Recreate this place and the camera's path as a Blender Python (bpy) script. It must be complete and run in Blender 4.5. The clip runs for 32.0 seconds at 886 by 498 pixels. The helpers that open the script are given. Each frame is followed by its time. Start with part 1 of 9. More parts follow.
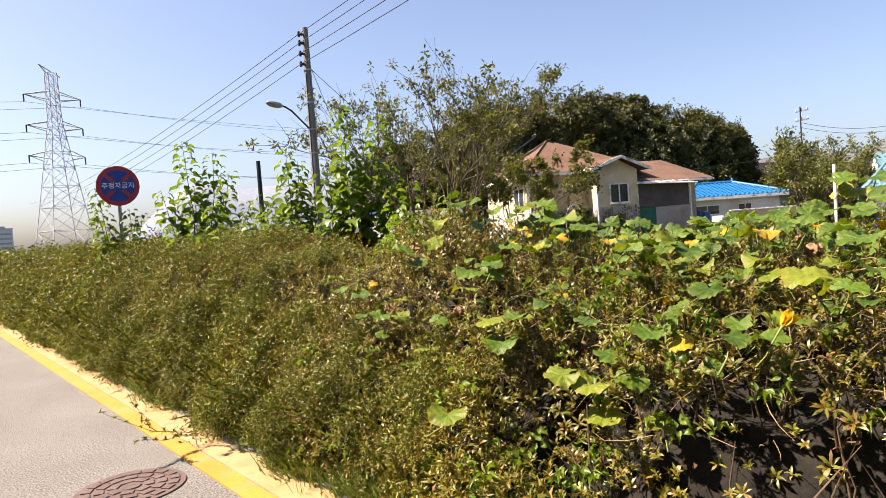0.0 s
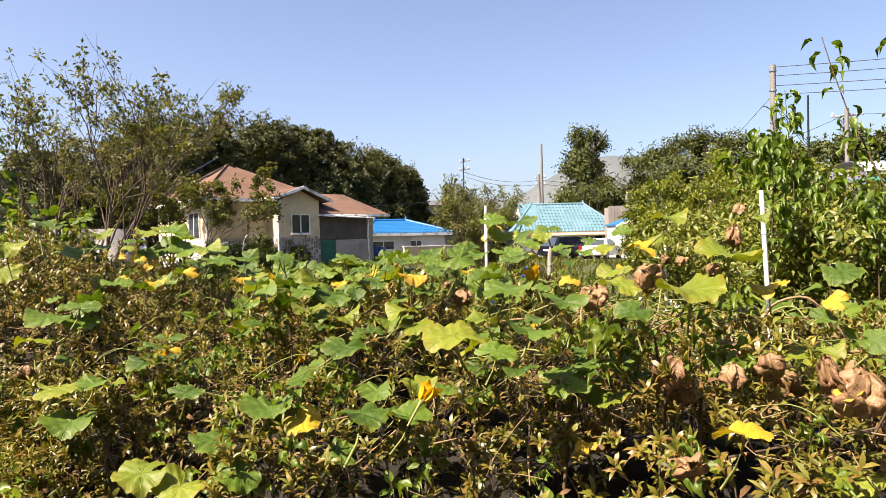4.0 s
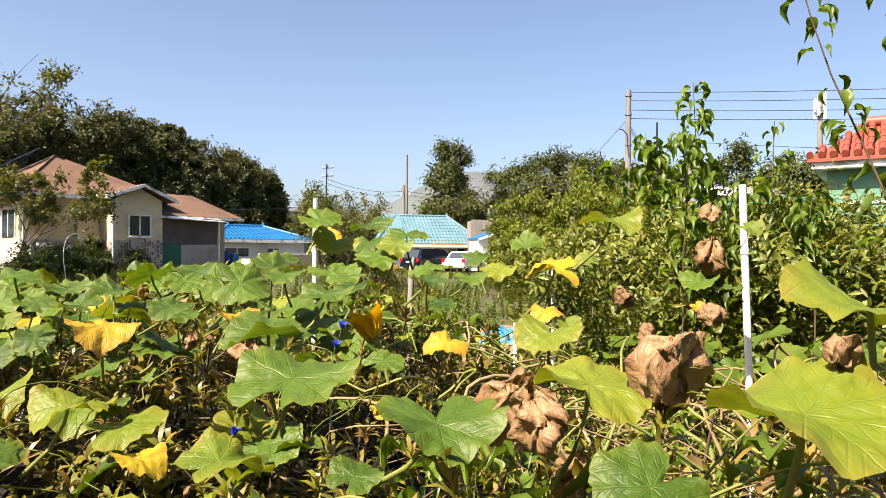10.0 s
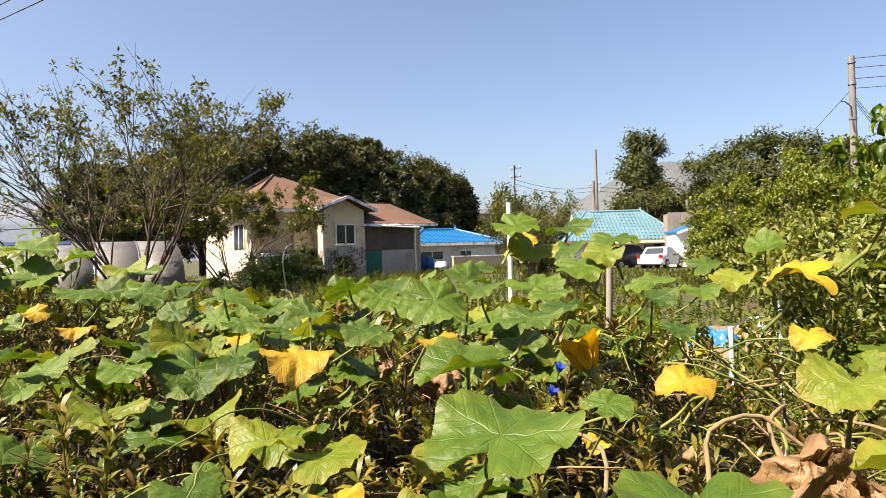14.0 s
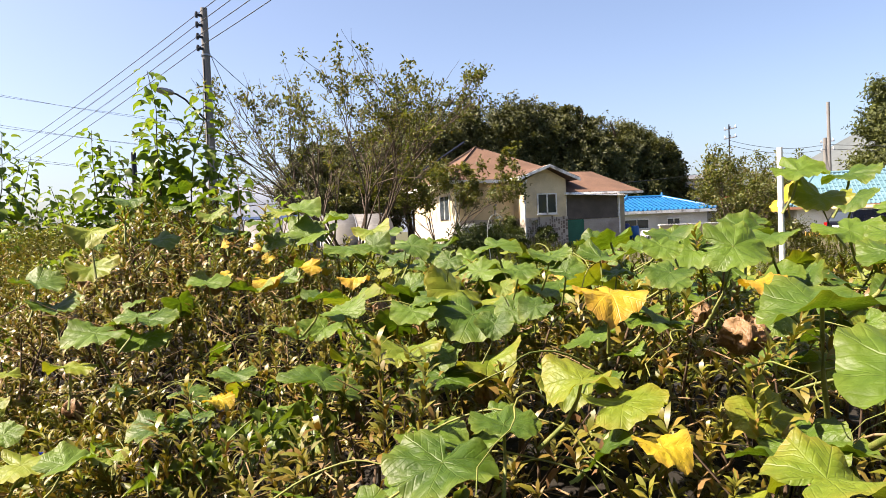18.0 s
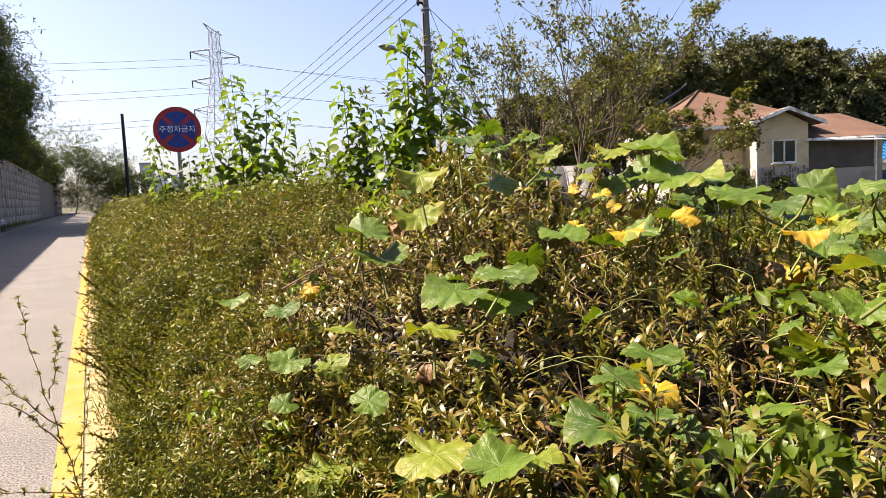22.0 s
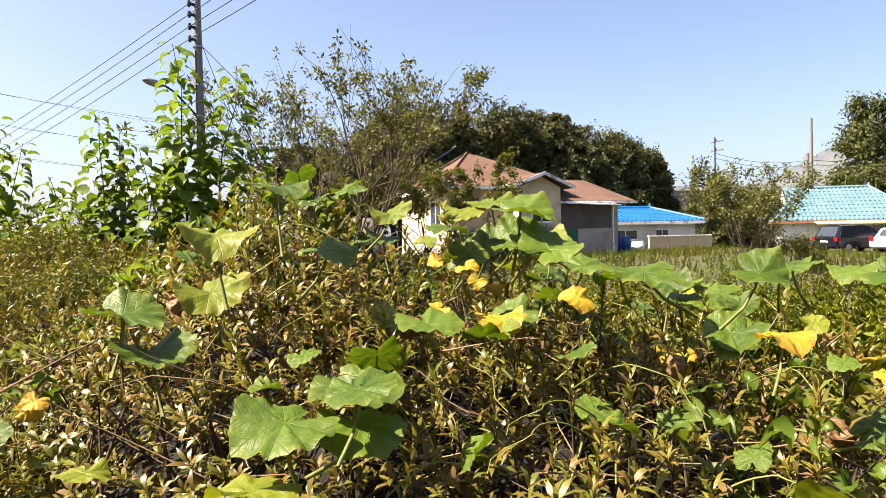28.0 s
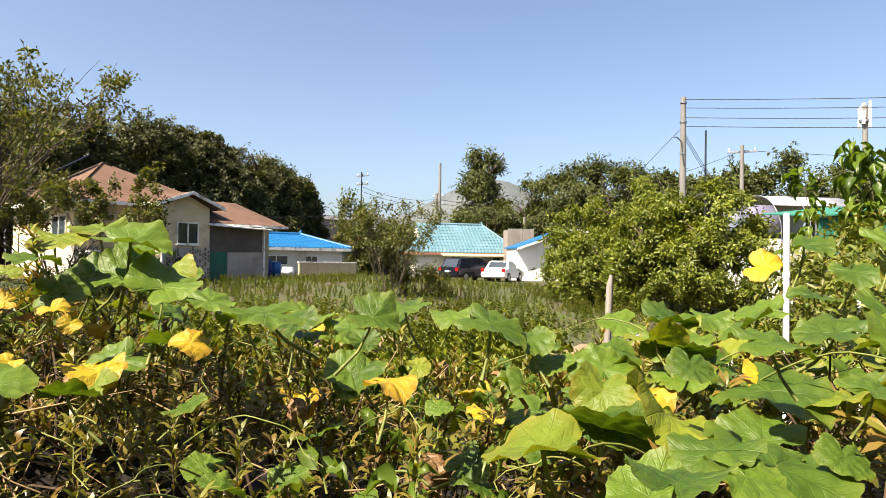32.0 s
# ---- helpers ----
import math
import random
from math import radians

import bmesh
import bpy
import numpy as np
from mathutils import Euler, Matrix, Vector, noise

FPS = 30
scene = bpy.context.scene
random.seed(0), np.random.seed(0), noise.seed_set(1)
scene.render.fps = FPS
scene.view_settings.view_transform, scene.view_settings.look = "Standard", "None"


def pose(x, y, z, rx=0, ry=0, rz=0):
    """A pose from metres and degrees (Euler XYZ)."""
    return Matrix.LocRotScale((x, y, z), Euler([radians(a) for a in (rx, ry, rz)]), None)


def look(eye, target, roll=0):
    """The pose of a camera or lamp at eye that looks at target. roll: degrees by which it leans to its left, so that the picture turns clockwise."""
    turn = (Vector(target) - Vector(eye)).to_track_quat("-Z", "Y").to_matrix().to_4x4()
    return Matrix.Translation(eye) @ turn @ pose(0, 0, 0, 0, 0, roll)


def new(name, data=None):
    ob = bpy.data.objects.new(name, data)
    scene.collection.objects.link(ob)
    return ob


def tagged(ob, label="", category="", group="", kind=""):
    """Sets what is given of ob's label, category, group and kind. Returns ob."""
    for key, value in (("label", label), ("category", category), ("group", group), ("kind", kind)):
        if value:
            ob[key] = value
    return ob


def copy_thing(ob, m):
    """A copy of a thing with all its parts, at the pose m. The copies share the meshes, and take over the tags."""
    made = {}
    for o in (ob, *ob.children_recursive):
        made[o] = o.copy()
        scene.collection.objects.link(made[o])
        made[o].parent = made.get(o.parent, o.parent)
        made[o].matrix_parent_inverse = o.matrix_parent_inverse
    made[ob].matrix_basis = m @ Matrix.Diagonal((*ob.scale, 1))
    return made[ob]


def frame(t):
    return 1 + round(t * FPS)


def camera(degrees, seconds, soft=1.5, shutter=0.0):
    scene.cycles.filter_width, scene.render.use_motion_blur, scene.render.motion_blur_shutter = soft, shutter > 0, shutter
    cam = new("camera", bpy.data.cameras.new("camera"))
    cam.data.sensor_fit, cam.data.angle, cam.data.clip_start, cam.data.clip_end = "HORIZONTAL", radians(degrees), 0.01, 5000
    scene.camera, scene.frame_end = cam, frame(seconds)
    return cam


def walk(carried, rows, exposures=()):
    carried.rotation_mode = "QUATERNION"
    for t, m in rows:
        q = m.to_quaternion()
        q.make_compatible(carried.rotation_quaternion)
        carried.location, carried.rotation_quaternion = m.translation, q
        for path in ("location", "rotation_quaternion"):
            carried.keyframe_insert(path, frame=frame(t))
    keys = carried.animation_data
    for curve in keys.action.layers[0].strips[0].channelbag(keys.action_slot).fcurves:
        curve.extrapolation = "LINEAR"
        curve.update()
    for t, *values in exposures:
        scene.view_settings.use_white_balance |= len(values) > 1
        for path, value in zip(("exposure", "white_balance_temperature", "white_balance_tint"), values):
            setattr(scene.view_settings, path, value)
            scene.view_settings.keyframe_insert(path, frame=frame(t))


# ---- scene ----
cam = camera(67.1, 32.0, soft=0.6)
PATH = [
    (0, (-1.668, -1.761, 1.572), (-0.398, -0.217, 1.502), -4.1),
    (0.5, (-1.539, -1.77, 1.593), (-0.222, -0.266, 1.562), -2.0),
    (1, (-1.454, -1.731, 1.603), (-0.01, -0.347, 1.602), -1.1),
    (1.5, (-1.389, -1.654, 1.597), (0.176, -0.409, 1.596), -2.0),
    (2, (-1.314, -1.593, 1.602), (0.277, -0.381, 1.587), -2.2),
    (2.5, (-1.228, -1.61, 1.6), (0.385, -0.428, 1.589), -0.7),
    (3, (-1.147, -1.647, 1.586), (0.531, -0.557, 1.566), 0.3),
    (3.5, (-1.047, -1.592, 1.586), (0.727, -0.669, 1.571), -0.1),
    (4, (-0.952, -1.516, 1.575), (0.876, -0.706, 1.55), -1.3),
    (4.5, (-0.823, -1.49, 1.575), (1.046, -0.78, 1.526), -1.5),
    (6.5, (-0.373, -1.357, 1.574), (1.568, -0.879, 1.506), -1.3),
    (7, (-0.270, -1.366, 1.568), (1.672, -0.891, 1.535), 0.5),
    (7.5, (-0.177, -1.380, 1.563), (1.741, -0.813, 1.525), 0.7),
    (8, (-0.070, -1.330, 1.566), (1.854, -0.785, 1.533), 0.5),
    (8.5, (0.025, -1.271, 1.568), (1.964, -0.780, 1.554), -0.3),
    (9, (0.124, -1.257, 1.568), (2.077, -0.827, 1.554), 0.3),
    (9.5, (0.210, -1.263, 1.567), (2.168, -0.857, 1.535), 2.1),
    (10, (0.258, -1.207, 1.577), (2.213, -0.783, 1.580), 0.4),
    (10.5, (0.314, -1.157, 1.570), (2.267, -0.726, 1.564), -0.5),
    (11, (0.367, -1.177, 1.584), (2.315, -0.725, 1.576), 0.2),
    (11.5, (0.412, -1.213, 1.589), (2.353, -0.732, 1.591), 0.5),
    (12, (0.434, -1.204, 1.596), (2.388, -0.781, 1.644), -0.1),
    (12.5, (0.436, -1.192, 1.597), (2.388, -0.755, 1.628), -0.4),
    (13, (0.421, -1.171, 1.607), (2.328, -0.571, 1.642), -1.3),
    (13.5, (0.415, -1.154, 1.606), (2.254, -0.369, 1.629), -1.9),
    (14, (0.412, -1.125, 1.601), (2.170, -0.173, 1.608), -1.7),
    (14.5, (0.409, -1.105, 1.600), (2.111, -0.053, 1.594), -1.7),
    (16.5, (0.411, -1.043, 1.576), (2.076, 0.065, 1.563), -1.4),
    (17, (0.395, -1.056, 1.580), (2.030, 0.097, 1.572), -2.2),
    (17.5, (0.375, -1.043, 1.565), (1.896, 0.255, 1.527), -2.8),
    (18, (0.342, -0.966, 1.555), (1.745, 0.457, 1.495), -2.4),
    (18.5, (0.313, -0.883, 1.551), (1.680, 0.574, 1.471), -3.0),
    (19, (0.262, -0.811, 1.549), (1.549, 0.717, 1.445), -2.5),
    (19.5, (0.263, -0.730, 1.558), (1.434, 0.889, 1.467), -2.8),
    (20, (0.300, -0.634, 1.556), (1.338, 1.072, 1.454), -2.4),
    (20.5, (0.294, -0.554, 1.549), (1.233, 1.208, 1.429), -1.7),
    (21, (0.255, -0.445, 1.551), (1.211, 1.308, 1.433), -1.6),
    (21.5, (0.208, -0.351, 1.548), (1.237, 1.360, 1.426), -2.0),
    (22, (0.178, -0.288, 1.545), (1.099, 1.479, 1.371), -2.6),
    (22.5, (0.188, -0.250, 1.545), (0.938, 1.598, 1.396), -2.3),
    (23, (0.197, -0.212, 1.541), (0.769, 1.697, 1.380), -1.6),
    (23.5, (0.194, -0.203, 1.541), (0.641, 1.739, 1.369), -2.3),
    (24, (0.177, -0.193, 1.540), (0.531, 1.768, 1.362), -2.1),
    (24.5, (0.176, -0.177, 1.531), (0.468, 1.793, 1.354), -1.6),
    (26.5, (0.226, 0.126, 1.547), (1.179, 1.879, 1.407), -1.4),
    (27, (0.323, 0.215, 1.553), (1.509, 1.822, 1.445), -0.5),
    (27.5, (0.373, 0.256, 1.565), (1.714, 1.737, 1.470), 0.3),
    (28, (0.378, 0.285, 1.593), (1.838, 1.652, 1.549), -1.1),
    (28.5, (0.376, 0.317, 1.612), (1.900, 1.612, 1.624), -0.7),
    (29, (0.385, 0.341, 1.620), (1.968, 1.560, 1.690), 0.8),
    (29.5, (0.410, 0.361, 1.615), (2.113, 1.408, 1.677), 2.2),
    (30, (0.435, 0.360, 1.611), (2.238, 1.224, 1.665), 2.0),
    (30.5, (0.457, 0.335, 1.603), (2.316, 1.069, 1.658), 2.0),
    (31, (0.485, 0.304, 1.594), (2.398, 0.885, 1.639), 1.6),
    (31.5, (0.486, 0.284, 1.609), (2.425, 0.773, 1.651), 0.6),
    (32, (0.489, 0.274, 1.623), (2.430, 0.754, 1.650), 0.8),
]
EXPOSURE = [(0.0, 1.83, 17), (4.0, 1.86, 18), (9.0, 1.81, 14), (11.0, 1.77, 14), (13.0, 1.60, 13), (14.5, 1.76, 14), (17.0, 1.88, 15), (20.0, 2.02, 18), (22.0, 1.88, 19), (27.0, 1.99, 18),
            (29.0, 2.05, 16), (31.0, 1.82, 11), (32.0, 1.79, 11)]
walk(cam, [(t, look(eye, target, roll)) for t, eye, target, roll in PATH], [(t, stops, 6700, tint) for t, stops, tint in EXPOSURE])

# ---- sky and sun ----
SUN_BEARING, SUN_HEIGHT = -55.0, 52.0
world = bpy.data.worlds.new("sky")
scene.world = world
world.use_nodes = True
sky = world.node_tree.nodes.new("ShaderNodeTexSky")
sky.sky_type, sky.sun_disc = "NISHITA", False
sky.sun_elevation, sky.sun_rotation = radians(SUN_HEIGHT), radians(SUN_BEARING)
sky.air_density, sky.dust_density, sky.ozone_density = 0.8, 2.6, 1.15
back = world.node_tree.nodes["Background"]
back.inputs[1].default_value = 0.070
world.node_tree.links.new(sky.outputs[0], back.inputs[0])
sun = new("sun", bpy.data.lights.new("sun", "SUN"))
sun.data.energy, sun.data.angle, sun.data.color = 5.0, radians(0.6), (1.0, 0.885, 0.72)
sb, sh = radians(SUN_BEARING), radians(SUN_HEIGHT)
sun.matrix_world = look((math.sin(sb) * math.cos(sh) * 50, math.cos(sb) * math.cos(sh) * 50, math.sin(sh) * 50), (0, 0, 0))

# ---- materials ----
def shader(name):
    m = bpy.data.materials.new(name)
    m.use_nodes = True
    n = m.node_tree.nodes
    return m, n, m.node_tree.links, n["Principled BSDF"]


def ramp_of(n, colours):
    r = n.new("ShaderNodeValToRGB")
    while len(r.color_ramp.elements) < len(colours):
        r.color_ramp.elements.new(0.5)
    for e, (at, c) in zip(r.color_ramp.elements, colours):
        e.position, e.color = at, (*c, 1)
    return r


def surface(name, a, b, scale=4.0, rough=0.85, bump=0.3, fine=60.0, metal=0.0, spread=0.12, dirt=None, dirt_scale=0.6, stretch=(1, 1, 1), spec=0.4, world=False):
    """Two tones by a coarse noise, a fine grain in value and relief, and an optional stain."""
    m, n, l, p = shader(name)
    co = n.new("ShaderNodeTexCoord")
    mp = n.new("ShaderNodeMapping")
    mp.inputs["Scale"].default_value = stretch
    l.new(n.new("ShaderNodeNewGeometry").outputs["Position"] if world else co.outputs["Object"], mp.inputs[0])
    big, small = n.new("ShaderNodeTexNoise"), n.new("ShaderNodeTexNoise")
    big.inputs["Scale"].default_value, big.inputs["Detail"].default_value = scale, 6
    small.inputs["Scale"].default_value, small.inputs["Detail"].default_value = fine, 4
    l.new(mp.outputs[0], big.inputs["Vector"])
    l.new(mp.outputs[0], small.inputs["Vector"])
    r = ramp_of(n, [(0.35, a), (0.65, b)])
    l.new(big.outputs["Fac"], r.inputs[0])
    hsv = n.new("ShaderNodeHueSaturation")
    mr = n.new("ShaderNodeMapRange")
    mr.inputs["From Min"].default_value, mr.inputs["From Max"].default_value = 0.3, 0.7
    mr.inputs["To Min"].default_value, mr.inputs["To Max"].default_value = 1 - spread, 1 + spread
    l.new(small.outputs["Fac"], mr.inputs[0])
    l.new(mr.outputs[0], hsv.inputs["Value"])
    l.new(r.outputs[0], hsv.inputs["Color"])
    out = hsv.outputs[0]
    if dirt:
        dn = n.new("ShaderNodeTexNoise")
        dn.inputs["Scale"].default_value, dn.inputs["Detail"].default_value = dirt_scale, 8
        l.new(mp.outputs[0], dn.inputs["Vector"])
        dr = ramp_of(n, [(0.5, (0, 0, 0)), (0.68, (1, 1, 1))])
        l.new(dn.outputs["Fac"], dr.inputs[0])
        mx = n.new("ShaderNodeMixRGB")
        mx.inputs[2].default_value = (*dirt, 1)
        l.new(dr.outputs[0], mx.inputs[0])
        l.new(out, mx.inputs[1])
        out = mx.outputs[0]
    l.new(out, p.inputs["Base Color"])
    bp = n.new("ShaderNodeBump")
    bp.inputs["Strength"].default_value, bp.inputs["Distance"].default_value = bump, 0.01
    l.new(small.outputs["Fac"], bp.inputs["Height"])
    l.new(bp.outputs[0], p.inputs["Normal"])
    p.inputs["Roughness"].default_value, p.inputs["Metallic"].default_value = rough, metal
    p.inputs["Specular IOR Level"].default_value = spec
    return m


def leafy(name, colours, glow=0.35, rough=0.5, spec=0.35, thin=(1.3, 1.25, 0.5)):
    """Leaves: one tone a leaf, from a range, and light that passes through them."""
    m, n, l, p = shader(name)
    geo = n.new("ShaderNodeNewGeometry")
    k = len(colours) - 1
    r = ramp_of(n, [(i / k, c) for i, c in enumerate(colours)])
    l.new(geo.outputs["Random Per Island"], r.inputs[0])
    co, no = n.new("ShaderNodeTexCoord"), n.new("ShaderNodeTexNoise")
    no.inputs["Scale"].default_value, no.inputs["Detail"].default_value = 1.3, 3
    l.new(co.outputs["Object"], no.inputs["Vector"])
    hsv, mr = n.new("ShaderNodeHueSaturation"), n.new("ShaderNodeMapRange")
    mr.inputs["From Min"].default_value, mr.inputs["From Max"].default_value = 0.3, 0.7
    mr.inputs["To Min"].default_value, mr.inputs["To Max"].default_value = 0.75, 1.25
    l.new(no.outputs["Fac"], mr.inputs[0])
    l.new(mr.outputs[0], hsv.inputs["Value"])
    l.new(r.outputs[0], hsv.inputs["Color"])
    l.new(hsv.outputs[0], p.inputs["Base Color"])
    p.inputs["Roughness"].default_value, p.inputs["Specular IOR Level"].default_value = rough, spec
    tr, mix = n.new("ShaderNodeBsdfTranslucent"), n.new("ShaderNodeMixShader")
    warm = n.new("ShaderNodeMixRGB")
    warm.blend_type, warm.inputs[0].default_value, warm.inputs[2].default_value = "MULTIPLY", 1.0, (*thin, 1)
    l.new(hsv.outputs[0], warm.inputs[1])
    l.new(warm.outputs[0], tr.inputs["Color"])
    mix.inputs[0].default_value = glow
    l.new(p.outputs[0], mix.inputs[1])
    l.new(tr.outputs[0], mix.inputs[2])
    l.new(mix.outputs[0], n["Material Output"].inputs["Surface"])
    return m


M = {
    "asphalt": surface("asphalt", (0.118, 0.112, 0.105), (0.142, 0.135, 0.127), 1.2, 0.95, 1.0, 70, spread=0.9, dirt=(0.128, 0.121, 0.113), dirt_scale=0.5),
    "yellow_paint": surface("yellow_paint", (0.295, 0.16, 0.02), (0.341, 0.194, 0.028), 3, 0.8, 0.4, 90, spread=0.25, dirt=(0.273, 0.182, 0.08), dirt_scale=4.0),
    "sand": surface("sand", (0.284, 0.194, 0.085), (0.33, 0.245, 0.125), 2.5, 0.95, 0.5, 120, spread=0.2, dirt=(0.239, 0.171, 0.085), dirt_scale=5.0),
    "iron": surface("cast_iron", (0.074, 0.048, 0.043), (0.108, 0.074, 0.066), 8, 0.7, 0.4, 90),
    "field": surface("field_soil", (0.06, 0.044, 0.024), (0.043, 0.051, 0.015), 0.35, 0.95, 0.8, 22, spread=0.4, dirt=(0.04, 0.057, 0.014), dirt_scale=0.25),
    "soil": surface("bare_soil", (0.194, 0.125, 0.074), (0.239, 0.165, 0.103), 1.5, 0.95, 0.8, 30, spread=0.3),
    "wall_stone": surface("wall_stone", (0.225, 0.19, 0.16), (0.305, 0.26, 0.22), 1.3, 0.92, 1.0, 9, spread=0.35, dirt=(0.075, 0.062, 0.052), dirt_scale=1.5, stretch=(1, 1, 0.16), world=True),
    "wall_joint": surface("wall_joint", (0.115, 0.094, 0.079), (0.173, 0.144, 0.122), 3, 0.95, 0.3, 50),
    "green_band": surface("green_fence", (0.011, 0.114, 0.04), (0.017, 0.148, 0.057), 2, 0.5, 0.05, 30),
    "grey_band": surface("grey_fence", (0.114, 0.142, 0.171), (0.148, 0.176, 0.205), 2, 0.5, 0.05, 30),
    "cream_panel": surface("cream_panel", (0.409, 0.341, 0.205), (0.455, 0.387, 0.25), 2, 0.6, 0.05, 30),
    "dark_metal": surface("dark_metal", (0.017, 0.02, 0.025), (0.028, 0.032, 0.037), 6, 0.5, 0.1, 60, metal=0.6),
    "white_paint": surface("white_paint", (0.72, 0.72, 0.70), (0.80, 0.80, 0.78), 5, 0.55, 0.1, 60, dirt=(0.284, 0.261, 0.228), dirt_scale=3.0),
    "white_render": surface("white_render", (0.62, 0.61, 0.58), (0.70, 0.69, 0.66), 0.8, 0.85, 0.2, 40, dirt=(0.50, 0.47, 0.42), dirt_scale=0.5, stretch=(1, 1, 0.4)),
    "galvanised": surface("galvanised_steel", (0.256, 0.267, 0.284), (0.313, 0.324, 0.341), 9, 0.4, 0.1, 60, metal=0.8),
    "sign_red": surface("sign_red", (0.36, 0.022, 0.025), (0.403, 0.029, 0.032), 4, 0.45, 0.03, 60),
    "sign_blue": surface("sign_blue", (0.014, 0.04, 0.245), (0.018, 0.05, 0.288), 4, 0.45, 0.03, 60),
    "sign_white": surface("sign_white", (0.8, 0.8, 0.8), (0.85, 0.85, 0.85), 4, 0.45, 0.03, 60),
    "concrete_pole": surface("concrete_pole", (0.138, 0.134, 0.128), (0.182, 0.176, 0.168), 3, 0.9, 0.3, 60, stretch=(1, 1, 0.2)),
    "cream_wall": surface("cream_wall", (0.58, 0.48, 0.30), (0.66, 0.55, 0.37), 1.4, 0.85, 0.25, 45, dirt=(0.40, 0.34, 0.25), dirt_scale=0.9),
    "plinth": surface("plinth_mortar", (0.36, 0.324, 0.288), (0.418, 0.374, 0.331), 2, 0.9, 0.3, 40),
    "plinth_stone": surface("plinth_stone", (0.144, 0.112, 0.094), (0.245, 0.202, 0.173), 2.3, 0.85, 0.3, 40),
    "brown_roof": surface("brown_shingle", (0.085, 0.046, 0.028), (0.114, 0.062, 0.04), 1.1, 0.9, 0.5, 28, spread=0.25, dirt=(0.066, 0.036, 0.023), dirt_scale=0.5),
    "blue_roof": surface("blue_roof", (0.006, 0.09, 0.238), (0.008, 0.115, 0.288), 1.5, 0.4, 0.1, 30),
    "teal_roof": surface("teal_roof", (0.068, 0.148, 0.185), (0.092, 0.176, 0.215), 1.2, 0.6, 0.1, 30, dirt=(0.10, 0.19, 0.25), dirt_scale=0.8),
    "red_roof": surface("red_tile", (0.228, 0.047, 0.028), (0.267, 0.062, 0.037), 2.0, 0.5, 0.15, 30),
    "green_wall": surface("green_sheet", (0.08, 0.194, 0.131), (0.108, 0.228, 0.16), 1.0, 0.6, 0.1, 30),
    "green_net": surface("green_net", (0.017, 0.125, 0.091), (0.028, 0.165, 0.119), 1.5, 0.7, 0.2, 60),
    "grey_mesh": surface("grey_mesh", (0.08, 0.091, 0.085), (0.114, 0.125, 0.114), 2, 0.8, 0.3, 70),
    "plastic_film": surface("plastic_film", (0.33, 0.33, 0.352), (0.387, 0.387, 0.398), 1.0, 0.4, 0.3, 8),
    "old_film": surface("old_film", (0.09, 0.088, 0.086), (0.14, 0.137, 0.132), 1.0, 0.5, 0.8, 5, spread=0.3, dirt=(0.12, 0.115, 0.105), dirt_scale=0.7),
    "violet_film": surface("violet_film", (0.194, 0.182, 0.284), (0.284, 0.273, 0.352), 1.2, 0.4, 0.3, 8),
    "shade_cloth": surface("porch_screen", (0.072, 0.061, 0.054), (0.101, 0.086, 0.076), 2, 0.9, 0.2, 60),
    "grey_block": surface("porch_panel", (0.302, 0.266, 0.238), (0.36, 0.324, 0.295), 2, 0.9, 0.2, 40, dirt=(0.238, 0.202, 0.18), dirt_scale=1.2),
    "rust_wall": surface("rust_sheet", (0.205, 0.091, 0.051), (0.261, 0.137, 0.085), 1.5, 0.8, 0.2, 20),
    "far_grey": surface("far_wall", (0.274, 0.274, 0.274), (0.331, 0.331, 0.331), 0.3, 0.9, 0.1, 4),
    # far blocks: the haze before them is mixed into this pale blue-grey
    "far_city": surface("far_city", (0.46, 0.50, 0.55), (0.52, 0.55, 0.60), 0.05, 0.9, 0.0, 1),
    # distance haze is put into the blue-grey base colours of the hills
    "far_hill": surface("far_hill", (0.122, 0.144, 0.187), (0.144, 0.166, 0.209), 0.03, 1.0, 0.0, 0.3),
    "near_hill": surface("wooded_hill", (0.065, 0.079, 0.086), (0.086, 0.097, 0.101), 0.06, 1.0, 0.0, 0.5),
    "bark": surface("bark", (0.051, 0.037, 0.025), (0.085, 0.062, 0.046), 6, 0.95, 0.6, 40, stretch=(1, 1, 0.3)),
    "blue_sheet": surface("blue_tarpaulin", (0.011, 0.114, 0.295), (0.017, 0.148, 0.341), 3, 0.45, 0.2, 20),
    "twig": surface("twig", (0.057, 0.037, 0.023), (0.096, 0.062, 0.037), 9, 0.9, 0.2, 60),
    "dead_straw": surface("dry_litter", (0.171, 0.114, 0.057), (0.239, 0.171, 0.091), 7, 0.95, 0.3, 60),
    # inner hedge mass: deep shade is put into its near-black base colour
    "shade_core": surface("hedge_shade_core", (0.005, 0.004, 0.0025), (0.013, 0.010, 0.006), 9, 0.95, 0.8, 40),
    "vine_stem": surface("vine_stem", (0.085, 0.114, 0.02), (0.171, 0.171, 0.04), 5, 0.6, 0.2, 60),
    "black_cable": surface("black_cable", (0.017, 0.017, 0.02), (0.028, 0.028, 0.032), 5, 0.6, 0.0, 20),
    "blue_plastic": surface("blue_plastic", (0.011, 0.091, 0.284), (0.017, 0.125, 0.341), 3, 0.4, 0.0, 20),
    "dark_blue_plastic": surface("dark_blue_plastic", (0.006, 0.017, 0.125), (0.009, 0.023, 0.16), 3, 0.45, 0.0, 20),
    "orange_plastic": surface("orange_plastic", (0.427, 0.216, 0.017), (0.455, 0.256, 0.028), 3, 0.4, 0.0, 20),
    "car_dark": surface("car_dark_paint", (0.007, 0.009, 0.017), (0.009, 0.011, 0.021), 3, 0.22, 0.0, 20, metal=0.3, spread=0.02),
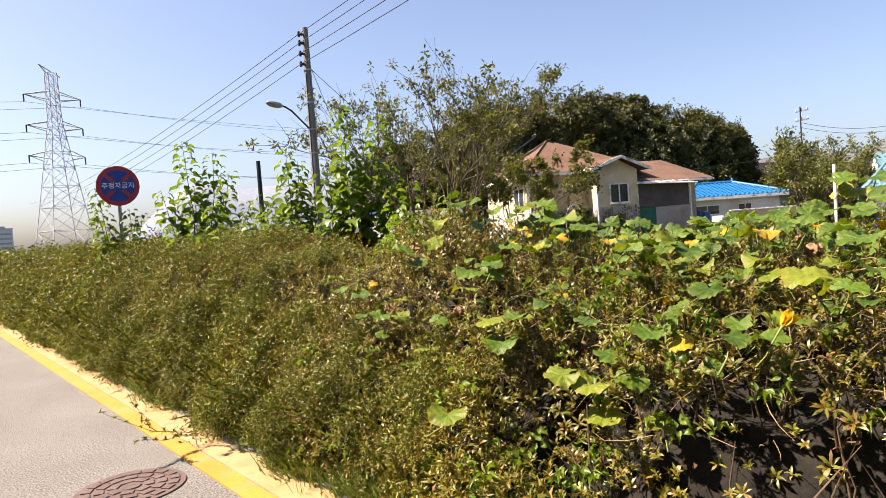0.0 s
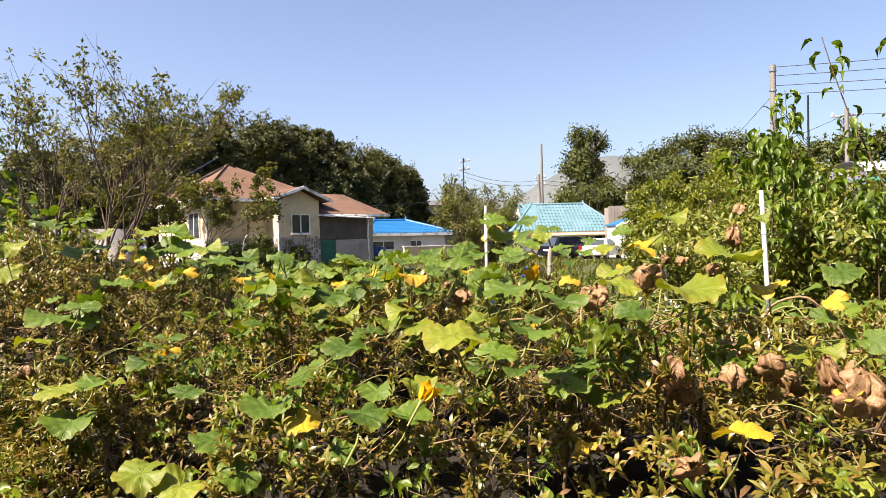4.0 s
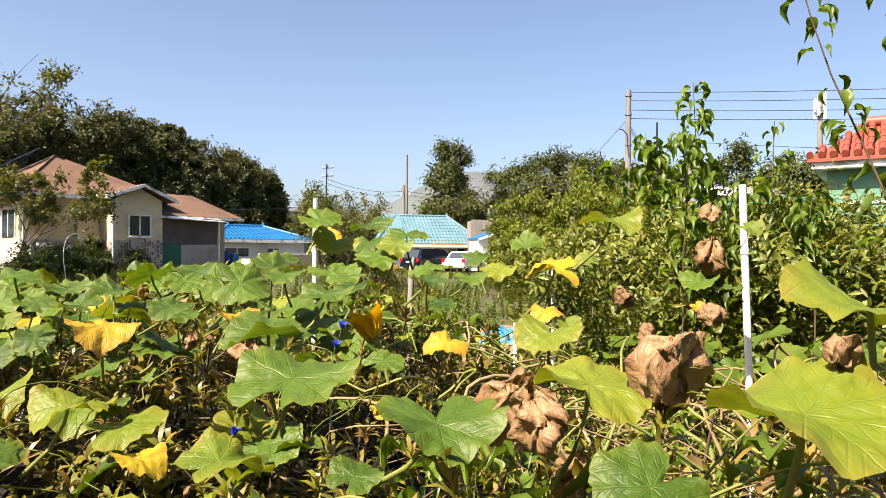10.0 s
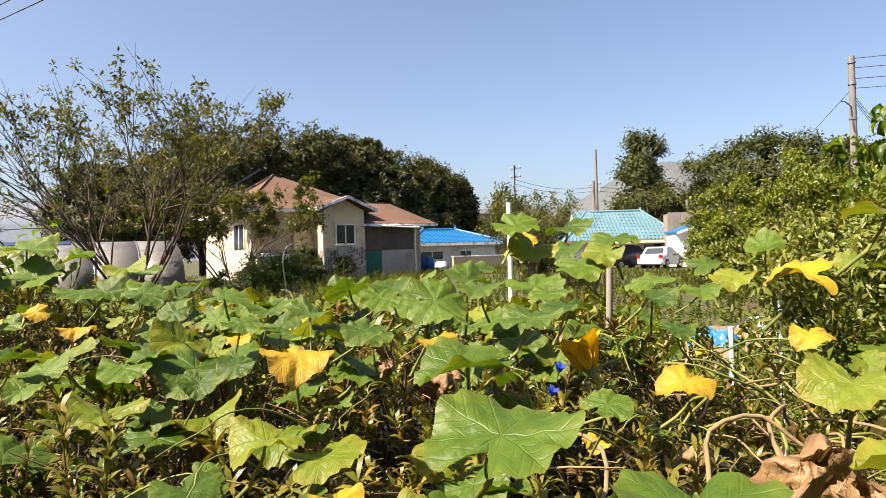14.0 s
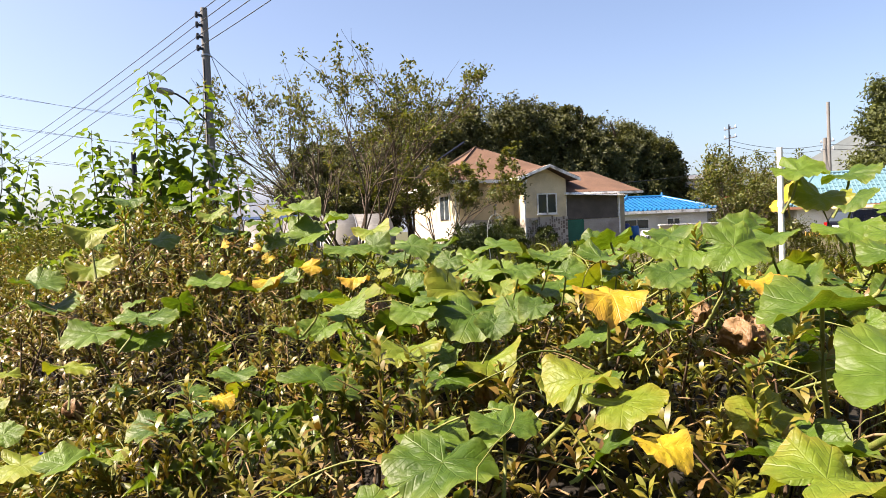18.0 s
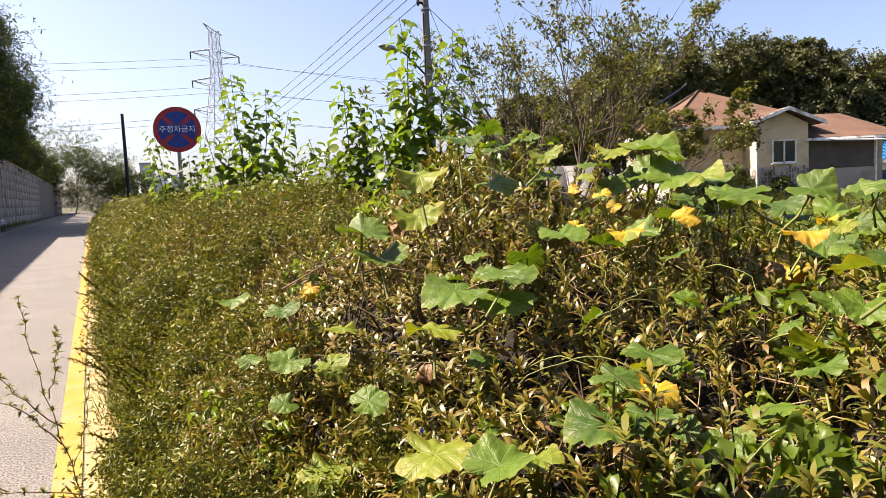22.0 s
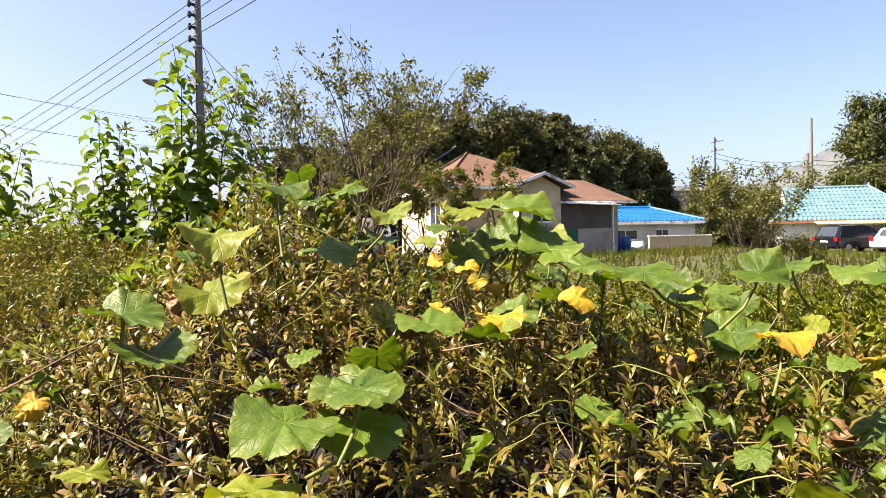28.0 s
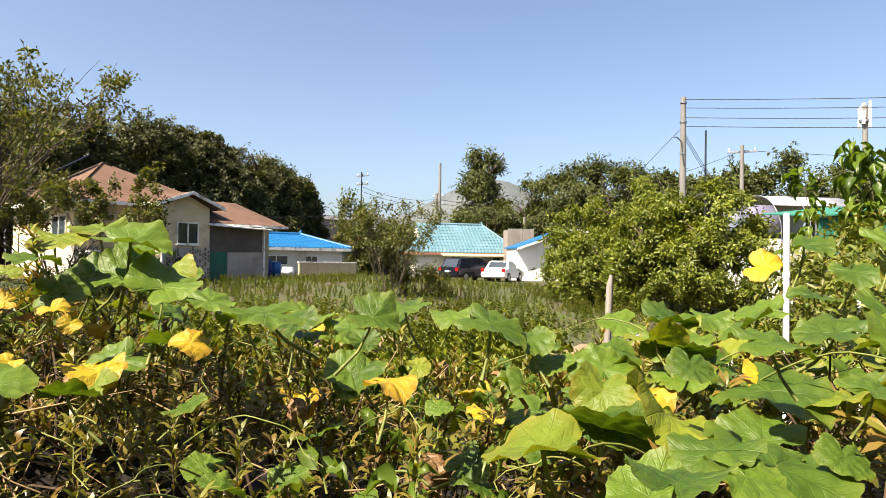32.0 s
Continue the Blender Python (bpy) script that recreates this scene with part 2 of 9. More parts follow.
    "car_white": surface("car_white_paint", (0.74, 0.74, 0.75), (0.78, 0.78, 0.79), 3, 0.22, 0.0, 20, spread=0.02),
    "rubber": surface("rubber", (0.009, 0.009, 0.009), (0.014, 0.014, 0.014), 8, 0.9, 0.1, 60),
    "tail_red": surface("tail_lamp_red", (0.256, 0.006, 0.006), (0.284, 0.009, 0.009), 3, 0.2, 0.0, 20),
    "grey_wood": surface("weathered_wood", (0.171, 0.153, 0.137), (0.228, 0.205, 0.182), 3, 0.9, 0.3, 40, stretch=(1, 1, 0.15)),
    "solar": surface("solar_panel", (0.011, 0.017, 0.046), (0.017, 0.023, 0.057), 2, 0.15, 0.0, 10),
    "green_paint": surface("green_door_paint", (0.011, 0.085, 0.057), (0.017, 0.114, 0.074), 2, 0.6, 0.1, 20),
    # tower steel, paled and blued in its colour to imitate haze
    "hazy_steel": surface("hazy_steel", (0.288, 0.317, 0.36), (0.331, 0.36, 0.403), 1, 0.8, 0.0, 5),
    "white_pipe": surface("white_pipe", (0.80, 0.80, 0.77), (0.84, 0.84, 0.82), 5, 0.5, 0.02, 60, spread=0.03),
    # foliage
    "azalea": leafy("azalea_leaf", [(0.059, 0.06, 0.007), (0.124, 0.111, 0.012), (0.149, 0.108, 0.014), (0.136, 0.075, 0.018), (0.180, 0.148, 0.023), (0.081, 0.088, 0.010), (0.161, 0.152, 0.018), (0.098, 0.112, 0.013)], 0.20, 0.42, 0.4),
    "shoot": leafy("shoot_leaf", [(0.082, 0.105, 0.012), (0.158, 0.155, 0.018), (0.207, 0.17, 0.026), (0.109, 0.125, 0.014), (0.196, 0.115, 0.028)], 0.26, 0.45, 0.3),
    "weed": leafy("weed_leaf", [(0.045, 0.066, 0.008), (0.10, 0.125, 0.014), (0.14, 0.122, 0.020), (0.062, 0.088, 0.010), (0.20, 0.19, 0.034), (0.12, 0.146, 0.017)], 0.28, 0.5),
    "grass": leafy("grass_blade", [(0.057, 0.096, 0.011), (0.091, 0.137, 0.017), (0.137, 0.16, 0.034), (0.08, 0.114, 0.017)], 0.3, 0.55),
    "fresh": leafy("fresh_leaf", [(0.062, 0.108, 0.011), (0.108, 0.165, 0.02), (0.085, 0.137, 0.014), (0.137, 0.182, 0.028)], 0.4, 0.42),
    "mulberry": leafy("mulberry_leaf", [(0.050, 0.092, 0.011), (0.108, 0.172, 0.020), (0.076, 0.128, 0.013), (0.152, 0.212, 0.030)], 0.46, 0.4),
    "forest": leafy("forest_leaf", [(0.022, 0.029, 0.008), (0.054, 0.062, 0.016), (0.088, 0.092, 0.023), (0.040, 0.046, 0.011)], 0.20, 0.55),
    "fruit_tree": leafy("fruit_tree_leaf", [(0.052, 0.076, 0.009), (0.12, 0.148, 0.015), (0.18, 0.20, 0.022), (0.085, 0.112, 0.012)], 0.30, 0.45),
    "wood_far": leafy("woodland_leaf", [(0.034, 0.046, 0.010), (0.056, 0.072, 0.015), (0.085, 0.096, 0.020)], 0.26, 0.6),
    "sparse": leafy("sparse_tree_leaf", [(0.045, 0.062, 0.013), (0.085, 0.100, 0.022), (0.11, 0.092, 0.028), (0.068, 0.086, 0.016), (0.115, 0.128, 0.028)], 0.40, 0.45),
    "locust": leafy("locust_leaf", [(0.025, 0.043, 0.008), (0.046, 0.066, 0.011), (0.062, 0.08, 0.017), (0.034, 0.051, 0.009)], 0.35, 0.5),
    "dry_leaf": leafy("dry_leaf", [(0.114, 0.062, 0.028), (0.171, 0.103, 0.051), (0.148, 0.091, 0.028)], 0.15, 0.8, 0.15),
}


def glass():
    m, n, l, p = shader("window_glass")
    p.inputs["Base Color"].default_value = (0.03, 0.04, 0.05, 1)
    p.inputs["Roughness"].default_value, p.inputs["Specular IOR Level"].default_value = 0.06, 0.9
    return m


M["glass"] = glass()

# ---- building blocks ----
def thing(name, label, category, place=None, group="", kind=""):
    ob = new(name)
    ob.empty_display_size = 0.2
    if place is not None:
        ob.matrix_world = place
    return tagged(ob, label, category, group, kind)


def part(name, bm, material, parent=None, label=""):
    """Links a bmesh as one mesh object, under a thing or a part."""
    me = bpy.data.meshes.new(name)
    bm.to_mesh(me)
    bm.free()
    return part_mesh(name, me, material, parent, label)


def part_mesh(name, me, material, parent=None, label=""):
    if material and not me.materials:
        me.materials.append(M[material])
    ob = new(name, me)
    if parent:
        ob.parent = parent
    return tagged(ob, label)


def box(bm, x0, x1, y0, y1, z0, z1, bevel=0.0, m=None):
    r = bmesh.ops.create_cube(bm, size=1)
    vs = r["verts"]
    for v in vs:
        v.co = Vector((x0 + (v.co.x + 0.5) * (x1 - x0), y0 + (v.co.y + 0.5) * (y1 - y0), z0 + (v.co.z + 0.5) * (z1 - z0)))
    if m is not None:
        bmesh.ops.transform(bm, matrix=m, verts=vs)
    if bevel:
        bmesh.ops.bevel(bm, geom=list({e for v in vs for e in v.link_edges}), offset=bevel, segments=2, affect="EDGES", profile=0.7)
    return bm


def boxed(x0, x1, y0, y1, z0, z1, bevel=0.0):
    return box(bmesh.new(), x0, x1, y0, y1, z0, z1, bevel)


def tube(bm, points, radii, sides=8, caps=True):
    """A swept, tapered tube along points."""
    pts = [Vector(p) for p in points]
    rings = []
    for i, p in enumerate(pts):
        d = (pts[min(i + 1, len(pts) - 1)] - pts[max(i - 1, 0)]).normalized()
        side = d.cross(Vector((0, 0, 1)) if abs(d.z) < 0.9 else Vector((1, 0, 0))).normalized()
        up = side.cross(d)
        r = radii[i] if hasattr(radii, "__len__") else radii
        rings.append([bm.verts.new(p + r * (math.cos(a) * side + math.sin(a) * up)) for a in [2 * math.pi * k / sides for k in range(sides)]])
    for a, b in zip(rings, rings[1:]):
        for k in range(sides):
            bm.faces.new((a[k], b[k], b[(k + 1) % sides], a[(k + 1) % sides])).smooth = True
    if caps:
        for cap_ in (bm.faces.new(rings[0]), bm.faces.new(rings[-1][::-1])):
            for e in cap_.edges:
                e.smooth = False
    return bm


def prism(bm, polygon, axis, lo, hi):
    """A polygon in the two other axes, pushed out along an axis from lo to hi."""
    def at(p, v):
        return {"x": (v, p[0], p[1]), "y": (p[0], v, p[1]), "z": (p[0], p[1], v)}[axis]
    a = [bm.verts.new(at(p, lo)) for p in polygon]
    b = [bm.verts.new(at(p, hi)) for p in polygon]
    bm.faces.new(a)
    bm.faces.new(b[::-1])
    for i in range(len(a)):
        bm.faces.new((a[i], b[i], b[(i + 1) % len(a)], a[(i + 1) % len(a)]))
    bmesh.ops.recalc_face_normals(bm, faces=bm.faces)
    return bm


def slab(bm, corners, thick):
    """A flat plate on the given corners, thickened downwards."""
    a = [bm.verts.new(c) for c in corners]
    b = [bm.verts.new(Vector(c) - Vector((0, 0, thick))) for c in corners]
    bm.faces.new(a)
    bm.faces.new(b[::-1])
    for i in range(len(a)):
        bm.faces.new((a[i], b[i], b[(i + 1) % len(a)], a[(i + 1) % len(a)]))
    bmesh.ops.recalc_face_normals(bm, faces=bm.faces)
    return bm


def mesh_of(name, verts, tris, smooth=False):
    me = bpy.data.meshes.new(name)
    verts, tris = np.asarray(verts, np.float32), np.asarray(tris, np.int32)
    me.vertices.add(len(verts))
    me.vertices.foreach_set("co", verts.ravel())
    me.loops.add(tris.size)
    me.loops.foreach_set("vertex_index", tris.ravel())
    me.polygons.add(len(tris))
    me.polygons.foreach_set("loop_start", np.arange(0, tris.size, 3, dtype=np.int32))
    if smooth:
        me.polygons.foreach_set("use_smooth", np.ones(len(tris), bool))
    me.update()
    return me


def spread(template, places):
    """A template (verts, tris) at every 4 x 4 pose of places, joined."""
    v, f = np.asarray(template[0], float), np.asarray(template[1], int)
    p = np.asarray(places, float)
    vs = np.einsum("nij,kj->nki", p[:, :3, :3], v) + p[:, None, :3, 3]
    fs = f[None] + (np.arange(len(p)) * len(v))[:, None, None]
    return vs.reshape(-1, 3), fs.reshape(-1, 3)


def join(bags):
    vs, fs, n = [], [], 0
    for v, f in bags:
        vs.append(v)
        fs.append(np.asarray(f) + n)
        n += len(v)
    return np.concatenate(vs), np.concatenate(fs)


def turns(rng, n, up, lean, size, points):
    """n poses at points whose z axis follows up, leaning at random, spun about itself."""
    z = np.asarray(up, float) + rng.normal(0, lean, (n, 3))
    z /= np.linalg.norm(z, axis=1)[:, None]
    a = rng.normal(0, 1, (n, 3))
    x = np.cross(a, z)
    x /= np.linalg.norm(x, axis=1)[:, None]
    y = np.cross(z, x)
    m = np.zeros((n, 4, 4))
    s = np.broadcast_to(size, (n,))[:, None]
    m[:, :3, 0], m[:, :3, 1], m[:, :3, 2], m[:, :3, 3], m[:, 3, 3] = x * s, y * s, z * s, points, 1
    return m


def leaf_shape(length=1.0, width=0.4, fold=0.1, droop=0.15):
    """A pointed leaf, folded at its midrib, along +y from the origin."""
    v = [(0, 0, 0), (-width / 2, 0.42 * length, fold), (0, 0.45 * length, 0), (width / 2, 0.42 * length, fold), (0, length, -droop)]
    return np.array(v), np.array([(0, 2, 1), (0, 3, 2), (1, 2, 4), (2, 3, 4)])


def small_leaf(length=1.0, width=0.4, fold=0.1, droop=0.15):
    """A small leaf of two facets folded at the midrib."""
    v = [(0, 0, 0), (-width / 2, 0.48 * length, fold), (width / 2, 0.48 * length, fold), (0, length, -droop)]
    return np.array(v), np.array([(0, 3, 1), (0, 2, 3)])


def oval_leaf(length=1.0, width=0.4, fold=0.1, droop=0.15):
    """A small oval leaf with a blunt outline."""
    v = [(0, 0, 0), (-width * 0.42, 0.30 * length, fold), (width * 0.42, 0.30 * length, fold), (-width * 0.46, 0.68 * length, fold * 0.6), (width * 0.46, 0.68 * length, fold * 0.6), (0, length, -droop)]
    return np.array(v), np.array([(0, 2, 1), (1, 2, 4), (1, 4, 3), (3, 4, 5)])


def whorl(rng, leaves, length, width, rise, height, droop=0.15, shape=small_leaf):
    """Leaves round an upright twig, along z."""
    bags = []
    for i in range(leaves):
        v, f = shape(length * rng.uniform(0.7, 1.15), width * rng.uniform(0.8, 1.2), 0.06 * length, droop * length)
        tilt = rise + rng.normal(0, 0.3)
        m = np.array(Matrix.Translation((0, 0, height * (i / leaves) ** 0.8)) @ Matrix.Rotation(i * 2.4 + rng.uniform(-0.4, 0.4), 4, "Z") @ Matrix.Rotation(tilt, 4, "X"))
        bags.append((v @ m[:3, :3].T + m[:3, 3], f))
    return join(bags)

# ---- ground, road and retaining wall ----
def rise(x, y):
    """The field lifts gently towards the houses."""
    d = np.hypot(np.asarray(x) - 32.0, np.asarray(y) - 22.0)
    return 0.42 * np.clip((22.0 - d) / 12.0, 0, 1) ** 2 * (3 - 2 * np.clip((22.0 - d) / 12.0, 0, 1))


def ground_sheet():
    xs = np.unique(np.concatenate([np.linspace(-2500, -60, 8), np.linspace(-60, 0, 13), np.linspace(0, 60, 61), np.linspace(60, 2500, 12)]))
    ys = np.unique(np.concatenate([np.linspace(-2500, -40, 8), np.linspace(-40, 60, 101), np.linspace(60, 2500, 12)]))
    gx, gy = np.meshgrid(xs, ys, indexing="ij")
    bump = np.where((gx > 3.5) & (gx < 55) & (np.abs(gy) < 55), 0.05 * np.sin(gx * 2.1 + np.sin(gy)) * np.cos(gy * 1.3), 0)
    v = np.stack([gx, gy, rise(gx, gy) + bump - np.where(gx < 1.0, 0.02, 0.0)], -1).reshape(-1, 3)
    n = len(ys)
    i, j = np.meshgrid(np.arange(len(xs) - 1), np.arange(n - 1), indexing="ij")
    a = (i * n + j).ravel()
    t = np.concatenate([np.stack([a, a + n, a + n + 1], -1), np.stack([a, a + n + 1, a + 1], -1)])
    tagged(part_mesh("ground", mesh_of("ground", v, t, True), "field"), "dry brown soil with low green growth", "ground", kind="structure")


ground_sheet()


def strip(name, x0, x1, z0, z1, material, label, category, y0=-60.0, y1=260.0, wobble=0.0, steps=240):
    bm = bmesh.new()
    rows = []
    for k in range(steps + 1):
        y = y0 + (y1 - y0) * k / steps
        w = wobble * noise.noise(Vector((y * 1.7, 3.1, 0))) + 0.5 * wobble * noise.noise(Vector((y * 6.1, 8.1, 0)))
        rows.append([bm.verts.new((x0, y, z0)), bm.verts.new((x0, y, z1)), bm.verts.new((x1 + w, y, z1)), bm.verts.new((x1 + w, y, z0))])
    for a, b in zip(rows, rows[1:]):
        for k in range(3):
            bm.faces.new((a[k], a[k + 1], b[k + 1], b[k]))
    bmesh.ops.recalc_face_normals(bm, faces=bm.faces)
    return tagged(part(name, bm, material), label, category, kind="structure")


strip("road", -5.75, 0.55, -0.05, 0.0, "asphalt", "worn pale grey asphalt lane with fine grit", "road")
strip("road_edge", 0.02, 0.26, -0.02, 0.006, "sand", "sandy yellow concrete margin beside the hedge", "kerb", -12, 60, 0.10, 500)
strip("road_line", -0.14, 0.005, -0.02, 0.010, "yellow_paint", "solid yellow road line beside the hedge", "road marking", -40, 120, 0.012, 500)
strip("road_line_far", -5.18, -5.04, -0.02, 0.010, "yellow_paint", "solid yellow road line beside the barriers", "road marking", -40, 200, 0.012, 300)
strip("verge", -7.2, -5.75, -0.05, 0.035, "field", "weedy strip of soil along the foot of the wall", "verge")


def manhole():
    t = thing("manhole_cover", "rust-brown cast iron manhole cover in the asphalt", "manhole", pose(-0.58, 2.95, 0.0))
    bm = bmesh.new()
    bmesh.ops.create_cone(bm, cap_ends=True, segments=48, radius1=0.345, radius2=0.34, depth=0.012, matrix=Matrix.Translation((0, 0, 0.004)))
    part("rim", bm, "iron", t)
    bm = bmesh.new()
    for ring, (r, n) in enumerate(((0.27, 18), (0.19, 12), (0.11, 7))):
        for k in range(n):
            a = 2 * math.pi * (k + 0.5 * ring) / n
            w = 2 * math.pi * r / n * 0.40
            part("stud", box(bmesh.new(), -w, w, -0.031, 0.031, 0.010, 0.018, 0.006, Matrix.Rotation(a, 4, "Z") @ Matrix.Translation((0, r, 0))), "iron", t)
    bmesh.ops.create_cone(bm, cap_ends=True, segments=20, radius1=0.065, radius2=0.06, depth=0.010, matrix=Matrix.Translation((0, 0, 0.014)))
    part("boss", bm, "iron", t)


manhole()

WALL_X, WALL_H = -6.9, 6.3
def retaining_wall():
    bm = boxed(WALL_X - 0.6, WALL_X, -60, 210, -0.1, WALL_H)
    body = tagged(part("wall_west", bm, "wall_joint"), "grey cast retaining wall with rough horizontal courses", "wall", kind="structure")
    bm = boxed(WALL_X - 0.7, WALL_X + 0.10, -60, 210, WALL_H, WALL_H + 0.18, 0.03)
    part("coping", bm, "wall_stone", body, "weathered concrete coping")
    return body


wall = retaining_wall()


def fence_on_wall():
    y = -9.0
    while y < 49:
        t = thing("noise_barrier", "tall barrier panel with cream sheets above green and grey bands", "barrier", pose(WALL_X - 0.3, y, WALL_H + 0.18), "barrier panels on the wall")
        part("post", boxed(-0.06, 0.10, -0.06, 0.06, -0.5, 2.5, 0.01), "dark_metal", t)
        part("grey_band", boxed(-0.02, 0.02, 0.06, 2.94, 0.0, 0.55), "grey_band", t)
        part("green_band", boxed(-0.02, 0.02, 0.06, 2.94, 0.55, 1.10), "green_band", t)
        for k in range(2):
            part("sheet", boxed(-0.015, 0.015, 0.08 + 1.45 * k, 1.46 + 1.43 * k, 1.12, 2.34, 0.004), "cream_panel", t)
        part("top_rail", boxed(-0.04, 0.04, 0.06, 2.94, 2.34, 2.42, 0.008), "dark_metal", t)
        part("mullion", boxed(-0.025, 0.025, 1.47, 1.52, 1.1, 2.34), "dark_metal", t)
        y += 3.0


fence_on_wall()


def barrier_hoops():
    t = thing("hoop_barrier", "low white hoop barrier on rust-brown posts", "barrier", pose(-5.45, 15.1, 0.0), "hoops along the road")
    bm = bmesh.new()
    pts = [(0, 0.0, 0.55), (0, 0.0, 0.76), (0, 0.03, 0.82), (0, 0.10, 0.85), (0, 1.30, 0.85), (0, 1.37, 0.82), (0, 1.40, 0.76), (0, 1.40, 0.55)]
    part("hoop", tube(bm, pts, 0.038, 10), "white_paint", t)
    for y in (0.0, 1.40):
        leg = part("leg", tube(bmesh.new(), [(0, y, 0.0), (0, y, 0.57)], 0.045, 10), "iron", t)
        part("base_plate", tube(bmesh.new(), [(0, y, 0), (0, y, 0.02)], 0.075, 10), "galvanised", leg)
    y = 15.1
    for k in range(12):
        y += 3.47 if k != 5 else 2.2
        copy_thing(t, pose(-5.45, y, 0.0, 0, 0, random.uniform(-2, 2)))
    for y in (11.6, 8.2, 4.7, 1.2, -2.3):
        copy_thing(t, pose(-5.45, y, 0.0))


barrier_hoops()


def no_parking_sign(name, place, height, radius, lean, label, pole=0.03):
    t = thing(name, label, "sign", place)
    part("post", tube(bmesh.new(), [(0, 0.03, 0), (lean, 0.03, height + radius * 0.5)], pole, 10), "galvanised", t)
    def disc(r, y0, y1, seg=48):
        bm = bmesh.new()
        bmesh.ops.create_cone(bm, cap_ends=True, segments=seg, radius1=r, radius2=r, depth=y1 - y0, matrix=Matrix.Translation((lean, (y0 + y1) / 2, height)) @ Matrix.Rotation(radians(90), 4, "X"))
        return bm
    plate = part("plate", disc(radius, -0.006, 0.0), "sign_red", t, "red sign plate")
    part("blue_field", disc(radius * 0.80, -0.010, -0.0065), "sign_blue", plate)
    for a in (45, -45):
        bm = boxed(-radius * 0.79, radius * 0.79, -0.0135, -0.0105, -radius * 0.085, radius * 0.085)
        bmesh.ops.transform(bm, matrix=Matrix.Translation((lean, 0, height)) @ Matrix.Rotation(radians(a), 4, "Y"), verts=bm.verts)
        part("red_bar", bm, "sign_red", plate)
    bm = boxed(-radius * 0.70, radius * 0.70, -0.0165, -0.0140, -radius * 0.22, radius * 0.22, 0.0)
    bmesh.ops.transform(bm, matrix=Matrix.Translation((lean, 0, height)), verts=bm.verts)
    part("text_band", bm, "sign_blue", plate)
    cu = bpy.data.curves.new("words", "FONT")
    cu.body, cu.size, cu.align_x, cu.align_y, cu.extrude = "주정차금지", radius * 0.33, "CENTER", "CENTER", 0.001
    tmp = new("words", cu)
    me = bpy.data.meshes.new_from_object(tmp.evaluated_get(bpy.context.evaluated_depsgraph_get()))
    bpy.data.objects.remove(tmp)
    me.transform(Matrix.Translation((lean, -0.018, height)) @ Matrix.Rotation(radians(90), 4, "X"))
    me.materials.clear()
    part_mesh("lettering", me, "sign_white", plate, "white lettering")
    return t


no_parking_sign("no_parking_sign", pose(1.44, 10.75, 0.0, 0, 0, -8), 2.66, 0.345, 0.0, "round red and blue sign on a post overgrown with vines")
no_parking_sign("no_parking_sign", pose(-5.95, 33.0, 0.0, 0, 0, 14), 2.75, 0.30, 0.0, "round red and blue sign on a post before the wall")

